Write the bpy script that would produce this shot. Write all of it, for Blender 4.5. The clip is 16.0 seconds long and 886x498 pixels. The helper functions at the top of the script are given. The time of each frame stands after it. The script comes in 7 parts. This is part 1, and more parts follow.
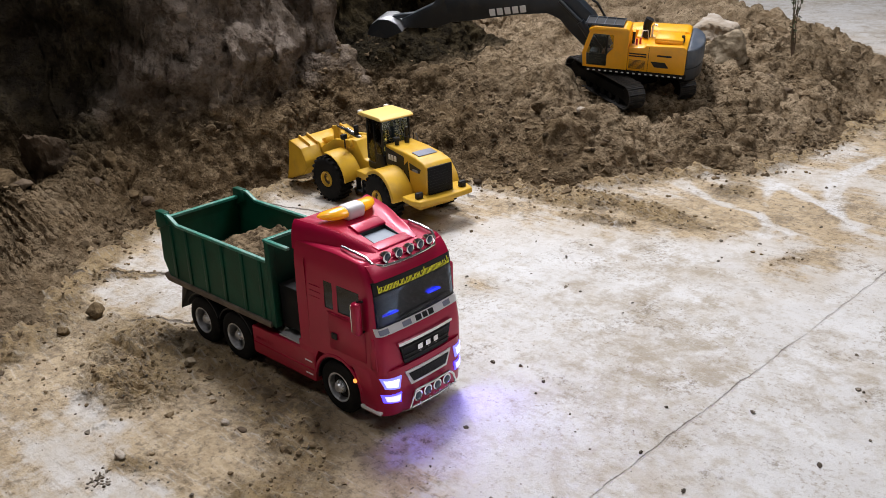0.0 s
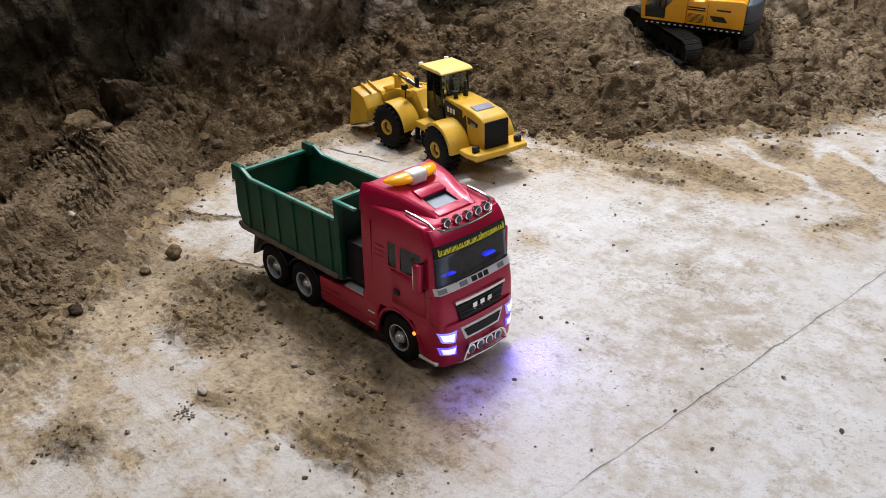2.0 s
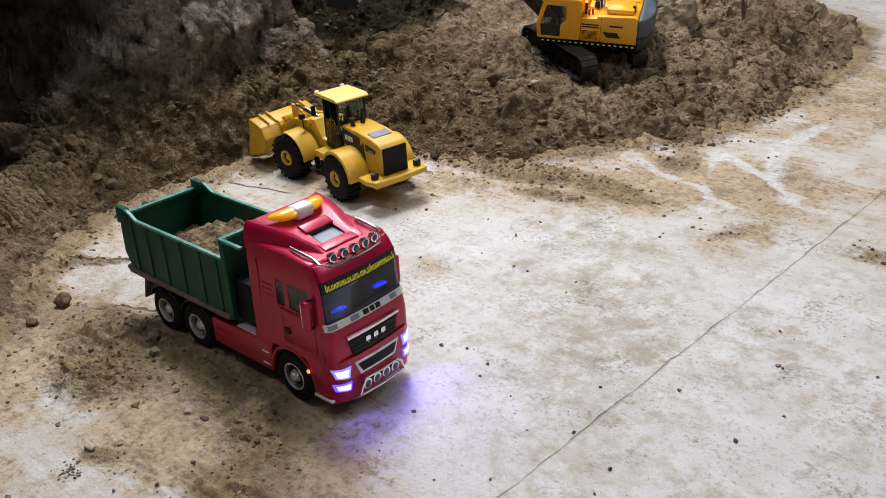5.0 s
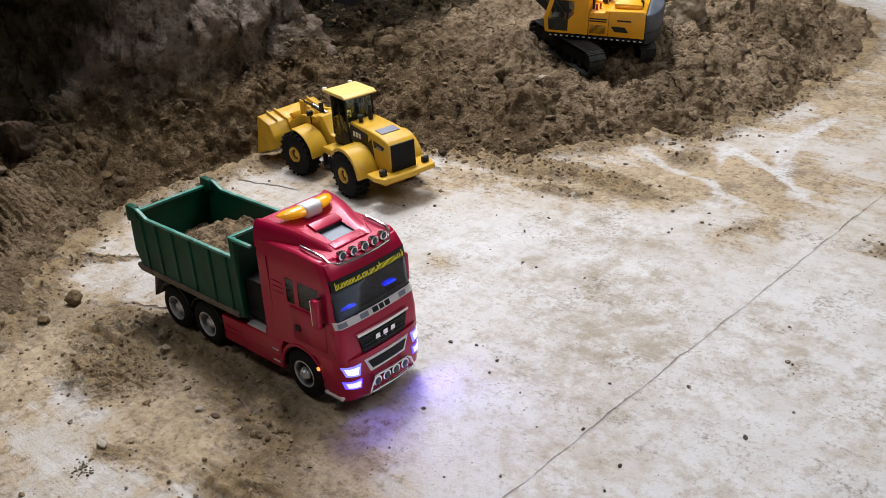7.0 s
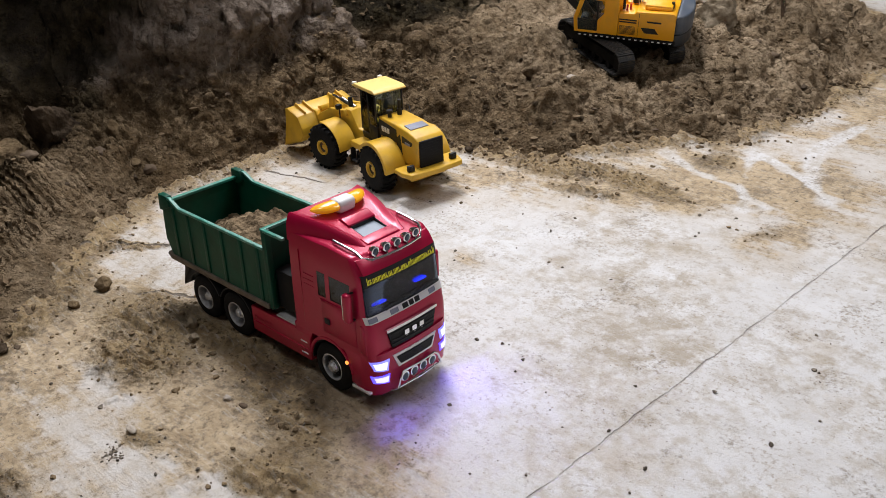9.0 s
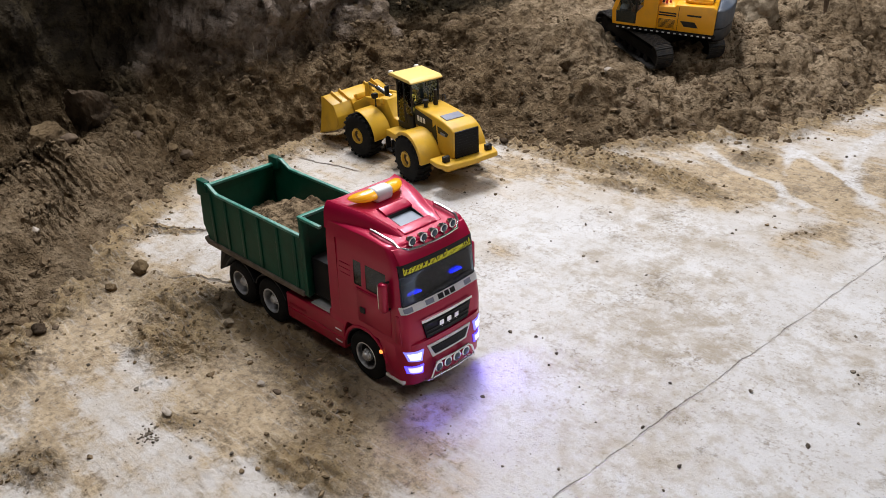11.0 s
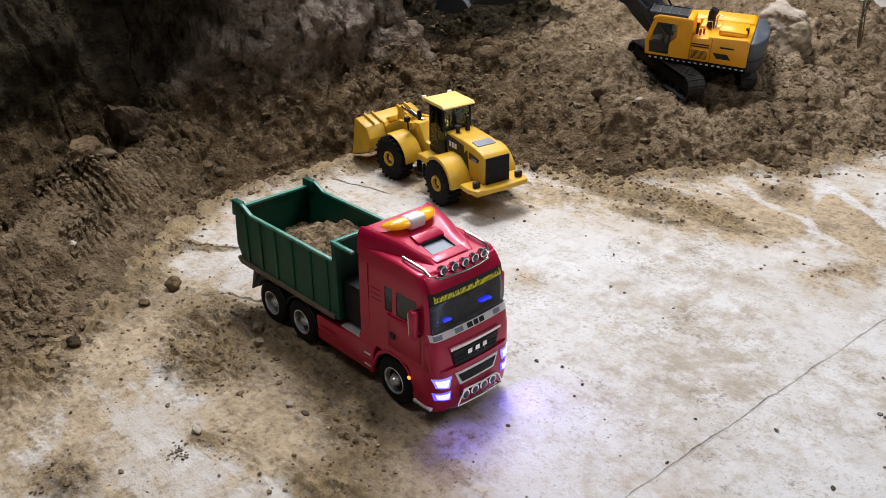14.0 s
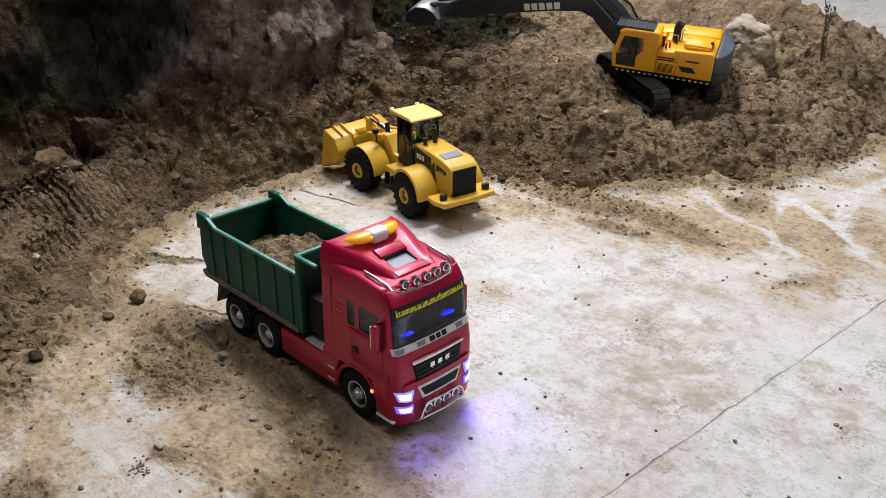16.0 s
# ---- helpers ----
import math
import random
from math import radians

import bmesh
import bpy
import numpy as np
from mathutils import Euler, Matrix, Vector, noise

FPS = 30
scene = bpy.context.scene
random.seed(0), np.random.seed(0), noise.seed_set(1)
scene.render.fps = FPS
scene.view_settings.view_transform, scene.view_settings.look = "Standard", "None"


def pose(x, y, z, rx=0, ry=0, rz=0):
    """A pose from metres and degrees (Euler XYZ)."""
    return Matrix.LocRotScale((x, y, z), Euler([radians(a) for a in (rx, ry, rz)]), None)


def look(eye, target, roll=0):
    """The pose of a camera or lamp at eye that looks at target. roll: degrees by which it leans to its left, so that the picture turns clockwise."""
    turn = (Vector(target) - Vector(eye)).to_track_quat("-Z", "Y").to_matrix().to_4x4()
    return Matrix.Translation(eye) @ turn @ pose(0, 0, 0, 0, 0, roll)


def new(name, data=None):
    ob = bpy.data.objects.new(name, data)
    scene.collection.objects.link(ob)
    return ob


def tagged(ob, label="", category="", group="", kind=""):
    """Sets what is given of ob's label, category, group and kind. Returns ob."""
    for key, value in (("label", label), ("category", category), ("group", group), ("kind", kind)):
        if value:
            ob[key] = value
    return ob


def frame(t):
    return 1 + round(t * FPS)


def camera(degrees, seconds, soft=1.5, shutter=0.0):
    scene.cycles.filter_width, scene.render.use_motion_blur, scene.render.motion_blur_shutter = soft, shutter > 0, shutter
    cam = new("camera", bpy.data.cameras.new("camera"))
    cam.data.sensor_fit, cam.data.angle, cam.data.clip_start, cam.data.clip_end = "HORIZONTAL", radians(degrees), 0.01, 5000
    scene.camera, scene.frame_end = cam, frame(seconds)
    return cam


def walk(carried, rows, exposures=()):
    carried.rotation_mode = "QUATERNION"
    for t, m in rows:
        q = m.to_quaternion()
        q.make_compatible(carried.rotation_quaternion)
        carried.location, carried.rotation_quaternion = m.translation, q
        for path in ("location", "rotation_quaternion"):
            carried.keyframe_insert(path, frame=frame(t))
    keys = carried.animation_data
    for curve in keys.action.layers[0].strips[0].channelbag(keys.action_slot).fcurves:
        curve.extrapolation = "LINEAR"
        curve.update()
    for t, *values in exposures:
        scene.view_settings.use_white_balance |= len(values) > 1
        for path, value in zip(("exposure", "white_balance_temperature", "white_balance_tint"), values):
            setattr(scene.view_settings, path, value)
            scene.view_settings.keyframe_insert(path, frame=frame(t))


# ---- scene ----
cam = camera(53.3, 16.0, soft=0.8)
PATH = [
    (0, (0.089, -0.026, 0.741), (-1.182, 1.299, -0.053), -3.4),
    (0.5, (0.111, -0.042, 0.753), (-1.174, 1.222, -0.114), -3.1),
    (1, (0.129, -0.065, 0.791), (-1.162, 1.161, -0.119), -3.7),
    (1.5, (0.109, -0.095, 0.839), (-1.178, 1.116, -0.097), -3.1),
    (2, (0.124, -0.076, 0.839), (-1.176, 1.113, -0.106), -3.1),
    (2.5, (0.136, -0.063, 0.877), (-1.132, 1.149, -0.083), -3.7),
    (3, (0.144, -0.061, 0.899), (-1.102, 1.172, -0.064), -4.0),
    (3.5, (0.145, -0.044, 0.911), (-1.082, 1.204, -0.057), -4.1),
    (4, (0.156, -0.006, 0.859), (-1.044, 1.282, -0.091), -3.1),
    (4.5, (0.159, -0.003, 0.851), (-1.028, 1.319, -0.067), -3.8),
    (5, (0.156, -0.01, 0.843), (-1.049, 1.297, -0.074), -4.2),
    (7.5, (0.153, -0.011, 0.854), (-1.062, 1.276, -0.078), -4.7),
    (8, (0.149, -0.02, 0.859), (-1.07, 1.26, -0.077), -4.4),
    (8.5, (0.142, -0.028, 0.861), (-1.081, 1.246, -0.077), -3.8),
    (11, (0.124, -0.04, 0.861), (-1.145, 1.175, -0.094), -3.1),
    (11.5, (0.116, -0.048, 0.872), (-1.165, 1.154, -0.086), -2.9),
    (12, (0.114, -0.055, 0.884), (-1.185, 1.138, -0.06), -2.2),
    (12.5, (0.117, -0.057, 0.888), (-1.19, 1.139, -0.041), -2.0),
    (13, (0.118, -0.056, 0.888), (-1.192, 1.14, -0.035), -1.9),
    (13.5, (0.117, -0.056, 0.889), (-1.195, 1.139, -0.033), -1.9),
    (14, (0.119, -0.054, 0.889), (-1.195, 1.138, -0.034), -2.0),
    (14.5, (0.121, -0.05, 0.892), (-1.193, 1.143, -0.029), -2.0),
    (15, (0.12, -0.047, 0.893), (-1.192, 1.15, -0.027), -1.9),
    (15.5, (0.121, -0.05, 0.897), (-1.192, 1.151, -0.016), -1.9),
    (16, (0.137, -0.039, 0.9), (-1.147, 1.196, -0.008), -1.3),
]
walk(cam, [(t, look(eye, target, roll)) for t, eye, target, roll in PATH],
     exposures=[(0, -0.36), (2, -0.37), (3.5, -0.43), (8, -0.41), (11, -0.37), (13, -0.36), (16, -0.35)])

# ---- light, world ----
world = bpy.data.worlds.new("world")
scene.world = world
world.use_nodes = True
wn = world.node_tree.nodes
wn["Background"].inputs[0].default_value = (0.72, 0.80, 1.0, 1)
wn["Background"].inputs[1].default_value = 0.02
scene.view_settings.exposure = 0.0


def area_lamp(name, at, target, sx, sy, watts, colour):
    d = bpy.data.lights.new(name, "AREA")
    d.shape, d.size, d.size_y, d.energy, d.color = "RECTANGLE", sx, sy, watts, colour
    o = new(name, d)
    o.matrix_world = look(at, target)
    return o


# first three follow shadows and sheen; last three are unseen added fills
LAMPS = [((-1.75, 1.60, 3.15), (-0.9, 0.8, 0.0), 0.45, 0.4, 92.0), ((-2.35, 2.45, 3.1), (-1.1, 1.7, 0.0), 0.95, 0.80, 92.0), ((-3.4, 4.2, 3.2), (-0.9, 1.0, 0.0), 2.6, 1.4, 80.0),
         ((1.5, 2.7, 3.0), (-1.6, 1.5, 0.1), 1.4, 1.0, 42.0), ((-0.2, -4.2, 0.70), (-0.9, 0.7, 0.15), 2.2, 1.0, 5.0), ((-1.0, -0.2, 3.2), (-1.1, 0.1, 0.0), 0.8, 0.8, 27.0)]
for at, target, sx, sy, watts in LAMPS:
    area_lamp("hall_lamp", at, target, sx, sy, watts, (0.98, 0.985, 1.045))


# ---- materials ----
def mat(name, colour, rough=0.5, metal=0.0, var=0.0, scale=30.0, bump=0.0, bump_scale=200.0, second=None, coat=0.0,
        emit=None, strength=0.0, grime=None, grime_amount=0.0, grime_scale=18.0, island=0.0, spec=0.5, coat_rough=0.08):
    """A procedural surface: base colour with two scales of noise, fine relief and an optional layer of grime."""
    m = bpy.data.materials.new(name)
    m.use_nodes = True
    nt = m.node_tree
    n, l = nt.nodes, nt.links
    b = n["Principled BSDF"]
    b.inputs["Roughness"].default_value = rough
    b.inputs["Metallic"].default_value = metal
    b.inputs["Specular IOR Level"].default_value = spec
    b.inputs["Coat Weight"].default_value = coat
    b.inputs["Coat Roughness"].default_value = coat_rough
    co = n.new("ShaderNodeTexCoord")
    big = n.new("ShaderNodeTexNoise")
    big.inputs["Scale"].default_value, big.inputs["Detail"].default_value = scale, 6
    l.new(co.outputs["Object"], big.inputs["Vector"])
    mix = n.new("ShaderNodeMix")
    mix.data_type = "RGBA"
    c2 = second or [c * (1 - var) for c in colour]
    mix.inputs["A"].default_value = (*colour, 1)
    mix.inputs["B"].default_value = (*c2, 1)
    ramp = n.new("ShaderNodeMapRange")
    ramp.inputs["From Min"].default_value, ramp.inputs["From Max"].default_value = 0.35, 0.68
    l.new(big.outputs["Fac"], ramp.inputs["Value"])
    l.new(ramp.outputs["Result"], mix.inputs["Factor"])
    out = mix.outputs["Result"]
    if grime:
        g = n.new("ShaderNodeTexNoise")
        g.inputs["Scale"].default_value, g.inputs["Detail"].default_value, g.inputs["Roughness"].default_value = grime_scale, 9, 0.68
        l.new(co.outputs["Object"], g.inputs["Vector"])
        gr = n.new("ShaderNodeMapRange")
        gr.inputs["From Min"].default_value, gr.inputs["From Max"].default_value = 0.5, 0.72
        gr.inputs["To Max"].default_value = grime_amount
        l.new(g.outputs["Fac"], gr.inputs["Value"])
        gm = n.new("ShaderNodeMix")
        gm.data_type = "RGBA"
        gm.inputs["B"].default_value = (*grime, 1)
        l.new(out, gm.inputs["A"])
        l.new(gr.outputs["Result"], gm.inputs["Factor"])
        out = gm.outputs["Result"]
        rr = n.new("ShaderNodeMapRange")
        rr.inputs["To Min"].default_value, rr.inputs["To Max"].default_value = rough, min(1, rough + 0.45)
        l.new(gr.outputs["Result"], rr.inputs["Value"])
        l.new(rr.outputs["Result"], b.inputs["Roughness"])
    if island:
        geo = n.new("ShaderNodeNewGeometry")
        hs = n.new("ShaderNodeHueSaturation")
        mr = n.new("ShaderNodeMapRange")
        mr.inputs["To Min"].default_value, mr.inputs["To Max"].default_value = 1 - island, 1 + island
        l.new(geo.outputs["Random Per Island"], mr.inputs["Value"])
        l.new(mr.outputs["Result"], hs.inputs["Value"])
        l.new(out, hs.inputs["Color"])
        out = hs.outputs["Color"]
    l.new(out, b.inputs["Base Color"])
    if bump:
        f = n.new("ShaderNodeTexNoise")
        f.inputs["Scale"].default_value, f.inputs["Detail"].default_value = bump_scale, 8
        l.new(co.outputs["Object"], f.inputs["Vector"])
        bp = n.new("ShaderNodeBump")
        bp.inputs["Strength"].default_value, bp.inputs["Distance"].default_value = 1.0, bump
        l.new(f.outputs["Fac"], bp.inputs["Height"])
        l.new(bp.outputs["Normal"], b.inputs["Normal"])
    if emit:
        b.inputs["Emission Color"].default_value = (*emit, 1)
        b.inputs["Emission Strength"].default_value = strength
    return m


def glass(name, tint, clear):
    m = bpy.data.materials.new(name)
    m.use_nodes = True
    n, l = m.node_tree.nodes, m.node_tree.links
    n.remove(n["Principled BSDF"])
    t, g, mx, fr = (
        n.new("ShaderNodeBsdfTransparent"), n.new("ShaderNodeBsdfGlossy"), n.new("ShaderNodeMixShader"), n.new("ShaderNodeFresnel"))
    t.inputs[0].default_value = (*[c * clear for c in tint], 1)
    g.inputs["Roughness"].default_value = 0.04
    fr.inputs[0].default_value = 1.45
    l.new(fr.outputs[0], mx.inputs[0])
    l.new(t.outputs[0], mx.inputs[1])
    l.new(g.outputs[0], mx.inputs[2])
    l.new(mx.outputs[0], n["Material Output"].inputs["Surface"])
    return m


DUST = (0.33, 0.26, 0.18)
M_RED = mat("red_paint", (0.40, 0.001, 0.040), 0.38, 0.25, var=0.10, coat=0.5, coat_rough=0.26, spec=0.2, grime=(0.25, 0.10, 0.08), grime_amount=0.05, grime_scale=14, bump=0.0002, bump_scale=60)
M_REDMATT = mat("red_plastic", (0.38, 0.006, 0.032), 0.42, var=0.15, grime=DUST, grime_amount=0.12)
M_GREEN = mat("green_paint", (0.001, 0.066, 0.036), 0.45, var=0.30, spec=0.3, grime=(0.05, 0.09, 0.06), grime_amount=0.15, grime_scale=22, bump=0.0004, bump_scale=90)
# lighter green puts the rails' highlight into the colour
M_GREENGLINT = mat("worn_green_edge", (0.035, 0.24, 0.17), 0.42, var=0.3, grime=(0.35, 0.45, 0.38), grime_amount=0.5, grime_scale=40)
M_RUST = mat("dusty_steel", (0.17, 0.13, 0.10), 0.6, 0.3, var=0.4, scale=60, grime=DUST, grime_amount=0.5)
M_BLACK = mat("black_plastic", (0.012, 0.012, 0.013), 0.5, var=0.3, grime=(0.12, 0.10, 0.075), grime_amount=0.25, spec=0.3)
M_FRAME = mat("black_frame", (0.008, 0.008, 0.008), 0.6, var=0.3, grime=(0.06, 0.05, 0.04), grime_amount=0.2, spec=0.15)
M_TYRE = mat("tyre_rubber", (0.009, 0.0085, 0.008), 0.8, var=0.3, scale=60, grime=(0.06, 0.048, 0.035), grime_amount=0.2, grime_scale=35, bump=0.0006, bump_scale=300, spec=0.15)
M_CHROME = mat("chrome", (0.78, 0.78, 0.80), 0.16, 1.0, var=0.15, grime=(0.3, 0.25, 0.2), grime_amount=0.2)
M_RIM = mat("rim_metal", (0.75, 0.75, 0.77), 0.3, 0.7, var=0.25, grime=(0.16, 0.13, 0.1), grime_amount=0.5, grime_scale=60)
M_ALU = mat("dusty_aluminium", (0.60, 0.58, 0.56), 0.4, 0.5, var=0.2, scale=80, grime=DUST, grime_amount=0.45, bump=0.0006, bump_scale=300)
M_SILVER = mat("silver_trim", (0.78, 0.76, 0.76), 0.35, 0.2, var=0.15)
M_DARKHOLE = mat("dark_mesh", (0.01, 0.01, 0.011), 0.55, var=0.2, bump=0.001, bump_scale=500, spec=0.2)
M_WHITE = mat("white_plastic", (0.80, 0.79, 0.78), 0.35, var=0.06)
M_AMBER = mat("amber_lens", (0.95, 0.42, 0.01), 0.25, var=0.15, coat=0.5, emit=(1.0, 0.45, 0.02), strength=0.25)
M_AMBERLIT = mat("amber_lit", (1.0, 0.35, 0.08), 0.3, emit=(1.0, 0.30, 0.06), strength=2.2)
M_YTEXT = mat("yellow_print", (0.90, 0.84, 0.05), 0.6, emit=None)
M_LAMP = mat("headlight_lit", (0.8, 0.85, 1.0), 0.2, emit=(0.62, 0.64, 1.0), strength=2.0)
M_FOG = mat("fog_light_lit", (0.6, 0.6, 1.0), 0.2, emit=(0.40, 0.36, 1.0), strength=2.8)
# units and rims glow blue to draw the halo around the bulbs
M_LAMPHALO = mat("headlight_unit", (0.25, 0.25, 0.4), 0.25, 0.3, emit=(0.22, 0.20, 1.0), strength=1.4)
M_FOGHALO = mat("fog_light_rim", (0.1, 0.1, 0.5), 0.3, emit=(0.06, 0.04, 1.0), strength=4.0)
M_BLUE = mat("blue_led", (0.05, 0.08, 1.0), 0.3, emit=(0.004, 0.015, 1.0), strength=2.6)
M_BLUEHOT = mat("blue_led_core", (0.1, 0.4, 1.0), 0.3, emit=(0.03, 0.28, 1.0), strength=3.5)
M_SPOT = mat("spot_lens", (0.015, 0.04, 0.075), 0.3, 0.1, var=0.3, coat=0.3)
M_GLASS = glass("tinted_glass", (0.62, 0.72, 0.86), 0.75)
M_DARKGLASS = glass("dark_glass", (0.5, 0.6, 0.8), 0.18)
M_CABGLASS = glass("cab_glass", (0.85, 0.93, 0.92), 0.95)
M_SUNROOF = mat("sunroof_pane", (0.26, 0.30, 0.35), 0.55, 0.0, var=0.15, coat=0.1)
M_INSIDE = mat("cab_inside", (0.02, 0.021, 0.026), 0.7, var=0.3)
M_YELLOW = mat("loader_yellow", (0.66, 0.385, 0.030), 0.38, var=0.12, grime=(0.36, 0.23, 0.07), grime_amount=0.45, grime_scale=25, spec=0.4)
# paler than the body yellow: the roof's highlight is in the colour
M_YELLOWROOF = mat("pale_yellow_roof", (0.86, 0.60, 0.17), 0.45, var=0.08, grime=(0.5, 0.38, 0.16), grime_amount=0.3)
M_EXYELLOW = mat("excavator_yellow", (0.92, 0.42, 0.004), 0.36, var=0.08, grime=(0.42, 0.26, 0.08), grime_amount=0.25, coat=0.25)
M_EXGREY = mat("slate_grey_paint", (0.062, 0.080, 0.108), 0.42, var=0.2, grime=(0.25, 0.23, 0.2), grime_amount=0.3)
M_BOOM = mat("boom_dark_grey", (0.020, 0.026, 0.034), 0.4, var=0.25, grime=(0.15, 0.13, 0.1), grime_amount=0.25)
M_TRACK = mat("track_steel", (0.035, 0.033, 0.031), 0.5, 0.4, var=0.4, scale=80, grime=(0.22, 0.18, 0.13), grime_amount=0.5, grime_scale=50)
# dark orange stands for the shade inside the loader rims, under grime
M_SHADEDISH = mat("rusty_dish", (0.10, 0.050, 0.010), 0.6, second=(0.04, 0.022, 0.008), scale=60, grime=(0.2, 0.15, 0.09), grime_amount=0.3)
# near-black colour carries the recess shade of the truck rims
M_RIMDISH = mat("dull_rim_dish", (0.022, 0.021, 0.021), 0.5, 0.3, spec=0.3, var=0.4, scale=60, grime=(0.05, 0.04, 0.03), grime_amount=0.6, grime_scale=60)
M_BARE = mat("bare_steel", (0.55, 0.55, 0.56), 0.35, 0.8, var=0.3, grime=(0.2, 0.17, 0.14), grime_amount=0.4)
M_GREYPANEL = mat("grey_panel", (0.22, 0.23, 0.29), 0.6, var=0.15)
M_ROCK = mat("boulder_stone", (0.075, 0.053, 0.035), 0.9, second=(0.030, 0.022, 0.015), scale=16, bump=0.016, bump_scale=45, grime=(0.15, 0.11, 0.07), grime_amount=0.30, grime_scale=12, spec=0.05)
M_TANROCK = mat("tan_boulder", (0.20, 0.142, 0.080), 0.9, second=(0.075, 0.050, 0.027), scale=16, bump=0.016, bump_scale=45, grime=(0.18, 0.13, 0.08), grime_amount=0.4, grime_scale=12, spec=0.05)
M_DUSTSTONE = mat("dusty_stone", (0.35, 0.285, 0.200), 0.9, second=(0.17, 0.130, 0.085), scale=45, bump=0.004, bump_scale=90, spec=0.05)
M_GREYROCK = mat("greyish_stone", (0.165, 0.122, 0.085), 0.9, second=(0.095, 0.068, 0.046), scale=30, bump=0.004, bump_scale=90, spec=0.05)
M_LUMP = mat("earth_lump", (0.165, 0.120, 0.074), 0.95, second=(0.085, 0.060, 0.036), scale=3, bump=0.3, bump_scale=5, spec=0.05)
M_PALEROCK = mat("pale_boulder", (0.50, 0.44, 0.37), 0.9, second=(0.25, 0.20, 0.145), scale=14, bump=0.014, bump_scale=40, grime=(0.35, 0.27, 0.18), grime_amount=0.5, grime_scale=10, spec=0.05)
M_STONE = mat("small_stones", (0.185, 0.134, 0.082), 0.95, second=(0.095, 0.066, 0.039), scale=40, bump=0.003, bump_scale=160, island=0.40, spec=0.05)
M_CRUMB = mat("soil_crumbs", (0.27, 0.198, 0.120), 0.95, second=(0.13, 0.092, 0.054), scale=40, bump=0.003, bump_scale=160, island=0.45, spec=0.05)
M_DARKSTONE = mat("dark_pebbles", (0.10, 0.085, 0.07), 0.95, second=(0.2, 0.165, 0.125), scale=30, bump=0.001, bump_scale=200, island=0.5, spec=0.05)
M_LOAD = mat("loose_soil", (0.27, 0.195, 0.118), 0.97, second=(0.070, 0.048, 0.029), scale=55, bump=0.010, bump_scale=110, spec=0.05)
M_ROOT = mat("dry_roots", (0.42, 0.34, 0.24), 0.9, var=0.35, scale=90)
M_TWIG = mat("dry_stem", (0.13, 0.085, 0.05), 0.9, var=0.35, scale=90)
M_LEAF = mat("dull_green_leaf", (0.07, 0.085, 0.035), 0.8, var=0.4, scale=90)
M_WALL = mat("hall_wall_paint", (0.30, 0.29, 0.28), 0.85, var=0.15, scale=1.5, bump=0.003, bump_scale=20)


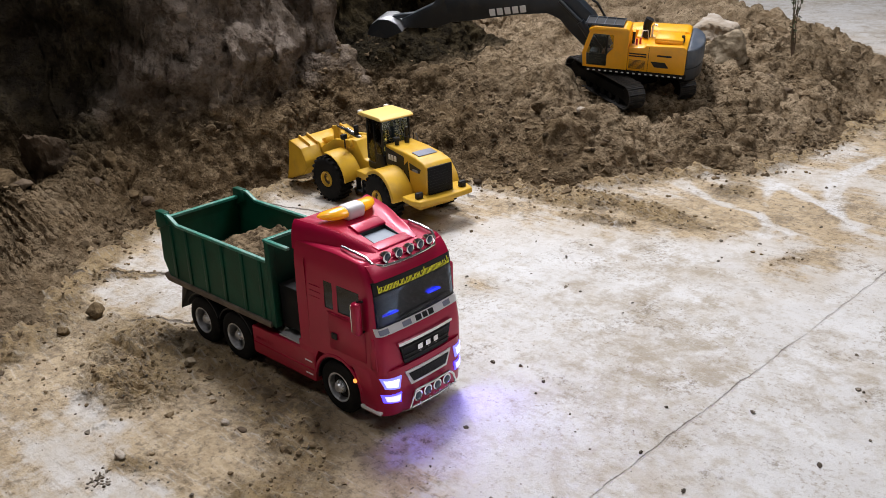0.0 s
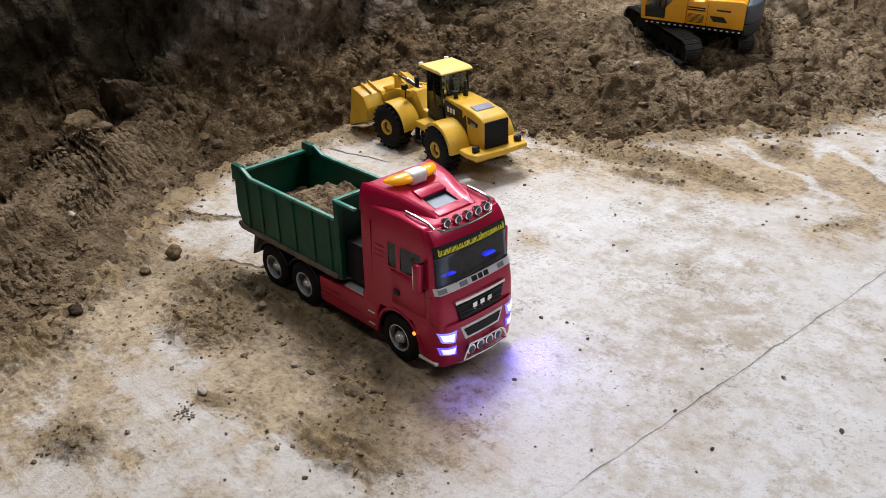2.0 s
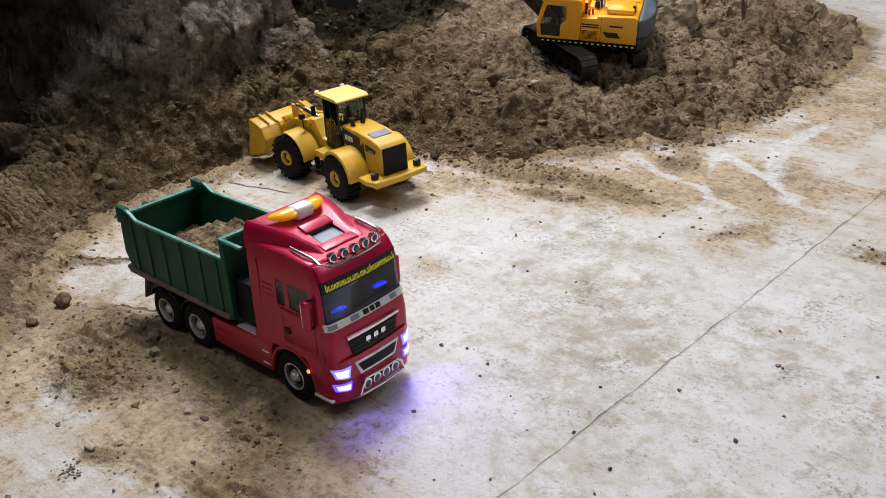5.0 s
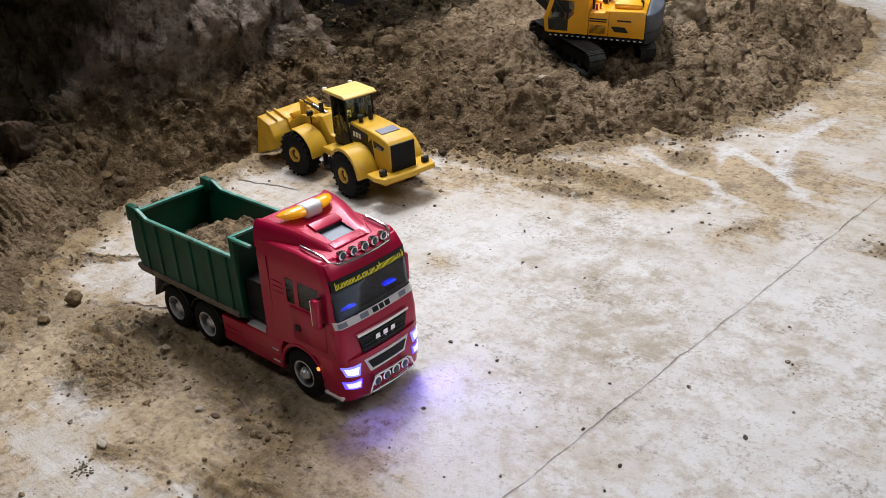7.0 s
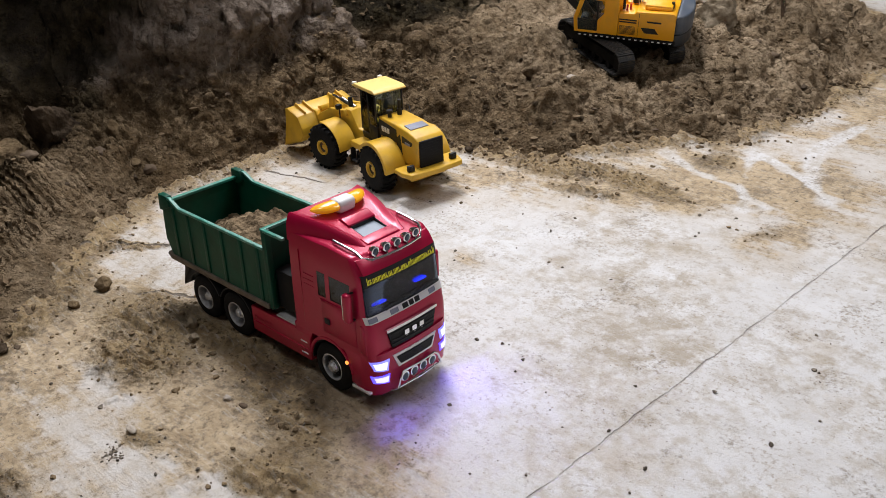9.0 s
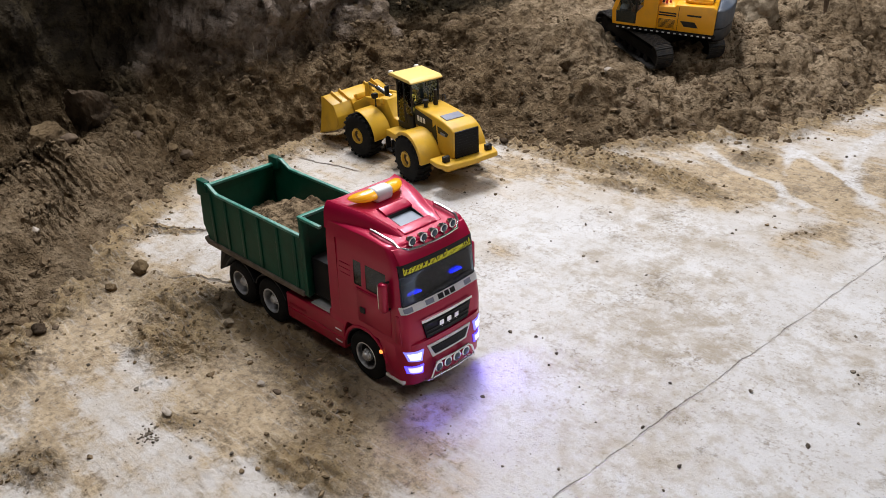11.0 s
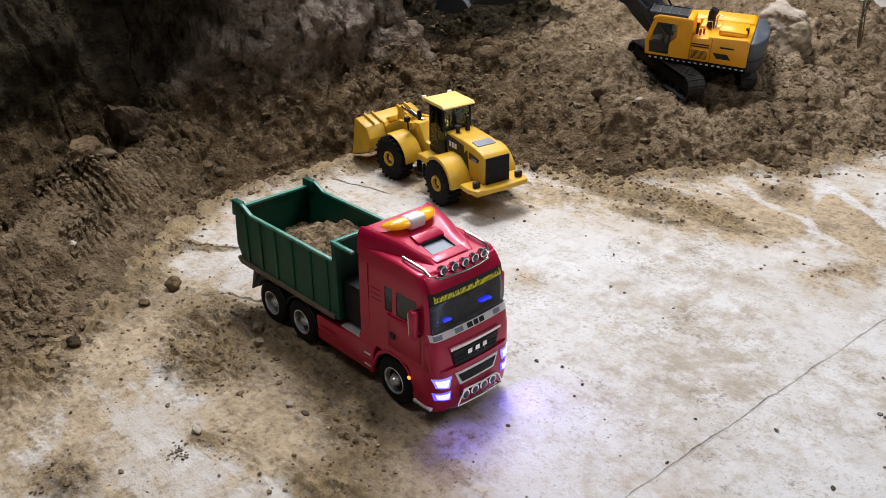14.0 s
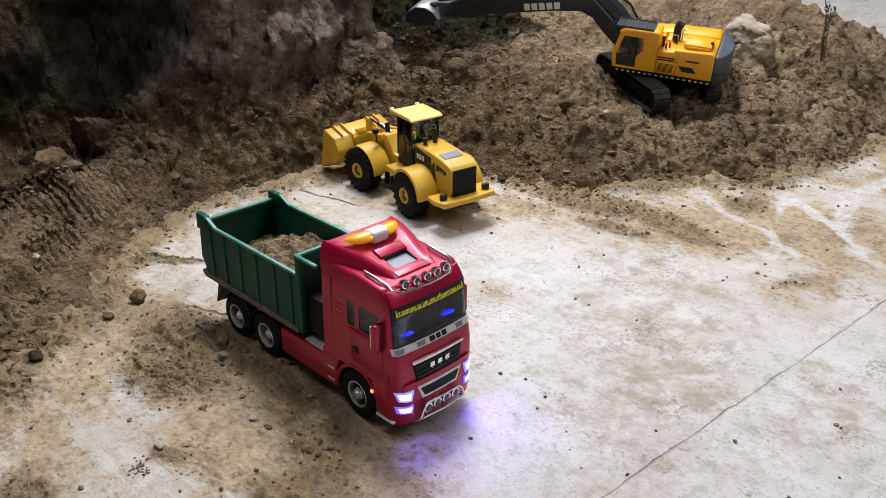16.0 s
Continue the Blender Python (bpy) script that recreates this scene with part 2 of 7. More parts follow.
def soil_material():
    """Dug earth: brown with paler dry crust on the crests, grey clay high up in the bank, fine relief."""
    m = bpy.data.materials.new("dug_earth")
    m.use_nodes = True
    n, l = m.node_tree.nodes, m.node_tree.links
    b = n["Principled BSDF"]
    b.inputs["Roughness"].default_value = 0.97
    b.inputs["Specular IOR Level"].default_value = 0.03
    co = n.new("ShaderNodeTexCoord")

    def tex(scale, detail=8, rough=0.6):
        t = n.new("ShaderNodeTexNoise")
        t.inputs["Scale"].default_value, t.inputs["Detail"].default_value, t.inputs["Roughness"].default_value = scale, detail, rough
        l.new(co.outputs["Object"], t.inputs["Vector"])
        return t.outputs["Fac"]

    def rng(v, a, c, lo=0.0, hi=1.0):
        r = n.new("ShaderNodeMapRange")
        for k, x in zip(("From Min", "From Max", "To Min", "To Max"), (a, c, lo, hi)):
            r.inputs[k].default_value = x
        l.new(v, r.inputs["Value"])
        return r.outputs["Result"]

    def mix(a, c, f):
        x = n.new("ShaderNodeMix")
        x.data_type = "RGBA"
        for k, v in (("A", a), ("B", c)):
            if isinstance(v, tuple):
                x.inputs[k].default_value = (*v, 1)
            else:
                l.new(v, x.inputs[k])
        l.new(f, x.inputs["Factor"])
        return x.outputs["Result"]

    def op(kind, a, c=0.0):
        x = n.new("ShaderNodeMath")
        x.operation = kind
        for i, v in enumerate((a, c)):
            if isinstance(v, (int, float)):
                x.inputs[i].default_value = v
            else:
                l.new(v, x.inputs[i])
        return x.outputs[0]

    c = mix((0.145, 0.098, 0.053), (0.062, 0.041, 0.022), rng(tex(7), 0.38, 0.62))
    c = mix(c, (0.275, 0.200, 0.120), rng(tex(34, 9, 0.75), 0.49, 0.60, 0, 0.8))
    c = mix(c, (0.050, 0.033, 0.018), rng(tex(85, 9, 0.8), 0.515, 0.60, 0, 0.75))
    at = n.new("ShaderNodeAttribute")
    at.attribute_name = "clay"
    c = mix(c, mix(mix((0.33, 0.272, 0.226), (0.175, 0.138, 0.108), rng(tex(9), 0.42, 0.6)), (0.085, 0.062, 0.046), rng(tex(27, 9, 0.72), 0.48, 0.60, 0, 0.85)), at.outputs["Fac"])
    # paler soil: dried on the spoil, painted light on the western heap's front
    dr = n.new("ShaderNodeAttribute")
    dr.attribute_name = "dry"
    c = mix(c, mix(mix((0.43, 0.328, 0.215), (0.22, 0.155, 0.092), rng(tex(19, 9, 0.7), 0.42, 0.6)), (0.065, 0.046, 0.028), rng(tex(95, 9, 0.8), 0.51, 0.60, 0, 0.75)), op("MULTIPLY", dr.outputs["Fac"], rng(tex(5), 0.35, 0.55, 0.35, 0.95)))
    # dark soil colour that also carries the painted shade of cliff and alcove
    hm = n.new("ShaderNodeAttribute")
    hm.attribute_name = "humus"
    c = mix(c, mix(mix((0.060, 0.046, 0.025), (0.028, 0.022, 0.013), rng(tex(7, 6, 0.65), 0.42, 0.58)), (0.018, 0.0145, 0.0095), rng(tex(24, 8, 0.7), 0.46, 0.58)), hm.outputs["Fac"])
    l.new(c, b.inputs["Base Color"])
    fine = n.new("ShaderNodeMath")
    fine.operation = "ADD"
    l.new(tex(58, 10, 0.74), fine.inputs[0])
    crumbs = []
    for scale, amount in ((62, 0.42), (150, 0.34)):
        v = n.new("ShaderNodeTexVoronoi")
        v.inputs["Scale"].default_value = scale
        wob = n.new("ShaderNodeMix")
        wob.data_type = "VECTOR"
        wob.inputs["Factor"].default_value = 0.012
        nz = n.new("ShaderNodeTexNoise")
        nz.inputs["Scale"].default_value = 60
        l.new(co.outputs["Object"], nz.inputs["Vector"])
        l.new(co.outputs["Object"], wob.inputs["A"])
        l.new(nz.outputs["Color"], wob.inputs["B"])
        l.new(wob.outputs["Result"], v.inputs["Vector"])
        crumbs.append(rng(v.outputs["Distance"], 0.10, 0.46, amount, 0.0))
    l.new(op("ADD", crumbs[0], crumbs[1]), fine.inputs[1])
    bp = n.new("ShaderNodeBump")
    bp.inputs["Strength"].default_value, bp.inputs["Distance"].default_value = 1.0, 0.012
    l.new(fine.outputs[0], bp.inputs["Height"])
    l.new(bp.outputs["Normal"], b.inputs["Normal"])
    return m


JOINT_A, JOINT_B = (-0.4125, 0.70), (-0.331, 1.70)
CRACKS = [((-1.66, 0.64), (-1.45, 0.80)), ((-1.66, 1.165), (-1.45, 1.21)), ((-1.43, 1.33), (-1.31, 1.29)), ((-1.50, 1.56), (-1.23, 1.485)), ((-1.36, 0.62), (-1.22, 0.71))]


def concrete_material():
    """Worn pale concrete under patchy dust; the vertex value 'dirt' says where soil was spread; one saw-cut joint runs over it."""
    m = bpy.data.materials.new("worn_concrete")
    m.use_nodes = True
    n, l = m.node_tree.nodes, m.node_tree.links
    b = n["Principled BSDF"]
    b.inputs["Specular IOR Level"].default_value = 0.3
    co = n.new("ShaderNodeTexCoord")

    def tex(scale, detail=8, rough=0.6, vec=None):
        t = n.new("ShaderNodeTexNoise")
        t.inputs["Scale"].default_value, t.inputs["Detail"].default_value, t.inputs["Roughness"].default_value = scale, detail, rough
        l.new(vec or co.outputs["Object"], t.inputs["Vector"])
        return t.outputs["Fac"]

    def rng(v, a, c, lo=0.0, hi=1.0):
        r = n.new("ShaderNodeMapRange")
        for k, x in zip(("From Min", "From Max", "To Min", "To Max"), (a, c, lo, hi)):
            r.inputs[k].default_value = x
        l.new(v, r.inputs["Value"])
        return r.outputs["Result"]

    def op(kind, a, c=0.0):
        x = n.new("ShaderNodeMath")
        x.operation = kind
        for i, v in enumerate((a, c)):
            if isinstance(v, (int, float)):
                x.inputs[i].default_value = v
            else:
                l.new(v, x.inputs[i])
        return x.outputs[0]

    def mix(a, c, f):
        x = n.new("ShaderNodeMix")
        x.data_type = "RGBA"
        for k, v in (("A", a), ("B", c)):
            if isinstance(v, tuple):
                x.inputs[k].default_value = (*v, 1)
            else:
                l.new(v, x.inputs[k])
        l.new(f, x.inputs["Factor"])
        return x.outputs["Result"]

    at = n.new("ShaderNodeAttribute")
    at.attribute_name = "dirt"
    st = n.new("ShaderNodeAttribute")
    st.attribute_name = "stain"
    turn = n.new("ShaderNodeMapping")
    turn.inputs["Rotation"].default_value = (0, 0, 0.55)
    turn.inputs["Scale"].default_value = (5, 34, 5)
    l.new(co.outputs["Object"], turn.inputs["Vector"])
    smear = tex(1.0, 9, 0.68, turn.outputs["Vector"])
    c = mix((0.66, 0.645, 0.63), (0.575, 0.545, 0.51), rng(tex(2.6), 0.38, 0.64))
    c = mix(c, (0.73, 0.72, 0.71), rng(tex(11), 0.46, 0.64, 0, 0.6))
    c = mix(c, (0.45, 0.39, 0.31), rng(op("ADD", tex(34, 10, 0.7), op("MULTIPLY", tex(3.3, 4), 0.5)), 0.735, 0.90, 0, 0.75))
    c = mix(c, (0.34, 0.28, 0.21), rng(op("ADD", tex(120, 6, 0.7), op("MULTIPLY", tex(6, 4), 0.4)), 0.76, 0.86, 0, 0.75))
    c = mix(c, (0.52, 0.455, 0.375), rng(tex(4.5, 9, 0.72), 0.52, 0.62, 0, 0.60))
    c = mix(c, (0.36, 0.295, 0.215), rng(op("ADD", tex(16, 10, 0.75), op("MULTIPLY", tex(2.2, 3), 0.7)), 0.87, 1.00, 0, 0.75))
    # a thin film of soil, smeared by tyres
    spread = op("MINIMUM", op("ADD", op("MULTIPLY", st.outputs["Fac"], 1.8), 0.22), 1.0)
    film = op("ADD", st.outputs["Fac"], op("MULTIPLY", spread, op("SUBTRACT", op("ADD", op("MULTIPLY", tex(8, 10, 0.72), 2.6), op("MULTIPLY", smear, 1.5)), 2.15)))
    tan = mix((0.54, 0.410, 0.252), (0.37, 0.264, 0.146), rng(tex(22, 9, 0.7), 0.42, 0.62))
    tan = mix(tan, (0.135, 0.095, 0.053), rng(tex(64, 9, 0.78), 0.515, 0.60, 0, 0.75))
    tan = mix(tan, (0.60, 0.50, 0.365), rng(tex(120, 8, 0.75), 0.55, 0.64, 0, 0.6))
    c = mix(c, (0.54, 0.475, 0.395), rng(st.outputs["Fac"], 0.02, 0.22, 0.0, 0.5))
    c = mix(c, tan, rng(film, 0.13, 0.46, 0.0, 0.92))
    # spread soil, broken up by noise at two scales
    grain = op("ADD", op("MULTIPLY", tex(9, 10, 0.7), 1.5), op("MULTIPLY", tex(55, 8, 0.7), 1.1))
    soil = rng(op("ADD", at.outputs["Fac"], op("MULTIPLY", op("SUBTRACT", grain, 1.22), op("MINIMUM", 1.0, op("ADD", op("MULTIPLY", at.outputs["Fac"], 2.2), 0.15)))), 0.20, 0.56)
    dirt = mix((0.48, 0.345, 0.180), (0.29, 0.196, 0.096), rng(tex(30, 9, 0.7), 0.44, 0.60))
    dirt = mix(dirt, (0.50, 0.40, 0.27), rng(tex(75, 8, 0.7), 0.52, 0.68, 0, 0.8))
    dirt = mix(dirt, (0.115, 0.080, 0.045), rng(tex(62, 9, 0.8), 0.525, 0.61, 0, 0.80))
    c = mix(c, dirt, op("MULTIPLY", soil, 0.92))
    c = mix(c, (0.20, 0.155, 0.105), rng(op("ADD", op("ADD", tex(95, 8, 0.8), op("MULTIPLY", tex(7, 5, 0.7), 0.9)), op("MULTIPLY", film, 0.10)), 1.04, 1.16, 0, 0.7))
    c = mix(c, (0.68, 0.64, 0.57), rng(tex(4, 8, 0.8, turn.outputs["Vector"]), 0.54, 0.62, 0, 0.40))
    # dark specks and pits
    c = mix(c, (0.16, 0.125, 0.09), rng(op("ADD", tex(210, 4, 0.6), op("MULTIPLY", tex(12, 5, 0.7), 0.35)), 0.86, 0.93, 0, 0.75))
    # the joint
    (ax, ay), (bx, by) = JOINT_A, JOINT_B
    ln = math.hypot(bx - ax, by - ay)
    nx, ny = (by - ay) / ln, -(bx - ax) / ln
    sep = n.new("ShaderNodeSeparateXYZ")
    l.new(co.outputs["Object"], sep.inputs[0])
    dist = op("ADD", op("MULTIPLY", op("SUBTRACT", sep.outputs[0], ax), nx), op("MULTIPLY", op("SUBTRACT", sep.outputs[1], ay), ny))
    dist = op("ABSOLUTE", op("ADD", dist, op("MULTIPLY", op("SUBTRACT", tex(14, 6, 0.65), 0.5), 0.020)))
    width = rng(tex(45, 5), 0.35, 0.7, 0.0002, 0.0022)
    gap = op("SUBTRACT", 1.0, rng(op("SUBTRACT", dist, width), 0.0, 0.0014))
    gap = op("MULTIPLY", gap, rng(tex(14, 4), 0.40, 0.64, 0.08, 0.46))
    for (ax, ay), (bx, by) in CRACKS:
        ln = math.hypot(bx - ax, by - ay)
        ux, uy = (bx - ax) / ln, (by - ay) / ln
        px, py = op("SUBTRACT", sep.outputs[0], ax), op("SUBTRACT", sep.outputs[1], ay)
        along = op("ADD", op("MULTIPLY", px, ux), op("MULTIPLY", py, uy))
        off = op("ABSOLUTE", op("ADD", op("ADD", op("MULTIPLY", px, uy), op("MULTIPLY", py, -ux)), op("MULTIPLY", op("SUBTRACT", tex(20, 5), 0.5), 0.035)))
        line = op("SUBTRACT", 1.0, rng(op("SUBTRACT", off, width), 0.0005, 0.003))
        line = op("MULTIPLY", line, op("MULTIPLY", rng(along, 0.0, 0.02), op("SUBTRACT", 1.0, rng(along, ln - 0.03, ln))))
        gap = op("MAXIMUM", gap, op("MULTIPLY", line, 0.9))
    c = mix(c, (0.17, 0.138, 0.105), gap)
    l.new(c, b.inputs["Base Color"])
    l.new(rng(soil, 0, 1, 0.72, 0.97), b.inputs["Roughness"])
    h = op("ADD", op("MULTIPLY", tex(110, 9, 0.78), 0.34), op("MULTIPLY", op("MULTIPLY", tex(80, 10, 0.8), op("ADD", soil, op("MULTIPLY", rng(film, 0.06, 0.60), 0.45))), 0.9))
    h = op("SUBTRACT", h, gap)
    bp = n.new("ShaderNodeBump")
    bp.inputs["Strength"].default_value, bp.inputs["Distance"].default_value = 1.0, 0.009
    l.new(h, bp.inputs["Height"])
    l.new(bp.outputs["Normal"], b.inputs["Normal"])
    return m


M_SOIL = soil_material()
M_CONCRETE = concrete_material()


# ---- mesh helpers ----
def finish(ob, material, sharp=38):
    ob.data.materials.append(material)
    ob.data.shade_smooth()
    ob.data.set_sharp_from_angle(angle=radians(sharp))
    return ob


def part(name, bm, material, parent=None, label="", sharp=38):
    """Links a bmesh as one mesh object, under a thing or a part if one is given."""
    bmesh.ops.recalc_face_normals(bm, faces=bm.faces)
    me = bpy.data.meshes.new(name)
    bm.to_mesh(me)
    bm.free()
    ob = finish(new(name, me), material, sharp)
    if parent is not None:
        ob.parent = parent
    if label:
        tagged(ob, label)
    return ob


def again(ob, name, m, parent):
    """Another part on the same mesh."""
    o = new(name, ob.data)
    o.parent = parent
    o.matrix_local = m
    for c in ob.children:
        again(c, c.name.split(".")[0], c.matrix_local.copy(), o)
    return o


def thing(name, m, label, category, group="", kind=""):
    ob = new(name)
    ob.empty_display_size = 0.05
    ob.matrix_world = m
    return tagged(ob, label, category, group, kind)


def put(bm, src, m=Matrix()):
    tmp = bpy.data.meshes.new("tmp")
    bmesh.ops.transform(src, matrix=m, verts=src.verts)
    src.to_mesh(tmp)
    src.free()
    bm.from_mesh(tmp)
    bpy.data.meshes.remove(tmp)
    return bm


def box(x0, x1, y0, y1, z0, z1, bev=0.0, seg=2, m=Matrix(), bm=None):
    s = bmesh.new()
    bmesh.ops.create_cube(s, size=1.0, matrix=Matrix.LocRotScale(((x0 + x1) / 2, (y0 + y1) / 2, (z0 + z1) / 2), None, (abs(x1 - x0), abs(y1 - y0), abs(z1 - z0))))
    if bev:
        bmesh.ops.bevel(s, geom=s.edges[:], offset=bev, segments=seg, affect="EDGES", profile=0.5)
    return put(bm or bmesh.new(), s, m)


def prism(pts, y0, y1, bev=0.0, seg=2, m=Matrix(), bm=None):
    """A profile in x and z, drawn out from y0 to y1."""
    s = bmesh.new()
    a = [s.verts.new((x, y0, z)) for x, z in pts]
    c = [s.verts.new((x, y1, z)) for x, z in pts]
    s.faces.new(a)
    s.faces.new(c[::-1])
    for i in range(len(pts)):
        j = (i + 1) % len(pts)
        s.faces.new((a[j], a[i], c[i], c[j]))
    bmesh.ops.recalc_face_normals(s, faces=s.faces)
    if bev:
        bmesh.ops.bevel(s, geom=s.edges[:], offset=bev, segments=seg, affect="EDGES", profile=0.5)
    return put(bm or bmesh.new(), s, m)


def rod(p, q, r, r2=None, seg=12, bm=None, m=Matrix()):
    p, q = Vector(p), Vector(q)
    s = bmesh.new()
    d = q - p
    bmesh.ops.create_cone(s, cap_ends=True, segments=seg, radius1=r, radius2=r if r2 is None else r2, depth=d.length)
    t = Matrix.Translation((p + q) / 2) @ d.to_track_quat("Z", "Y").to_matrix().to_4x4()
    return put(bm or bmesh.new(), s, m @ t)


def tube(pts, r, seg=8, bm=None, m=Matrix()):
    """A round bar that follows the points, mitred at the bends."""
    bm = bm or bmesh.new()
    pts = [m @ Vector(p) for p in pts]
    rings = []
    up = Vector((0.13, 0.21, 0.97))
    for i, p in enumerate(pts):
        d = (pts[min(i + 1, len(pts) - 1)] - pts[max(i - 1, 0)]).normalized()
        a = d.cross(up).normalized()
        c = d.cross(a)
        rad = r[i] if isinstance(r, (list, tuple)) else r
        rings.append([bm.verts.new(p + (a * math.cos(k * math.tau / seg) + c * math.sin(k * math.tau / seg)) * rad) for k in range(seg)])
    for u, v in zip(rings, rings[1:]):
        for k in range(seg):
            bm.faces.new((u[k], u[(k + 1) % seg], v[(k + 1) % seg], v[k]))
    bm.faces.new(rings[0][::-1])
    bm.faces.new(rings[-1])
    return bm


def lathe(profile, seg=32, bm=None, m=Matrix(), closed=True):
    """Turns (radius, y) pairs about the y axis."""
    s = bmesh.new()
    rings = [[s.verts.new((r * math.cos(k * math.tau / seg), y, r * math.sin(k * math.tau / seg))) for k in range(seg)] for r, y in profile]
    loops = list(zip(rings, rings[1:])) + ([(rings[-1], rings[0])] if closed else [])
    for u, v in loops:
        for k in range(seg):
            s.faces.new((u[k], u[(k + 1) % seg], v[(k + 1) % seg], v[k]))
    if not closed:
        s.faces.new(rings[0])
        s.faces.new(rings[-1][::-1])
    return put(bm or bmesh.new(), s, m)


def arc_band(cx, cz, r, thick, a0, a1, y0, y1, steps=14, bev=0.0, bm=None):
    """A curved guard over a wheel: degrees from a0 to a1, counted from +x towards +z."""
    outer = [(cx + (r + thick) * math.cos(radians(a0 + (a1 - a0) * i / steps)), cz + (r + thick) * math.sin(radians(a0 + (a1 - a0) * i / steps))) for i in range(steps + 1)]
    inner = [(cx + r * math.cos(radians(a0 + (a1 - a0) * i / steps)), cz + r * math.sin(radians(a0 + (a1 - a0) * i / steps))) for i in range(steps + 1)]
    return prism(outer + inner[::-1], y0, y1, bev, 1, bm=bm)


# ---- numpy noise for the ground ----
def lattice(ix, iy, iz):
    h = (ix * 374761393 + iy * 668265263 + iz * 2147483647) & 0x7FFFFFFF
    h = ((h ^ (h >> 13)) * 1274126177) & 0x7FFFFFFF
    return ((h ^ (h >> 16)) & 0xFFFF) / 65535.0


def vnoise(x, y, z=0.0):
    x, y, z = np.broadcast_arrays(np.asarray(x, float), np.asarray(y, float), np.asarray(z, float))
    fx, fy, fz = np.floor(x), np.floor(y), np.floor(z)
    ix, iy, iz = fx.astype(np.int64), fy.astype(np.int64), fz.astype(np.int64)
    u, v, w = x - fx, y - fy, z - fz
    u, v, w = (t * t * t * (t * (6 * t - 15) + 10) for t in (u, v, w))
    out = 0
    for dx in (0, 1):
        for dy in (0, 1):
            for dz in (0, 1):
                out = out + lattice(ix + dx, iy + dy, iz + dz) * (u if dx else 1 - u) * (v if dy else 1 - v) * (w if dz else 1 - w)
    return out * 2 - 1


def fbm(x, y, z=0.0, octaves=4, gain=0.5):
    a, s, out = 1.0, 1.0, 0.0
    for k in range(octaves):
        out = out + a * vnoise(np.asarray(x) * s + 17.3 * k, np.asarray(y) * s - 9.1 * k, np.asarray(z) * s + 4.7 * k)
        a, s = a * gain, s * 2.03
    return out


def lumps_of(x, y, cell, seed):
    """Angular lumps: each cell holds one chunk with its own size, height and tilt."""
    gx, gy = np.floor(x / cell).astype(np.int64), np.floor(y / cell).astype(np.int64)
    best = np.zeros(np.shape(x))
    for dx in (-1, 0, 1):
        for dy in (-1, 0, 1):
            ix, iy = gx + dx, gy + dy
            r1, r2, r3, r4, r5 = (lattice(ix, iy, np.int64(seed + k)) for k in range(5))
            ox, oy = x / cell - ix - 0.15 - 0.7 * r1, y / cell - iy - 0.15 - 0.7 * r2
            a = r5 * math.pi
            u, v = ox * np.cos(a) + oy * np.sin(a), -ox * np.sin(a) + oy * np.cos(a)
            rad = 0.30 + 0.45 * r3
            shape = np.maximum(np.abs(u) * 0.9 + 0.35 * np.abs(v), np.abs(v) * 1.15 + 0.2 * np.abs(u)) / rad
            top = (1 - shape) * 1.6
            h = np.clip(top, 0, 0.62 + 0.5 * (u * (r4 - 0.5) + v * (r1 - 0.5))) * rad * (0.35 + 0.65 * r4)
            best = np.maximum(best, h)
    return best * cell


def smooth(a, b, x):
    t = np.clip((x - a) / (b - a), 0, 1)
    return t * t * (3 - 2 * t)


# the foot of the earth bank, where it meets the concrete
FOOT = [(-0.95, -0.60), (-1.20, -0.05), (-1.31, 0.21), (-1.40, 0.39), (-1.47, 0.53), (-1.63, 0.66), (-1.76, 0.86), (-1.75, 1.02), (-1.72, 1.16), (-1.70, 1.34),
        (-1.60, 1.47), (-1.40, 1.555), (-1.14, 1.63), (-0.97, 1.87), (-0.79, 2.03), (-0.72, 2.40), (-0.69, 2.90), (-0.80, 3.30), (-1.30, 3.75), (-2.2, 4.2)]


def foot_distance(x, y):
    """Distance from the foot line, positive on the bank's side."""
    best = np.full(np.shape(x), 1e9)
    sign = np.ones(np.shape(x))
    for (ax, ay), (bx, by) in zip(FOOT, FOOT[1:]):
        dx, dy = bx - ax, by - ay
        t = np.clip(((x - ax) * dx + (y - ay) * dy) / (dx * dx + dy * dy), 0, 1)
        d = np.hypot(x - ax - t * dx, y - ay - t * dy)
        side = dx * (y - ay) - dy * (x - ax)
        near = d < best
        sign = np.where(near, np.where(side > 0, 1.0, -1.0), sign)
        best = np.where(near, d, best)
    return best * sign


RIDGE = [(-2.02, 0.90), (-1.93, 0.78), (-1.90, 0.66), (-1.85, 0.56), (-1.75, 0.43), (-1.62, 0.20), (-1.50, -0.10), (-1.30, -0.60)]


def behind_ridge(x, y):
    """1 on the far side of the western ridge, fading over a few centimetres."""
    xs, ys = zip(*RIDGE[::-1])
    line = np.interp(y, ys, xs)
    return (1 - smooth(-0.02, 0.05, x - line)) * (1 - smooth(0.85, 1.0, y))


def cliff_x(y):
    """Where the steep face of the bank stands."""
    base = -2.16 + 0.27 * smooth(0.86, 1.20, y) - 0.24 * smooth(1.64, 1.71, y) - 0.30 * smooth(2.46, 2.66, y)
    return base + 0.035 * fbm(y * 7, y * 0 + 3.1, octaves=3)


CREST = [(-1.74, 1.70), (-1.69, 1.82), (-1.64, 1.93), (-1.58, 2.00), (-1.48, 2.02)]


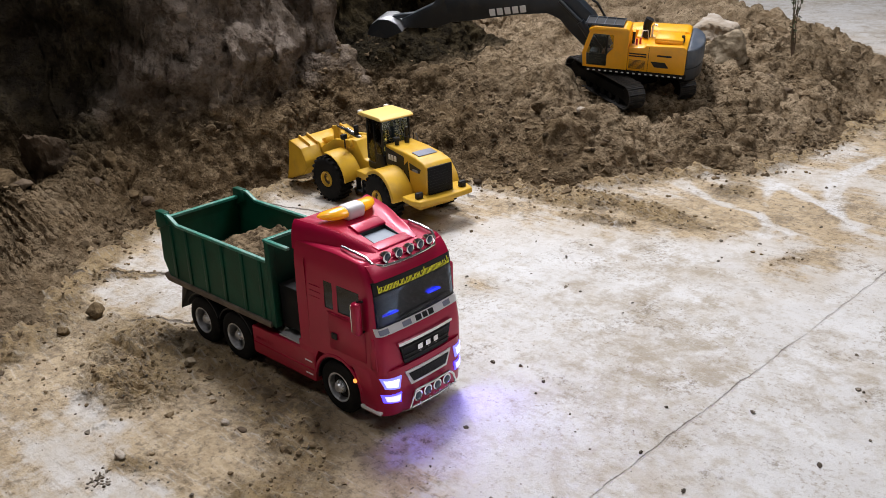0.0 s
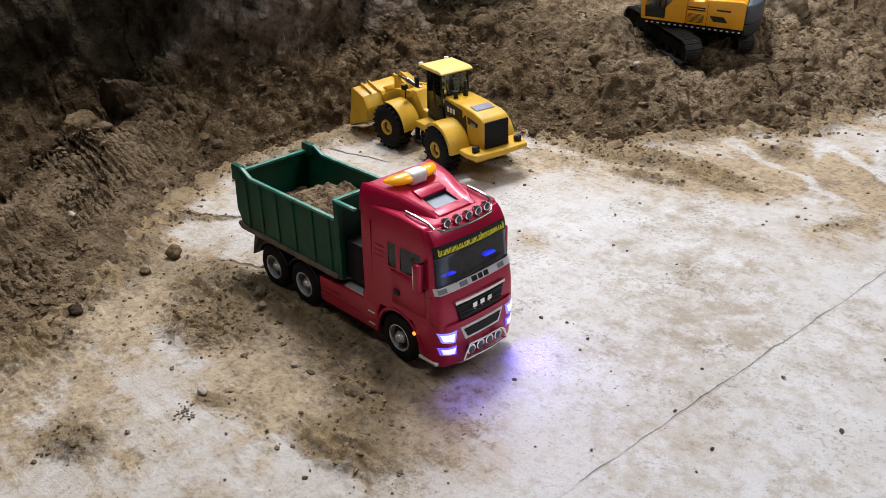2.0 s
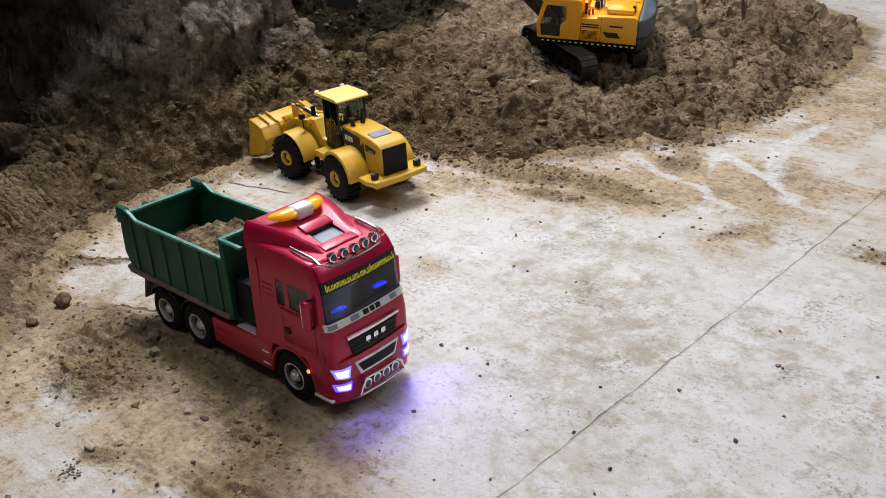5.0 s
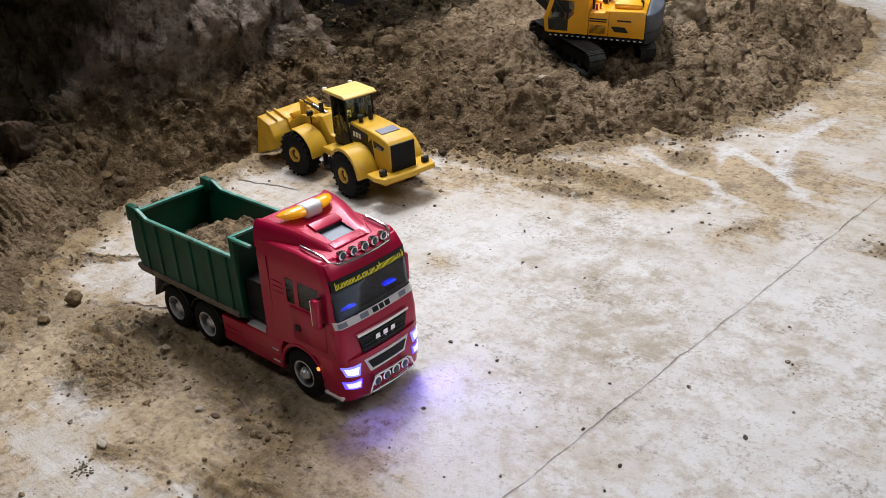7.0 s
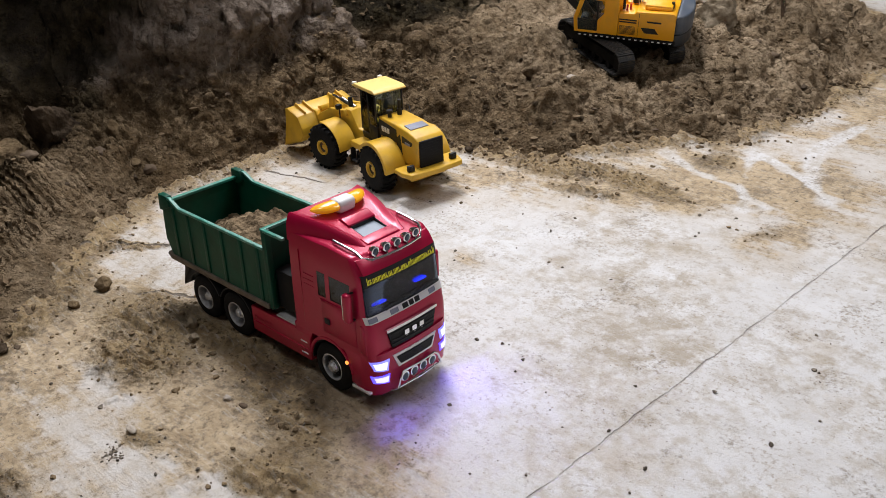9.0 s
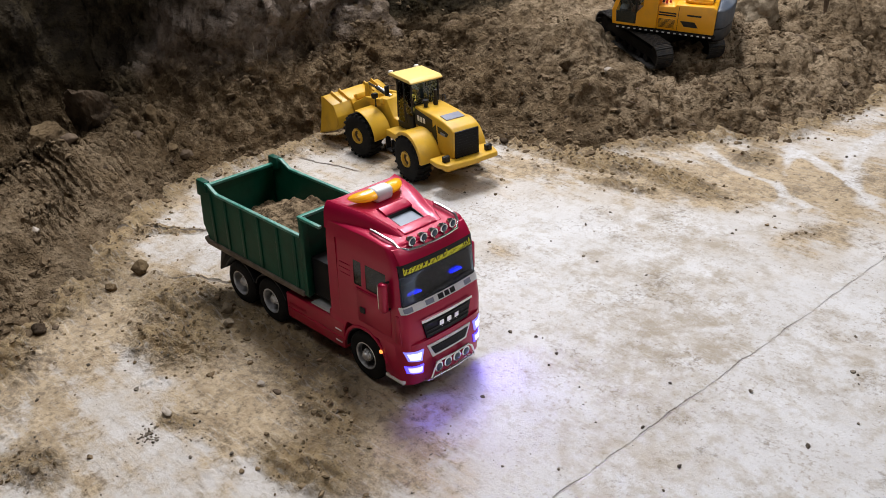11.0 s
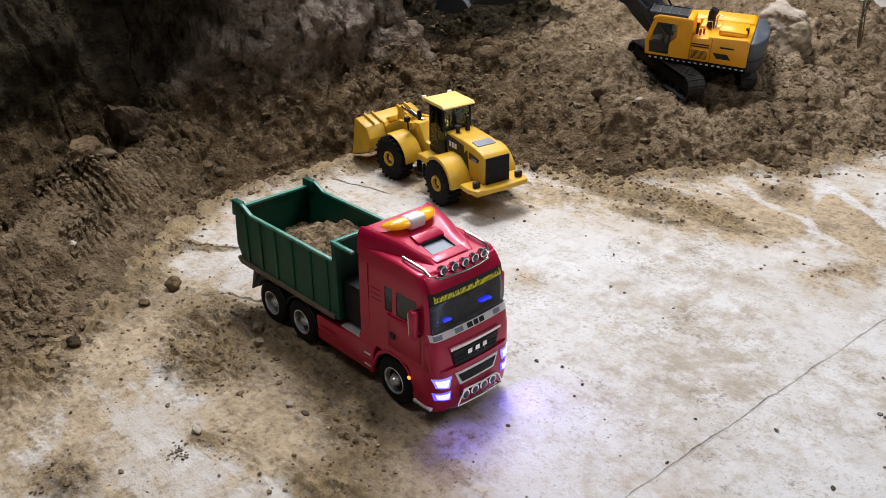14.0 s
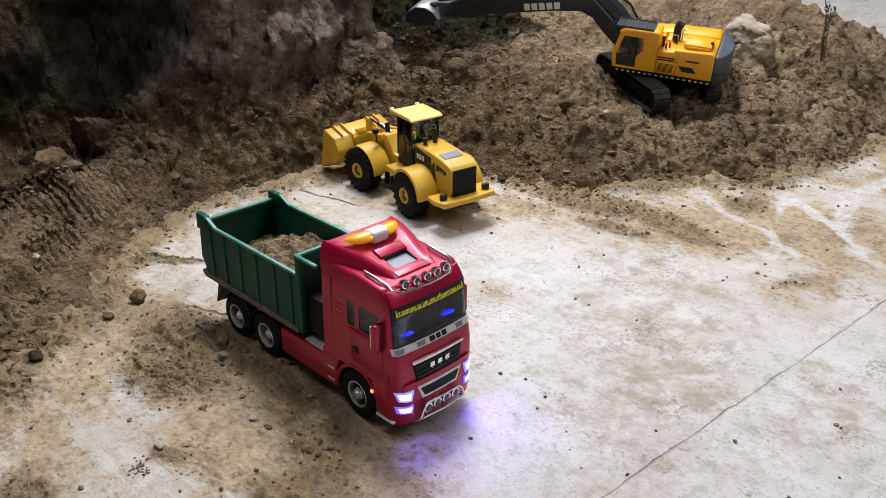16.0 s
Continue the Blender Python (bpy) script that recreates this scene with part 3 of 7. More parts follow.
def bank_height(x, y):
    x, y = np.asarray(x, float), np.asarray(y, float)
    d = foot_distance(x, y) + 0.022 * fbm(x * 9, y * 9, octaves=4)
    left = 1 - smooth(0.75, 1.1, y)
    crest = 0.165 * (1 - left) + 0.105 * left
    h = crest * (1 - np.exp(-np.maximum(d, 0) / (crest / 0.62))) * 1.12
    behind = np.zeros(np.shape(x))
    away = line_distance(x, y, RIDGE)
    for (ax, ay), (bx, by) in zip(RIDGE, RIDGE[1:]):
        behind = np.where((y <= ay) & (y > by) & (x < ax + (bx - ax) * (y - ay) / (by - ay)), 1.0, behind)
    top = 0.132 + 0.020 * fbm(x * 7, y * 7, 5.0, octaves=2)
    heap_h = np.where(behind > 0, top - 0.105 * smooth(0.0, 0.10, away), top * (np.maximum(d, 0) / (np.maximum(d, 0) + away + 1e-4)) ** 0.85)
    h = h * (1 - left) + heap_h * left
    # a trough trodden by the excavator
    h = h - 0.085 * np.exp(-(((x + 1.20) / 0.20) ** 2 + ((y - 2.12) / 0.14) ** 2)) - 0.05 * np.exp(-(((x + 1.07) / 0.10) ** 2 + ((y - 2.17) / 0.09) ** 2))
    # behind the crest the loose soil drops into a hollow
    h = h - (0.055 * smooth(0.45, 0.85, d) * (1 - left)) 
    # a sharp crest before a pit, and the slope that rises again beyond it
    h = h + 0.024 * np.exp(-(line_distance(x, y, CREST) / 0.030) ** 2) - 0.050 * np.exp(-(((x + 1.82) / 0.10) ** 2 + ((y - 2.13) / 0.13) ** 2))
    h = h + 0.085 * np.exp(-(((x + 1.80) / 0.17) ** 2 + ((y - 2.50) / 0.22) ** 2)) + 0.075 * np.exp(-(((x + 1.40) / 0.07) ** 2 + ((y - 2.03) / 0.06) ** 2))
    # spoil thrown up towards the right-hand end
    h = h + 0.06 * np.exp(-(((x + 1.15) / 0.28) ** 2 + ((y - 2.62) / 0.32) ** 2))
    h = h + 0.10 * smooth(2.5, 3.3, y) * smooth(0.5, 1.2, d)
    # talus leaning on the steep face
    c = cliff_x(y) - x
    h = h + 0.10 * smooth(-0.22, 0.02, c) * smooth(0.0, 0.12, d) * (1 - 0.75 * left)
    lumps = (0.040 * fbm(x * 5.5, y * 5.5, octaves=2) + 0.016 * fbm(x * 14, y * 14, 7.0, octaves=2) + 0.012 * fbm(x * 24, y * 24, 2.2, octaves=2)) * (1 - 0.55 * left)
    # a dip at the foot, dug by the bucket
    h = h - 0.05 * np.exp(-(((x + 0.87) / 0.06) ** 2 + ((y - 2.08) / 0.05) ** 2)) * smooth(0.0, 0.05, d)
    # ripples pressed in by tracks on the western heap
    ripple = 0.0085 * np.sin((y * 0.99 - x * 0.13) * 330 + 3.5 * fbm(x * 5, y * 9, 1.0)) * left * smooth(0.05, 0.1, d) * (1 - smooth(0.32, 0.44, d)) * smooth(-0.9, -0.2, fbm(x * 5, y * 5, 6.0))
    furrow = ripple + 0.021 * fbm((x * 0.75 + y * 0.66) * 26, (x * 0.66 - y * 0.75) * 4, octaves=2) * smooth(0.05, 0.15, d) * (1 - smooth(0.35, 0.5, d))
    h = h + (lumps + furrow) * smooth(0.0, 0.12, d)
    wall = smooth(0.0, 0.13, c) * 0.44 + smooth(0.05, 0.6, c) * 0.18
    h = h + wall * smooth(0.02, 0.12, d)
    h = np.maximum(h, 0.022 * smooth(0.0, 0.06, d)) * smooth(-2.45, -1.6, y) * (1 - smooth(3.6, 4.35, y))
    return np.where(d > 0, h, -0.03 * smooth(0.0, 0.03, -d) - 0.002)


TRACKS = [[(-0.888, 1.845), (-0.787, 1.79), (-0.668, 1.759), (-0.558, 1.689)], [(-0.701, 1.924), (-0.643, 1.762), (-0.592, 1.656)], [(-0.725, 1.972), (-0.613, 1.917), (-0.514, 1.856), (-0.46, 1.79)], [(-0.524, 1.854), (-0.567, 1.958), (-0.60, 2.07), (-0.57, 2.276)]]


def blob(x, y, cx, cy, ax, ay, turn, amount):
    u = (x - cx) * math.cos(turn) + (y - cy) * math.sin(turn)
    v = -(x - cx) * math.sin(turn) + (y - cy) * math.cos(turn)
    return amount * np.exp(-((u / ax) ** 2 + (v / ay) ** 2))


def line_distance(x, y, line):
    best = np.full(np.shape(x), 1e9)
    for (ax, ay), (bx, by) in zip(line, line[1:]):
        dx, dy = bx - ax, by - ay
        t = np.clip(((x - ax) * dx + (y - ay) * dy) / (dx * dx + dy * dy), 0, 1)
        best = np.minimum(best, np.hypot(x - ax - t * dx, y - ay - t * dy))
    return best


# heaps of spread soil on the concrete: x, y, half length, half width, turn, amount
NEAR_PILES = [(-1.555, 0.72, 0.13, 0.014, 0.65, 0.5), (-1.62, 0.69, 0.05, 0.03, 0.5, 0.35), (-1.13, 0.50, 0.085, 0.05, 0.3, 0.62), (-1.24, 0.575, 0.12, 0.06, -0.1, 0.58), (-1.05, 0.64, 0.22, 0.05, 0.0, 0.42), (-0.82, 0.58, 0.14, 0.05, -0.3, 0.48),
         (-0.72, 0.465, 0.09, 0.04, 0.1, 0.5), (-1.016, 0.197, 0.06, 0.04, 0.3, 0.5), (-0.94, 0.40, 0.045, 0.02, 0.4, 0.34), (-1.32, 0.25, 0.08, 0.04, 0.5, 0.45)]
FAR_PILES = [(-1.02, 1.62, 0.12, 0.05, 0.4, 0.6), (-0.83, 1.635, 0.11, 0.04, -0.1, 0.58), (-0.76, 1.86, 0.07, 0.05, 0.4, 0.36), (-1.36, 1.44, 0.16, 0.03, -0.25, 0.42),
         (-0.92, 1.53, 0.09, 0.03, 0.2, 0.40), (-0.50, 1.58, 0.03, 0.06, -0.3, 0.28), (-0.245, 1.63, 0.06, 0.04, 0.0, 0.30)]
PILES = NEAR_PILES + FAR_PILES
# thin brown film left by tyres and dust
NEAR_STAINS = [(-0.95, 0.58, 0.34, 0.12, 0.0, 0.55), (-0.76, 0.55, 0.17, 0.12, 0.0, 0.50), (-1.22, 0.58, 0.18, 0.10, 0.0, 0.5), (-1.13, 0.21, 0.28, 0.10, 0.3, 0.20),
          (-0.94, 0.43, 0.07, 0.05, 0.0, 0.25), (-1.33, 0.27, 0.15, 0.12, 0.0, 0.58)]
FAR_STAINS = [(-0.95, 1.58, 0.26, 0.10, 0.2, 0.5), (-0.78, 1.66, 0.13, 0.08, -0.2, 0.4),
          (-0.74, 1.84, 0.13, 0.10, 0.0, 0.5), (-0.57, 1.81, 0.15, 0.11, 0.2, 0.62), (-0.62, 1.72, 0.10, 0.05, -0.4, 0.4), (-0.47, 1.54, 0.06, 0.10, 0.0, 0.4), (-0.93, 1.12, 0.05, 0.035, 0.0, 0.4),
          (-1.30, 1.36, 0.34, 0.10, 0.2, 0.28), (-0.30, 1.92, 0.25, 0.22, 0.0, 0.26), (-0.55, 2.5, 0.14, 0.45, 0.0, 0.4), (-1.55, 1.05, 0.16, 0.3, 0.0, 0.22), (-0.24, 1.63, 0.10, 0.06, 0.0, 0.25)]
STAINS = NEAR_STAINS + FAR_STAINS
GROOVES = [[(-1.09, 0.632), (-1.15, 0.603), (-1.215, 0.585), (-1.27, 0.585)], [(-1.08, 0.607), (-1.14, 0.578), (-1.21, 0.558), (-1.28, 0.556)], [(-1.42, 0.235), (-1.36, 0.27), (-1.305, 0.335)], [(-1.36, 0.20), (-1.32, 0.25), (-1.282, 0.318)],
           [(-0.80, 0.44), (-0.72, 0.435), (-0.62, 0.47)], [(-0.80, 0.47), (-0.72, 0.465), (-0.64, 0.495)]]


def soil_spread(x, y):
    """How thickly soil lies spread over the concrete, 0 to 1."""
    x, y = np.asarray(x, float), np.asarray(y, float)
    s = 0.95 * np.exp(-np.maximum(-foot_distance(x, y), 0) / 0.035)
    for p in PILES:
        s = s + 1.25 * blob(x, y, *p)
    for line in TRACKS:
        s = s - 0.75 * np.exp(-(line_distance(x, y, line) / 0.019) ** 2)
    return np.clip(s, 0, 1)


def soil_stain(x, y):
    """How strongly a thin film of soil colours the concrete, 0 to 1."""
    s = 0.55 * np.exp(-np.maximum(-foot_distance(x, y), 0) / 0.09) + 0.18 * (1 - smooth(-0.02, 0.28, y - 0.62 - 0.3 * (x + 1.0))) * (1 - smooth(-0.85, -0.55, x))
    for p in STAINS:
        s = s + 1.38 * blob(x, y, *p)
    for line in TRACKS:
        s = s - 0.75 * np.exp(-(line_distance(x, y, line) / 0.018) ** 2)
    return np.clip(s, 0, 1)


def sheet(name, xs, ys, height, material, attribute, values, roughen=None, extra=()):
    X, Y = np.meshgrid(xs, ys, indexing="xy")
    Z = height(X, Y)
    co = np.stack([X, Y, Z], -1)
    if roughen is not None:
        gx = np.gradient(Z, xs, axis=1)
        gy = np.gradient(Z, ys, axis=0)
        nrm = np.stack([-gx, -gy, np.ones_like(Z)], -1)
        nrm /= np.linalg.norm(nrm, axis=-1, keepdims=True)
        co = co + nrm * roughen(X, Y, Z, nrm)[..., None]
    w, hgt = len(xs), len(ys)
    idx = np.arange(w * hgt).reshape(hgt, w)
    faces = np.stack([idx[:-1, :-1], idx[:-1, 1:], idx[1:, 1:], idx[1:, :-1]], -1).reshape(-1, 4)
    me = bpy.data.meshes.new(name)
    me.vertices.add(w * hgt)
    me.vertices.foreach_set("co", co.reshape(-1).astype(np.float32))
    me.loops.add(faces.size)
    me.loops.foreach_set("vertex_index", faces.reshape(-1).astype(np.int32))
    me.polygons.add(len(faces))
    me.polygons.foreach_set("loop_start", np.arange(0, faces.size, 4, dtype=np.int32))
    me.update(calc_edges=True)
    a = me.attributes.new(attribute, "FLOAT", "POINT")
    a.data.foreach_set("value", values(co[..., 0], co[..., 1], co[..., 2]).reshape(-1).astype(np.float32))
    for key, rule in extra:
        a = me.attributes.new(key, "FLOAT", "POINT")
        a.data.foreach_set("value", rule(co[..., 0], co[..., 1], co[..., 2]).reshape(-1).astype(np.float32))
    me.materials.append(material)
    me.shade_smooth()
    return new(name, me)


def steps(*spans):
    out = [spans[0][0]]
    for a, b, s in spans:
        k = max(1, round((b - a) / s))
        out += [a + (b - a) * (i + 1) / k for i in range(k)]
    return np.array(out)


# ---- the large structure ----
def slab_height(x, y):
    s = soil_spread(x, y)
    thick = smooth(0.12, 0.6, s + 0.22 * fbm(x * 12, y * 12, 4.0, octaves=3))
    ridge = thick * (0.005 + 0.008 * fbm(x * 14, y * 14, octaves=3) + 0.007 * fbm(x * 60, y * 60, 1.0, octaves=2) + 0.4 * lumps_of(x, y, 0.040, 71) * smooth(0.0, 0.5, fbm(x * 9, y * 9, 2.0)) + 0.45 * lumps_of(x, y, 0.020, 91) + 0.5 * lumps_of(x, y, 0.011, 95))
    for line in GROOVES:
        d = line_distance(x, y, line)
        ridge = ridge + thick * (0.0045 * np.exp(-((d - 0.011) / 0.006) ** 2) - 0.005 * np.exp(-(d / 0.007) ** 2))
    # the ribbed print of a tyre
    print_zone = np.clip(1.6 * blob(x, y, -1.112, 0.490, 0.070, 0.036, 0.83, 1.0), 0, 1) * smooth(-0.5, 0.1, fbm(x * 22, y * 22, 4.0, octaves=2))
    ridge = ridge + print_zone * (0.003 + 0.0034 * np.sin((x * 0.74 - y * 0.675) * 690 + 2.0 * fbm(x * 16, y * 16, 7.0, octaves=2)))
    # thin plates of pressed soil, one edge over the other, before the western heap
    across = (0.86 * (x + 1.35) - 0.51 * (y - 0.26)) / 0.015 + 0.9 * fbm(x * 14, y * 14, 8.0, octaves=2) + 0.25 * fbm(x * 45, y * 45, 3.0, octaves=2)
    ridge = ridge + 0.0090 * (across - np.floor(across)) ** 0.6 * smooth(0.25, 0.6, blob(x, y, -1.325, 0.268, 0.095, 0.048, 1.03, 1.0)) * smooth(-0.35, 0.15, fbm(x * 18, y * 18, 2.5, octaves=2))
    film = smooth(0.25, 0.7, soil_stain(x, y) + 0.3 * fbm(x * 10, y * 10, 6.0, octaves=2))
    ridge = ridge + film * (0.0012 * fbm(x * 50, y * 50, 3.0, octaves=2) + 0.8 * lumps_of(x, y, 0.015, 97) * smooth(0.1, 0.5, fbm(x * 16, y * 16, 5.0)))
    return np.maximum(ridge, 0.0)


floor = sheet("floor", steps((-40, -6, 8), (-6, -2.2, 0.2), (-2.2, -1.5, 0.010), (-1.5, -1.44, 0.0045), (-1.44, -1.03, 0.0024), (-1.03, -0.55, 0.0045), (-0.55, 0.45, 0.012), (0.45, 4, 0.4), (4, 40, 8)),
              steps((-40, -4, 8), (-4, -2, 0.25), (-2, -0.2, 0.05), (-0.2, 0.12, 0.012), (0.12, 0.19, 0.0045), (0.19, 0.56, 0.0024), (0.56, 0.75, 0.0045), (0.75, 1.4, 0.012), (1.4, 2.05, 0.006), (2.05, 2.3, 0.012), (2.3, 4.6, 0.04), (4.6, 8, 0.5), (8, 40, 8)), slab_height, M_CONCRETE, "dirt", lambda x, y, z: soil_spread(x, y), extra=(("stain", lambda x, y, z: soil_stain(x, y)),))
tagged(floor, "pale worn concrete floor with spread soil and a saw-cut joint", "floor", kind="structure")


def trodden(x, y):
    """Where tracks have pressed the western heap flat."""
    return (1 - smooth(0.75, 0.95, y)) * smooth(0.05, 0.12, foot_distance(x, y)) * (1 - behind_ridge(x, y))


def bank_relief(x, y, z, nrm):
    """Lumps along the surface's own normal: rough and streaked on the steep face."""
    steep = smooth(0.35, 0.85, 1 - nrm[..., 2])
    loose = smooth(0.004, 0.03, z)
    streak = 0.045 * fbm(x * 6, y * 7, z * 5, octaves=3) + 0.022 * np.abs(fbm(x * 17, y * 19, z * 9, octaves=3))
    streak = streak + 0.06 * smooth(0.22, 0.30, z) * smooth(1.02, 1.12, y) * (1 - smooth(1.62, 1.68, y)) - 0.03
    clod = 0.012 * fbm(x * 30, y * 30, z * 30, octaves=2) + 0.008 * fbm(x * 75, y * 75, z * 75, octaves=2)
    chunk = 0.85 * lumps_of(x + 0.02 * fbm(x * 20, y * 20, z * 20, octaves=2), y + 0.02 * fbm(x * 20, y * 20, 5.0, octaves=2), 0.062, 11) * smooth(0.1, 0.55, fbm(x * 5, y * 5, 3.0, octaves=2))
    chunk = chunk + 1.15 * lumps_of(x + 0.009 * fbm(x * 45, y * 45, z * 45, octaves=2), y, 0.032, 31) * smooth(-0.15, 0.35, fbm(x * 8, y * 8, 9.0, octaves=2)) + 0.6 * lumps_of(x, y, 0.0105, 61) + 0.9 * lumps_of(x, y, 0.019, 51) * smooth(-0.1, 0.4, fbm(x * 11, y * 11, 2.0, octaves=2))
    u, v = y + 0.55 * z + 0.03 * fbm(y * 9, z * 9, x * 9, octaves=2), z * 0.8 - 0.45 * y
    run = y * 0.80 + z * 0.45
    streak = streak + 0.020 * np.abs(fbm(run * 34 + 0.8 * fbm(y * 6, z * 6, octaves=2), (z - 0.5 * y) * 7, octaves=3)) * smooth(1.0, 1.2, y)
    streak = streak + 0.35 * lumps_of(u, v, 0.085, 201) + 0.6 * lumps_of(u, v * 0.45, 0.034, 211) + 0.7 * lumps_of(y, z, 0.016, 221)
    clod = clod * 0.8 + chunk * (1 - 0.45 * steep)
    patchy = 0.5 + 0.5 * smooth(-0.35, 0.45, fbm(x * 6, y * 6, 8.0, octaves=2))
    worn = trodden(x, y)
    return loose * (steep * streak * (1 - 0.4 * worn) + clod * patchy * (1 - 0.35 * worn))


def clay(x, y, z):
    return 0.92 * smooth(0.17, 0.27, z + 0.04 * fbm(x * 8, y * 8, z * 8)) * smooth(-1.66, -1.76, x)


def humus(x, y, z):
    """Dark topsoil in the western end of the bank, plus painted shade, alcove included."""
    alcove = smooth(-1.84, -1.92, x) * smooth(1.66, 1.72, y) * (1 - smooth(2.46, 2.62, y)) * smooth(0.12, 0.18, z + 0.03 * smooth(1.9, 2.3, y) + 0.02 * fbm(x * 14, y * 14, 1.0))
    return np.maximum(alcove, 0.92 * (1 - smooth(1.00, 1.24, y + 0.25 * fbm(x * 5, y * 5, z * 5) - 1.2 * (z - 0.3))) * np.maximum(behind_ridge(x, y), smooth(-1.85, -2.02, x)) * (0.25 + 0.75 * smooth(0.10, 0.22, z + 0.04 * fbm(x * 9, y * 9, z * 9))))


def dry_and_lit(x, y, z):
    """Paler dried soil towards the spoil heap; painted light on the loose western heap."""
    return np.clip(smooth(1.55, 2.2, y + 0.35 * (x + 1.3)) + 0.50 * (1 - smooth(0.7, 0.95, y)) * (1 - behind_ridge(x, y)), 0, 1)


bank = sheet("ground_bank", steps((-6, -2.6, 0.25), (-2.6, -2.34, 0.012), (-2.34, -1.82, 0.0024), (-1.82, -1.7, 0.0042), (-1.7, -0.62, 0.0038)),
             steps((-2.5, -0.65, 0.2), (-0.65, 0.1, 0.03), (0.1, 2.75, 0.0038), (2.75, 4.4, 0.02)), bank_height, M_SOIL, "clay", clay, bank_relief, (("humus", humus), ("dry", dry_and_lit)))
tagged(bank, "dug brown earth bank with clods, furrows and a grey clay face", "earth bank", kind="structure")


def wall(name, x0, x1, y0, y1, label):
    tagged(part(name, box(x0, x1, y0, y1, -0.05, 3.4), M_WALL), label, "wall", kind="structure")


wall("wall_west", -6.2, -6.0, -5.0, 9.0, "plain grey painted hall wall")
wall("wall_east", 5.0, 5.2, -5.0, 9.0, "plain grey painted hall wall")
wall("wall_south", -6.2, 5.2, -5.2, -5.0, "plain grey painted hall wall")
wall("wall_north", -6.2, 5.2, 9.0, 9.2, "plain grey painted hall wall")
tagged(part("ceiling", box(-6.2, 5.2, -5.2, 9.2, 3.4, 3.5), M_WALL), "plain grey hall ceiling above the site", "ceiling", kind="structure")


# ---- the tipper truck ----
def lerp_table(table, v):
    for (a, p), (b, q) in zip(table, table[1:]):
        if v <= b:
            t = max(0.0, (v - a) / (b - a))
            return p + (q - p) * t
    return table[-1][1]


FRONT_X = [(0.088, 0.1005), (0.132, 0.1005), (0.150, 0.0965), (0.162, 0.0910), (0.210, 0.0870), (0.2265, 0.0840), (0.240, 0.0770), (0.250, 0.0680)]
HALF_W = [(0.088, 0.0835), (0.16, 0.083), (0.2265, 0.0815), (0.250, 0.0785)]


def cab_front(y, z):
    """x of the cab's rounded front at y, z."""
    hw, fx, r = lerp_table(HALF_W, z), lerp_table(FRONT_X, z), 0.011
    x = fx - 0.005 * (y / hw) ** 2
    over = abs(y) - (hw - r)
    if over > 0:
        x -= r * (1 - math.sqrt(max(0.0, 1 - (min(over, r) / r) ** 2)))
    return x


def front_patch(y0, y1, z0, z1, out, thick=0.002, skew=0.0, ny=12, nz=4, bm=None, lower=cab_front):
    """A plate that follows the cab's front; skew narrows its lower edge."""
    bm = bm or bmesh.new()
    grid = []
    for k in range(2):
        layer = []
        for j in range(nz + 1):
            z = z0 + (z1 - z0) * j / nz
            row = []
            for i in range(ny + 1):
                t = i / ny
                inset = skew * (1 - j / nz)
                y = (y0 + inset) + (y1 - y0 - 2 * inset) * t
                row.append(bm.verts.new((lower(y, z) + out - thick * k, y, z)))
            layer.append(row)
        grid.append(layer)
    for j in range(nz):
        for i in range(ny):
            a, b = grid
            bm.faces.new((a[j][i], a[j][i + 1], a[j + 1][i + 1], a[j + 1][i]))
            bm.faces.new((b[j][i], b[j + 1][i], b[j + 1][i + 1], b[j][i + 1]))
    a, b = grid
    rim_a = a[0] + [r[-1] for r in a[1:]] + a[-1][-2::-1] + [r[0] for r in a[-2:0:-1]]
    rim_b = b[0] + [r[-1] for r in b[1:]] + b[-1][-2::-1] + [r[0] for r in b[-2:0:-1]]
    for i in range(len(rim_a)):
        j = (i + 1) % len(rim_a)
        bm.faces.new((rim_a[i], rim_b[i], rim_b[j], rim_a[j]))
    return bm


def swept(bm, inner, z0, small):
    """Narrows a lamp towards the corner of the bumper and lifts its outer end."""
    for v in bm.verts:
        u = min(1.0, max(0.0, (abs(v.co.y) - inner) / 0.026))
        v.co.z = z0 + (v.co.z - z0) * (1 - (1 - small) * u) + 0.002 * u
    return bm


def bumper_front(y, z):
    hw, r = 0.0845, 0.024
    x = 0.1050 - 0.006 * (y / hw) ** 2 - 0.10 * max(0.0, 0.05 - z)
    over = abs(y) - (hw - r)
    if over > 0:
        x -= r * (1 - math.sqrt(max(0.0, 1 - (min(over, r) / r) ** 2)))
    return x


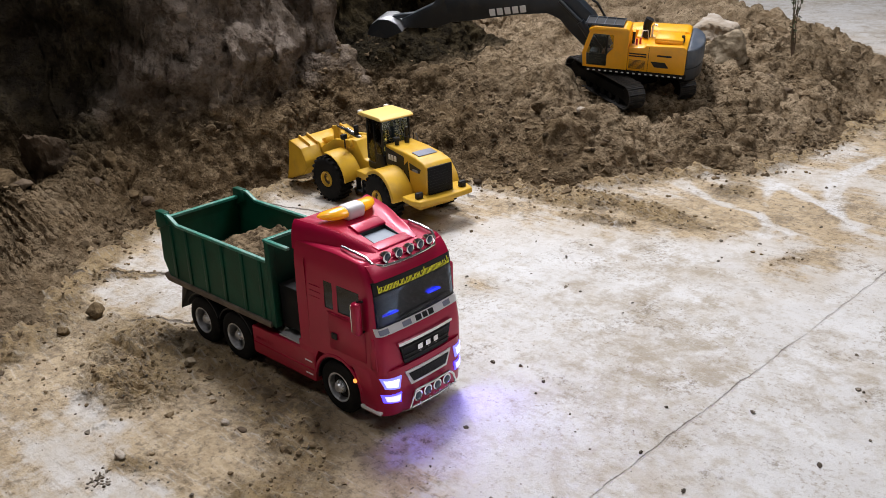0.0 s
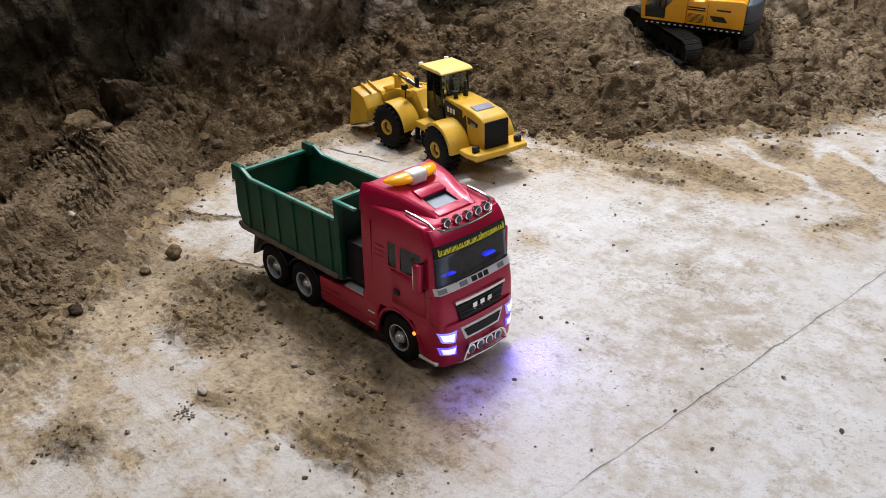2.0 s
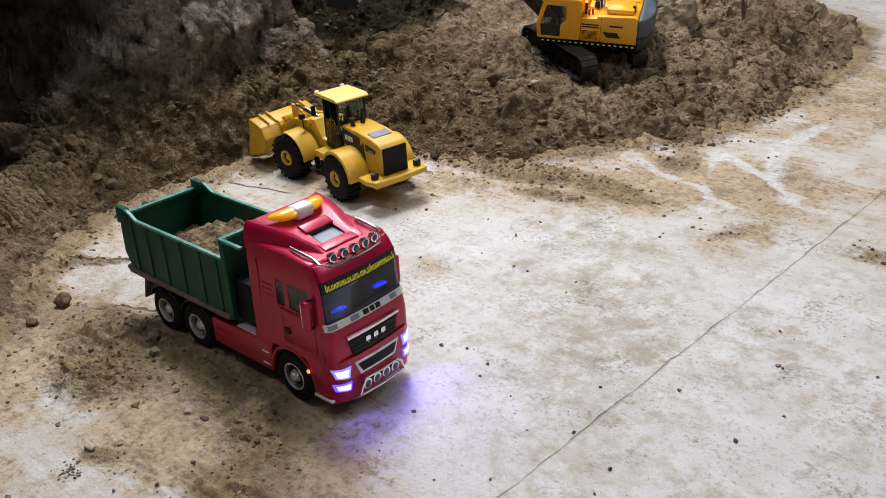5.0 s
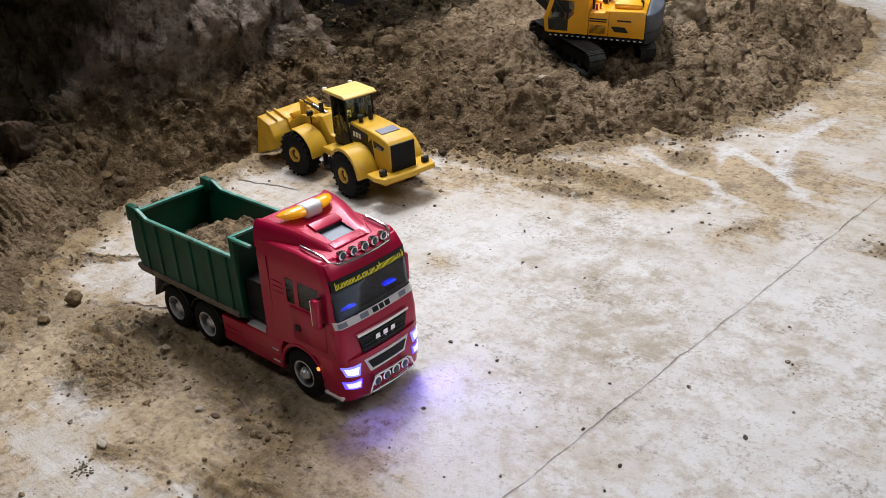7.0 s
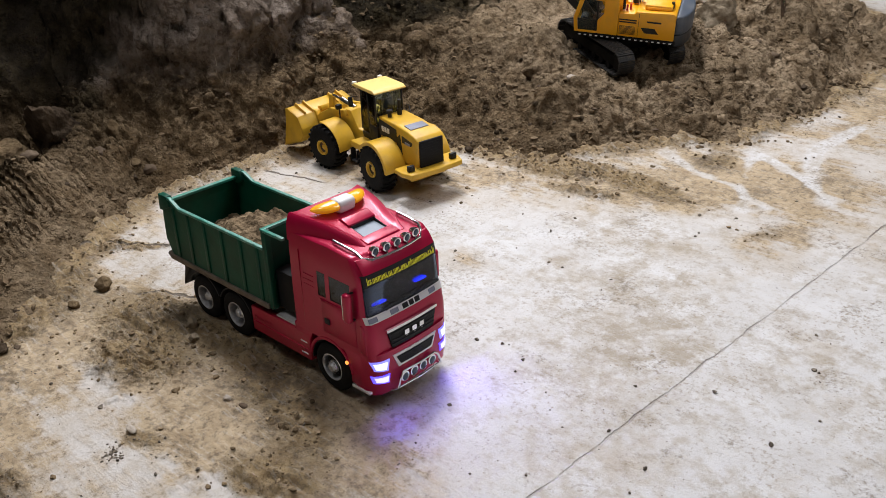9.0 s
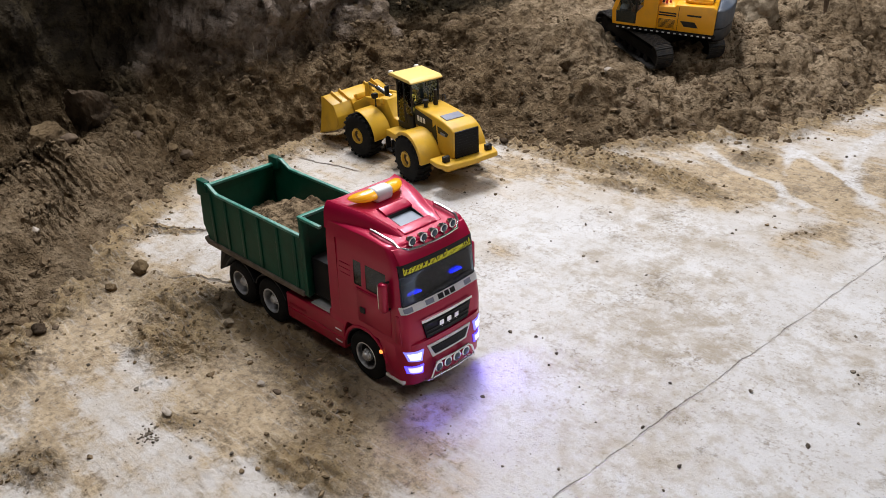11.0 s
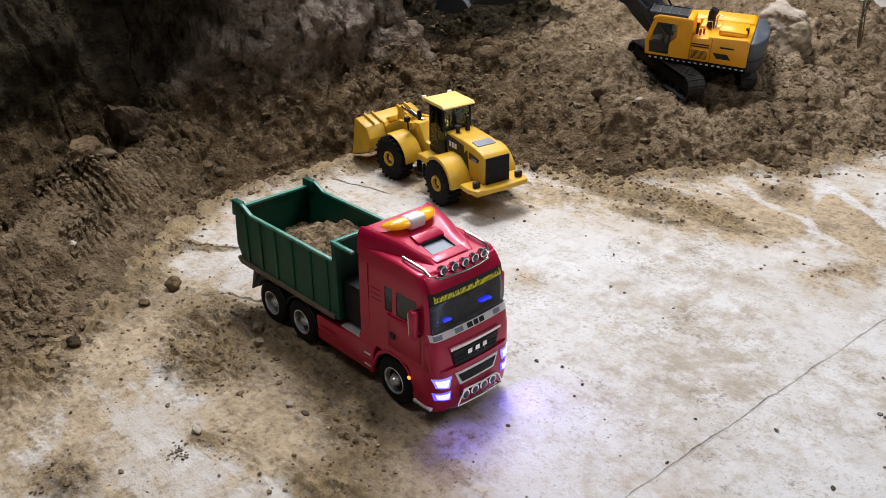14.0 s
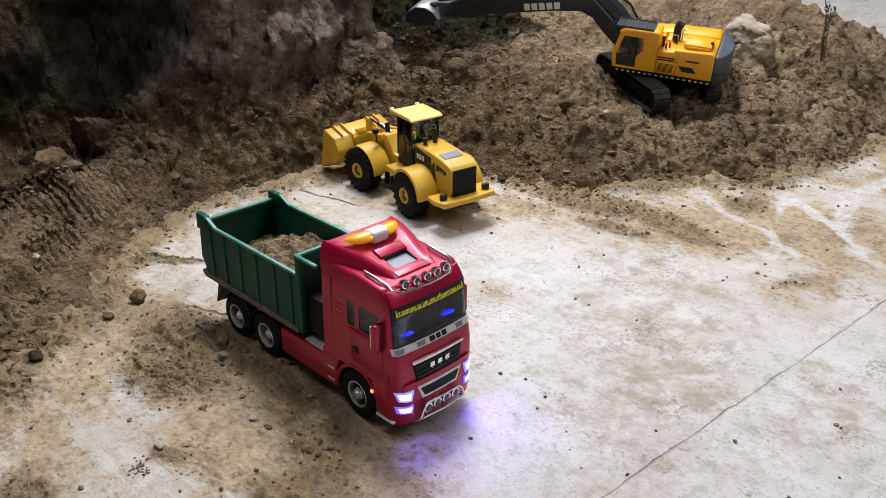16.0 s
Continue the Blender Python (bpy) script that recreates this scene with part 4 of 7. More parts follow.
def cab_shell():
    """The cab's skin from the sill to the top of the windscreen, open where the windows are."""
    zs = [0.088, 0.10, 0.125, 0.150, 0.1625, 0.167, 0.180, 0.195, 0.208, 0.218, 0.2265, 0.234, 0.242, 0.250]
    bm = bmesh.new()
    rings = []
    for z in zs:
        hw = lerp_table(HALF_W, z)
        ring = []
        ys = [hw * math.sin(math.pi / 2 * (k / 14)) for k in range(-14, 15)]
        for y in ys:
            ring.append((cab_front(y, z), y, z))
        side = [0.064, 0.060, 0.057, 0.011, 0.0065, 0.001, -0.017, -0.022, -0.048, -0.070, -0.080]
        side = [min(x, ring[-1][0] - 0.002 * (k + 1)) for k, x in enumerate(side)]
        ring += [(x, hw, z) for x in side]
        ring += [(-0.086, hw - 0.005, z), (-0.087, 0.0, z), (-0.086, -hw + 0.005, z)]
        ring += [(x, -hw, z) for x in side[::-1]]
        rise = smooth(0.200, 0.250, z)
        rings.append([bm.verts.new((x, y, h + 0.004 * float(rise) * float(smooth(0.065, 0.015, x)))) for x, y, h in ring])
    n = len(rings[0])
    for j in range(len(zs) - 1):
        zc = (zs[j] + zs[j + 1]) / 2
        for i in range(n):
            f = (rings[j][i], rings[j][(i + 1) % n], rings[j + 1][(i + 1) % n], rings[j + 1][i])
            c = sum((v.co for v in f), Vector()) / 4
            front = i < 28 and abs(c.y) < lerp_table(HALF_W, zc) - 0.006 and 0.1625 < zc < 0.2265
            side = abs(c.y) > 0.07 and 0.167 < zc < 0.208 and (0.011 < c.x < 0.057 or -0.017 < c.x < 0.001) and i >= 28
            if not front and not side:
                bm.faces.new(f)
    # a rounded shoulder and the flat under the raised roof
    last = top = rings[-1]
    for dz, inset in ((0.0020, 0.0025), (0.0026, 0.007)):
        ring = [bm.verts.new((v.co.x * (1 - inset * 4) - (inset * 0.8 if v.co.x > 0.03 else 0), v.co.y * (1 - inset / 0.08), v.co.z + dz)) for v in top]
        for i in range(n):
            bm.faces.new((last[i], last[(i + 1) % n], ring[(i + 1) % n], ring[i]))
        last = ring
    bm.faces.new(last)
    return bm


def letters(count, y0, y1, z0, z1, place, seed, bm=None, gap=0.28):
    """Plain bars, two uprights and a cross bar for each sign, standing in for small print. place(u, v) gives a point."""
    rnd = random.Random(seed)
    bm = bm or bmesh.new()
    step = (y1 - y0) / count

    def bar(a, b, lo_z, hi_z):
        p = [Vector(place(*q)) for q in ((a, lo_z), (b, lo_z), (b, hi_z), (a, hi_z))]
        nrm = (p[1] - p[0]).cross(p[3] - p[0]).normalized() * 0.0004
        lo = [bm.verts.new(v) for v in p]
        hi = [bm.verts.new(v + nrm) for v in p]
        bm.faces.new(hi)
        for i in range(4):
            j = (i + 1) % 4
            bm.faces.new((lo[i], lo[j], hi[j], hi[i]))

    for k in range(count):
        a, b = y0 + step * (k + gap / 2), y0 + step * (k + 1 - gap / 2)
        w, h = (b - a) * 0.34, z1 - z0
        tops = rnd.choice(((0.68, 0.68), (0.68, 0.68), (1.0, 0.68), (0.68, 0.3)))
        bar(a, a + w, z0, z0 + h * tops[0])
        bar(b - w, b, z0, z0 + h * tops[1])
        c = rnd.choice((0.0, 0.30, 0.52))
        bar(a + w, b - w, z0 + h * c, z0 + h * (c + 0.17))
    return bm


def truck_wheel(parent, at, turn, wide=0.024, dual=False):
    """A road wheel whose outer face looks towards -y before it is turned."""
    w = new("wheel")
    w.parent = parent
    w.matrix_local = Matrix.Translation(at) @ pose(0, 0, 0, 0, 0, turn)
    R, r = 0.0415, 0.0232

    def tyre_at(y):
        prof = [(r, y), (r + 0.004, y - 0.0005), (R - 0.005, y), (R - 0.001, y + 0.003), (R, y + 0.006), (R, y + wide / 2 - 0.001), (R - 0.0016, y + wide / 2), (R, y + wide / 2 + 0.001),
                (R, y + wide - 0.006), (R - 0.001, y + wide - 0.003), (R - 0.005, y + wide), (r, y + wide)]
        bm = lathe(prof, 48)
        for k in range(36):
            a = math.tau * k / 36
            for s in (0.004, wide - 0.011):
                box(-0.0011, 0.0011, y + s, y + s + 0.007, R - 0.0006, R + 0.0009, m=Matrix.Rotation(a, 4, "Y"), bm=bm)
        return bm

    bm = tyre_at(0.0)
    if dual:
        put(bm, tyre_at(wide + 0.004))
    part("tyre", bm, M_TYRE, w)
    deep = 0.013 if dual else 0.002
    rim = lathe([(r + 0.0008, 0.0002), (r - 0.0012, -0.0006), (r - 0.0026, 0.001), (r - 0.0032, 0.006 + deep), (r - 0.003, 0.018), (r, 0.018)], 40)
    rim_ob = part("rim", rim, M_RIM, w, "polished metal rim", sharp=30)
    part("rim_dish", lathe([(r - 0.003, 0.007 + deep), (0.0125, 0.008 + deep), (0.0110, 0.004 + deep * 0.6), (0.0, 0.004 + deep * 0.6), (0.0, 0.020 + deep), (r - 0.003, 0.020 + deep)], 40), M_RIMDISH, rim_ob, "dusty dish darkened with painted shade")
    part("hub", lathe([(0.0105, 0.0035 + deep * 0.6), (0.0100, 0.001 + deep * 0.5), (0.0075, -0.0005 + deep * 0.5), (0.006, -0.004 + deep * 0.5), (0.0, -0.0045 + deep * 0.5), (0.0, 0.006 + deep), (0.0105, 0.006 + deep)], 28), M_RIM, rim_ob, "metal hub")
    # solid dark discs stand in for the shade inside the holes
    holes = bmesh.new()
    for k in range(10):
        a = math.tau * k / 10
        rod((0.0155 * math.cos(a), 0.0066 + deep, 0.0155 * math.sin(a)), (0.0155 * math.cos(a), 0.0105 + deep, 0.0155 * math.sin(a)), 0.0019, seg=10, bm=holes)
    part("rim_holes", holes, M_DARKHOLE, rim_ob)
    nuts = bmesh.new()
    for k in range(10):
        a = math.tau * (k + 0.5) / 10
        rod((0.0088 * math.cos(a), -0.0012 + deep * 0.55, 0.0088 * math.sin(a)), (0.0088 * math.cos(a), 0.004 + deep * 0.6, 0.0088 * math.sin(a)), 0.0011, seg=6, bm=nuts)
    part("wheel_nuts", nuts, M_CHROME, rim_ob)
    return w


def build_truck():
    t = thing("tipper_truck", pose(-0.80, 0.745, 0.0045, -2.0, 0, 0), "red model tipper truck with green skip body and blue-white headlights lit", "model truck")
    # frame
    for s in (-1, 1):
        part("frame_rail", prism([(-0.425, 0.058), (-0.425, 0.084), (0.06, 0.084), (0.06, 0.058)], s * 0.026 - 0.004, s * 0.026 + 0.004, 0.001), M_FRAME, t)
    part("cross_member", box(-0.43, -0.42, -0.035, 0.035, 0.056, 0.086, 0.002), M_FRAME, t)
    part("front_axle", rod((0, -0.06, 0.0415), (0, 0.06, 0.0415), 0.006), M_FRAME, t)
    for x in (-0.255, -0.35):
        part("rear_axle", put(rod((x, -0.06, 0.0415), (x, 0.06, 0.0415), 0.008), box(x - 0.016, x + 0.016, -0.016, 0.016, 0.027, 0.058, 0.006)), M_FRAME, t)
    part("leaf_spring", box(-0.385, -0.22, -0.041, -0.034, 0.05, 0.058, 0.002), M_FRAME, t)
    # wheels
    truck_wheel(t, (0, -0.0835, 0.0415), 0)
    truck_wheel(t, (0, 0.0835, 0.0415), 180)
    for x in (-0.255, -0.35):
        truck_wheel(t, (x, -0.0850, 0.0415), 0, 0.023, True)
        truck_wheel(t, (x, 0.0850, 0.0415), 180, 0.023, True)
    for s in (-1, 1):
        for x in (-0.255, -0.35):
            part("mudguard", arc_band(x, 0.0415, 0.0475, 0.0022, 22, 158, s * 0.084, s * 0.036, 12), M_BLACK, t)
        part("tail_bracket", prism([(-0.425, 0.04), (-0.41, 0.09), (-0.385, 0.095), (-0.395, 0.085)], s * 0.05, s * 0.082, 0.002), M_BLACK, t)
        skirt = part("side_skirt", prism([(-0.208, 0.030), (-0.208, 0.078), (-0.052, 0.080), (-0.052, 0.030)], s * 0.0835, s * 0.068, 0.003), M_REDMATT, t)
        part("skirt_step", box(-0.205, -0.055, s * 0.0845, s * 0.080, 0.049, 0.0515, 0.0006), M_RED, skirt)
        for z in (0.040, 0.062):
            part("skirt_plate", box(-0.074, -0.058, s * 0.0846, s * 0.083, z, z + 0.0022, 0.0003), M_SILVER, skirt, "thin silver strip")
        part("skirt_print", letters(9, -0.198, -0.150, 0.058, 0.065, (lambda u, v, s=s: (u, s * 0.0843, v)), 4), M_REDMATT, skirt)
    part("deck_plate", box(-0.140, -0.084, -0.080, 0.080, 0.0805, 0.0835, 0.0008), M_ALU, t, "dusty aluminium deck behind the cab")
    part("fuel_tank", box(-0.20, -0.06, 0.045, 0.066, 0.036, 0.074, 0.006), M_ALU, t)
    # cab
    cab = part("cab", cab_shell(), M_RED, t, "glossy red tall sleeper cab")
    inside = part("cab_interior", box(-0.080, 0.030, -0.070, 0.070, 0.10, 0.168, 0.004), M_INSIDE, cab)
    part("dashboard", box(0.022, 0.084, -0.072, 0.072, 0.120, 0.1570, 0.010, 3), M_INSIDE, cab)
    part("rear_bulkhead", box(-0.084, -0.055, -0.074, 0.074, 0.10, 0.240, 0.004), M_INSIDE, cab)
    for y in (-0.035, 0.035):
        seat = box(-0.035, 0.0, y - 0.02, y + 0.02, 0.150, 0.165, 0.004)
        box(-0.045, -0.030, y - 0.02, y + 0.02, 0.155, 0.208, 0.005, bm=seat)
        part("cab_seat", seat, M_INSIDE, cab)
    for y, z, r in ((-0.045, 0.1715, 0.0125), (0.035, 0.1760, 0.0165), (0.031, 0.1925, 0.0050)):
        led = part("blue_lamp", lathe([(0.0, -0.001), (r, -0.0008), (r * 0.92, 0.002), (0.0, 0.003)], 24, m=pose(0.079, y, z, 60, 0, 90), closed=False), M_BLUE, cab, "blue glowing light on the dashboard")
        part("lamp_core", lathe([(0.0, -0.002), (r * 0.4, -0.0018), (r * 0.36, 0.003), (0.0, 0.0035)], 16, m=pose(0.0805, y, z + 0.0015, 60, 0, 90), closed=False), M_BLUEHOT, led)
    ws = part("windscreen", front_patch(-0.0768, 0.0768, 0.1627, 0.2262, 0.0006, 0.0016, ny=26, nz=8), M_GLASS, cab, "tinted windscreen lit blue from inside")
    ws.visible_shadow = False
    band = part("sun_strip", front_patch(-0.0765, 0.0765, 0.2095, 0.2260, 0.0015, 0.0007, ny=26, nz=2), M_BLACK, ws, "black sun strip with yellow print")
    part("print", letters(28, -0.071, 0.071, 0.2122, 0.2235, (lambda u, v: (cab_front(u, v) + 0.0019, u, v)), 7, gap=0.26), M_YTEXT, band, "row of yellow print")
    part("screen_seal", put(front_patch(-0.0775, 0.0775, 0.2255, 0.2275, 0.0016, 0.0022, ny=26, nz=1), front_patch(-0.0775, 0.0775, 0.1612, 0.1632, 0.0016, 0.0022, ny=26, nz=1)), M_BLACK, cab)
    part("windscreen_wiper", put(tube([(0.0945, -0.045, 0.1635), (0.0925, -0.01, 0.172), (0.0915, 0.022, 0.1715)], 0.0006, 6), tube([(0.0935, 0.015, 0.1635), (0.0915, 0.045, 0.172), (0.0890, 0.062, 0.170)], 0.0006, 6)), M_BLACK, cab)
    trim = part("silver_strip", front_patch(-0.0815, 0.0815, 0.1515, 0.1620, 0.0022, 0.003, ny=28, nz=2), M_SILVER, cab, "silver grey band under the windscreen")
    for a, b in ((-0.078, -0.063), (-0.038, -0.022), (0.045, 0.060)):
        part("strip_panel", front_patch(a, b, 0.1535, 0.1600, 0.0028, 0.001, ny=4, nz=1), M_GREYPANEL, trim)
    part("strip_mark", put(put(front_patch(-0.013, -0.002, 0.1535, 0.1605, 0.0028, 0.001, ny=3, nz=1), front_patch(0.001, 0.010, 0.1535, 0.1605, 0.0028, 0.001, ny=3, nz=1)), front_patch(0.013, 0.023, 0.1535, 0.1605, 0.0028, 0.001, ny=3, nz=1)), M_BLACK, trim)
    # grille
    gr = part("grille", front_patch(-0.052, 0.052, 0.1005, 0.1315, 0.0030, 0.004, 0.008, ny=20, nz=4), M_DARKHOLE, cab, "black mesh grille")
    part("grille_rim", front_patch(-0.054, 0.054, 0.1305, 0.1345, 0.0045, 0.004, ny=20, nz=1), M_CHROME, gr, "chrome top bar")
    for z in (0.106, 0.1125, 0.1245):
        part("grille_slat", front_patch(-0.046, 0.046, z, z + 0.0016, 0.0042, 0.003, ny=16, nz=1), M_BLACK, gr)
    mark = bmesh.new()
    for a in (-0.0205, -0.0045, 0.0115):
        put(mark, front_patch(a, a + 0.0090, 0.1140, 0.1220, 0.0052, 0.0018, 0.0, ny=2, nz=1))
        put(mark, front_patch(a + 0.003, a + 0.0060, 0.1110, 0.1120, 0.0052, 0.0018, ny=2, nz=1))
    part("maker_mark", mark, M_CHROME, gr, "chrome badge shapes")
    # bumper with its openings and lights
    bump = front_patch(-0.0835, 0.0835, 0.026, 0.0985, 0.0, 0.024, ny=34, nz=8, lower=bumper_front)
    bumper = part("bumper", bump, M_RED, t, "red front bumper")
    part("lower_grille", front_patch(-0.047, 0.047, 0.0650, 0.0890, 0.0016, 0.002, 0.010, ny=16, nz=2, lower=bumper_front), M_SILVER, bumper, "silver lower grille frame")
    part("lower_opening", front_patch(-0.041, 0.041, 0.0695, 0.0845, 0.0026, 0.002, 0.008, ny=14, nz=2, lower=bumper_front), M_DARKHOLE, bumper, "dark mesh opening")
    for s in (-1, 1):
        y0, y1 = sorted((s * 0.054, s * 0.0815))
        hl = part("headlight", swept(front_patch(y0, y1, 0.0670, 0.0870, 0.0018, 0.003, 0.004, ny=8, nz=3, lower=bumper_front), 0.054, 0.077, 0.78), M_LAMPHALO, bumper, "headlight unit, lit, glowing with a painted halo")
        y0, y1 = sorted((s * 0.059, s * 0.0790))
        part("bulb", swept(front_patch(y0, y1, 0.0705, 0.0835, 0.0030, 0.002, 0.003, ny=6, nz=2, lower=bumper_front), 0.054, 0.077, 0.72), M_LAMP, hl, "bluish white glowing bulb")
        y0, y1 = sorted((s * 0.055, s * 0.081))
        fg = part("fog_light", swept(front_patch(y0, y1, 0.0455, 0.0605, 0.0016, 0.003, 0.002, ny=8, nz=2, lower=bumper_front), 0.054, 0.053, 0.80), M_FOGHALO, bumper, "fog light, lit, with a painted violet blue halo")
        y0, y1 = sorted((s * 0.058, s * 0.0785))
        part("fog_bulb", swept(front_patch(y0, y1, 0.0480, 0.0580, 0.0028, 0.002, 0.002, ny=6, nz=2, lower=bumper_front), 0.054, 0.053, 0.72), M_FOG, fg, "violet blue glowing bulb")
        # door step, arch and sides
        part("step_panel", prism([(-0.087, 0.032), (-0.087, 0.094), (-0.038, 0.094), (-0.050, 0.072), (-0.054, 0.032)], s * 0.083, s * 0.05, 0.002), M_RED, t)
        part("wheel_arch", arc_band(0, 0.0415, 0.0475, 0.006, 8, 172, s * 0.0845, s * 0.05, 18, 0.0012), M_RED, t)
        part("arch_liner", arc_band(0, 0.0415, 0.0462, 0.0012, 0, 180, s * 0.0825, s * 0.04, 18), M_BLACK, t)
        part("corner_panel", prism([(0.046, 0.034), (0.046, 0.060), (0.040, 0.078), (0.030, 0.094), (0.072, 0.094), (0.080, 0.034)], s * 0.0838, s * 0.05, 0.002), M_RED, t)
        part("side_step", box(0.048, 0.088, s * 0.0855, s * 0.06, 0.028, 0.033, 0.001), M_SILVER, t, "grey bumper step")
        part("side_lamp", lathe([(0, -0.003), (0.003, -0.002), (0.0034, 0.001), (0, 0.001)], 12, m=pose(0.040, s * 0.0845, 0.068, 0, 0, 0 if s < 0 else 180), closed=False), M_AMBERLIT, t, "glowing amber side lamp")
        # doors, windows and trim
        door = part("door", prism([(-0.0105, 0.104), (-0.0105, 0.1600), (0.056, 0.1600), (0.066, 0.150), (0.066, 0.104)], s * 0.0843, s * 0.0815, 0.0008), M_RED, cab)
        part("door_handle", box(-0.004, 0.008, s * 0.0868, s * 0.084, 0.122, 0.132, 0.0015), M_BLACK, door, "black door handle")
        part("door_sill", box(-0.012, 0.060, s * 0.0850, s * 0.082, 0.1610, 0.1630, 0.0005), M_RED, door)
        for a, b in ((0.011, 0.057), (-0.017, 0.001)):
            g = part("side_window", prism([(a + 0.0002, 0.1672), (a + 0.0002, 0.2078), (b - 0.0002, 0.2078), (b - 0.0002, 0.1672)], s * 0.0818, s * 0.0812), M_DARKGLASS, cab, "dark tinted side window")
            g.visible_shadow = False
        for k in range(3):
            part("side_rib", box(-0.050, -0.026, s * 0.0834, s * 0.0800, 0.176 + 0.009 * k, 0.1768 + 0.009 * k, 0.0002), M_RED, cab)
        part("side_seam", box(-0.0575, -0.0565, s * 0.0834, s * 0.08, 0.100, 0.232), M_REDMATT, cab)
        mir = part("mirror", box(0.056, 0.069, s * 0.0870, s * 0.0990, 0.152, 0.201, 0.004, 3), M_RED, cab, "red mirror housing")
        part("mirror_glass", box(0.0545, 0.0565, s * 0.0888, s * 0.0975, 0.156, 0.197, 0.0005), M_CHROME, mir)
        part("mirror_arm", tube([(0.064, s * 0.078, 0.198), (0.064, s * 0.092, 0.201)], 0.0018), M_BLACK, mir)
        part("mirror_arm", tube([(0.066, s * 0.080, 0.155), (0.064, s * 0.092, 0.153)], 0.0018), M_BLACK, mir)
        part("corner_deflector", prism([(0.074, 0.098), (0.076, 0.148), (0.084, 0.148), (0.088, 0.098)], s * 0.0848, s * 0.0780, 0.002), M_RED, cab)
        part("marker_light", box(0.062, 0.0735, s * 0.0715, s * 0.063, 0.2305, 0.2345, 0.001), M_WHITE, cab, "small white marker light")
        part("roof_rail", tube([(0.010, s * 0.066, 0.2530), (0.011, s * 0.066, 0.2610), (0.036, s * 0.066, 0.2590), (0.058, s * 0.065, 0.2560), (0.066, s * 0.062, 0.2475)], 0.0024, 8), M_CHROME, cab, "white chrome roof rail")
    # raised roof with sunroof and rear fins
    roof = bmesh.new()
    rows = [(0.050, 0.2535, 0.2545, 0.047), (0.040, 0.2555, 0.2590, 0.049), (0.031, 0.2580, 0.2640, 0.051), (0.002, 0.2655, 0.2715, 0.0575), (-0.012, 0.2700, 0.2755, 0.0615), (-0.030, 0.2745, 0.2785, 0.0665), (-0.050, 0.2770, 0.2805, 0.0715), (-0.068, 0.2785, 0.2815, 0.0750), (-0.084, 0.2790, 0.2825, 0.0765)]
    prev = None
    for x, z, zr, wo in rows:
        half = [(wo + 0.004, 0.240), (wo + 0.002, zr - 0.016), (wo - 0.0005, zr - 0.008), (wo - 0.0035, zr - 0.0025), (wo - 0.0065, zr), (wo - 0.0095, zr - 0.0012), (wo - 0.0150, z + 0.0008), (wo - 0.0200, z), (0.024, z)]
        ring = [roof.verts.new((x, -y, h)) for y, h in half] + [roof.verts.new((x, y, h)) for y, h in half[::-1]]
        if prev:
            for i in range(len(ring) - 1):
                if i == 8 and x == 0.002:
                    continue
                roof.faces.new((prev[i], prev[i + 1], ring[i + 1], ring[i]))
        else:
            roof.faces.new(ring)
        prev = ring
    roof.faces.new(prev[::-1])
    rf = part("raised_roof", roof, M_RED, cab, "pinkish red raised roof", sharp=50)
    part("roof_hatch", prism([(0.031, 0.2545), (0.031, 0.2560), (0.002, 0.2600), (0.002, 0.2585)], -0.0236, 0.0236), M_SUNROOF, rf, "pale sunroof pane in a dark recess")
    wedge = [(0.0315, 0.250), (0.0315, 0.2582), (0.0015, 0.2660), (0.0015, 0.250)]
    frame_bm = box(-0.001, 0.0025, -0.0245, 0.0245, 0.250, 0.2662)
    for s in (-1, 1):
        prism(wedge, s * 0.0238, s * 0.0246, bm=frame_bm)
    part("hatch_frame", frame_bm, M_BLACK, rf, "dark hatch recess")
    part("front_lip", prism([(0.033, 0.2560), (0.033, 0.2590), (0.050, 0.2555), (0.051, 0.2520)], -0.033, 0.033, 0.0008), M_RED, rf)
    part("hatch_lip", prism([(0.0025, 0.2650), (0.0025, 0.2690), (-0.014, 0.2750), (-0.022, 0.2722)], -0.027, 0.027, 0.0008), M_RED, rf)
    part("roof_visor", front_patch(-0.074, 0.074, 0.2280, 0.2480, 0.003, 0.010, ny=24, nz=3), M_RED, cab)
    # spot lamps on their bar
    bar = part("lamp_bar", tube([(0.055, -0.066, 0.2500), (0.066, -0.062, 0.2475), (0.076, -0.050, 0.2440), (0.0805, -0.025, 0.2440), (0.0820, 0.0, 0.2440), (0.0805, 0.025, 0.2440), (0.076, 0.050, 0.2440), (0.066, 0.062, 0.2475), (0.055, 0.066, 0.2500)], 0.0020), M_CHROME, cab, "chrome roof light bar")
    for y in (-0.042, -0.021, 0.0, 0.021, 0.042):
        x = 0.0775 - 0.003 * (y / 0.042) ** 2
        sp = part("spot_lamp", lathe([(0.0, -0.010), (0.005, -0.009), (0.0072, -0.004), (0.0076, 0.001), (0.0066, 0.0016), (0.0, 0.0012)], 20, m=pose(x, y, 0.2545, 0, 0, -90) , closed=False), M_CHROME, bar, "round chrome spot lamp")
        part("spot_lens", lathe([(0.0, 0.0022), (0.0045, 0.0020), (0.0064, 0.0008), (0.0, 0.0004)], 20, m=pose(x, y, 0.2545, 0, 0, -90), closed=False), M_SPOT, sp, "dark blue glass")
        part("spot_bracket", rod((x + 0.002, y, 0.2440), (x - 0.002, y, 0.250), 0.0013, seg=8), M_CHROME, sp)
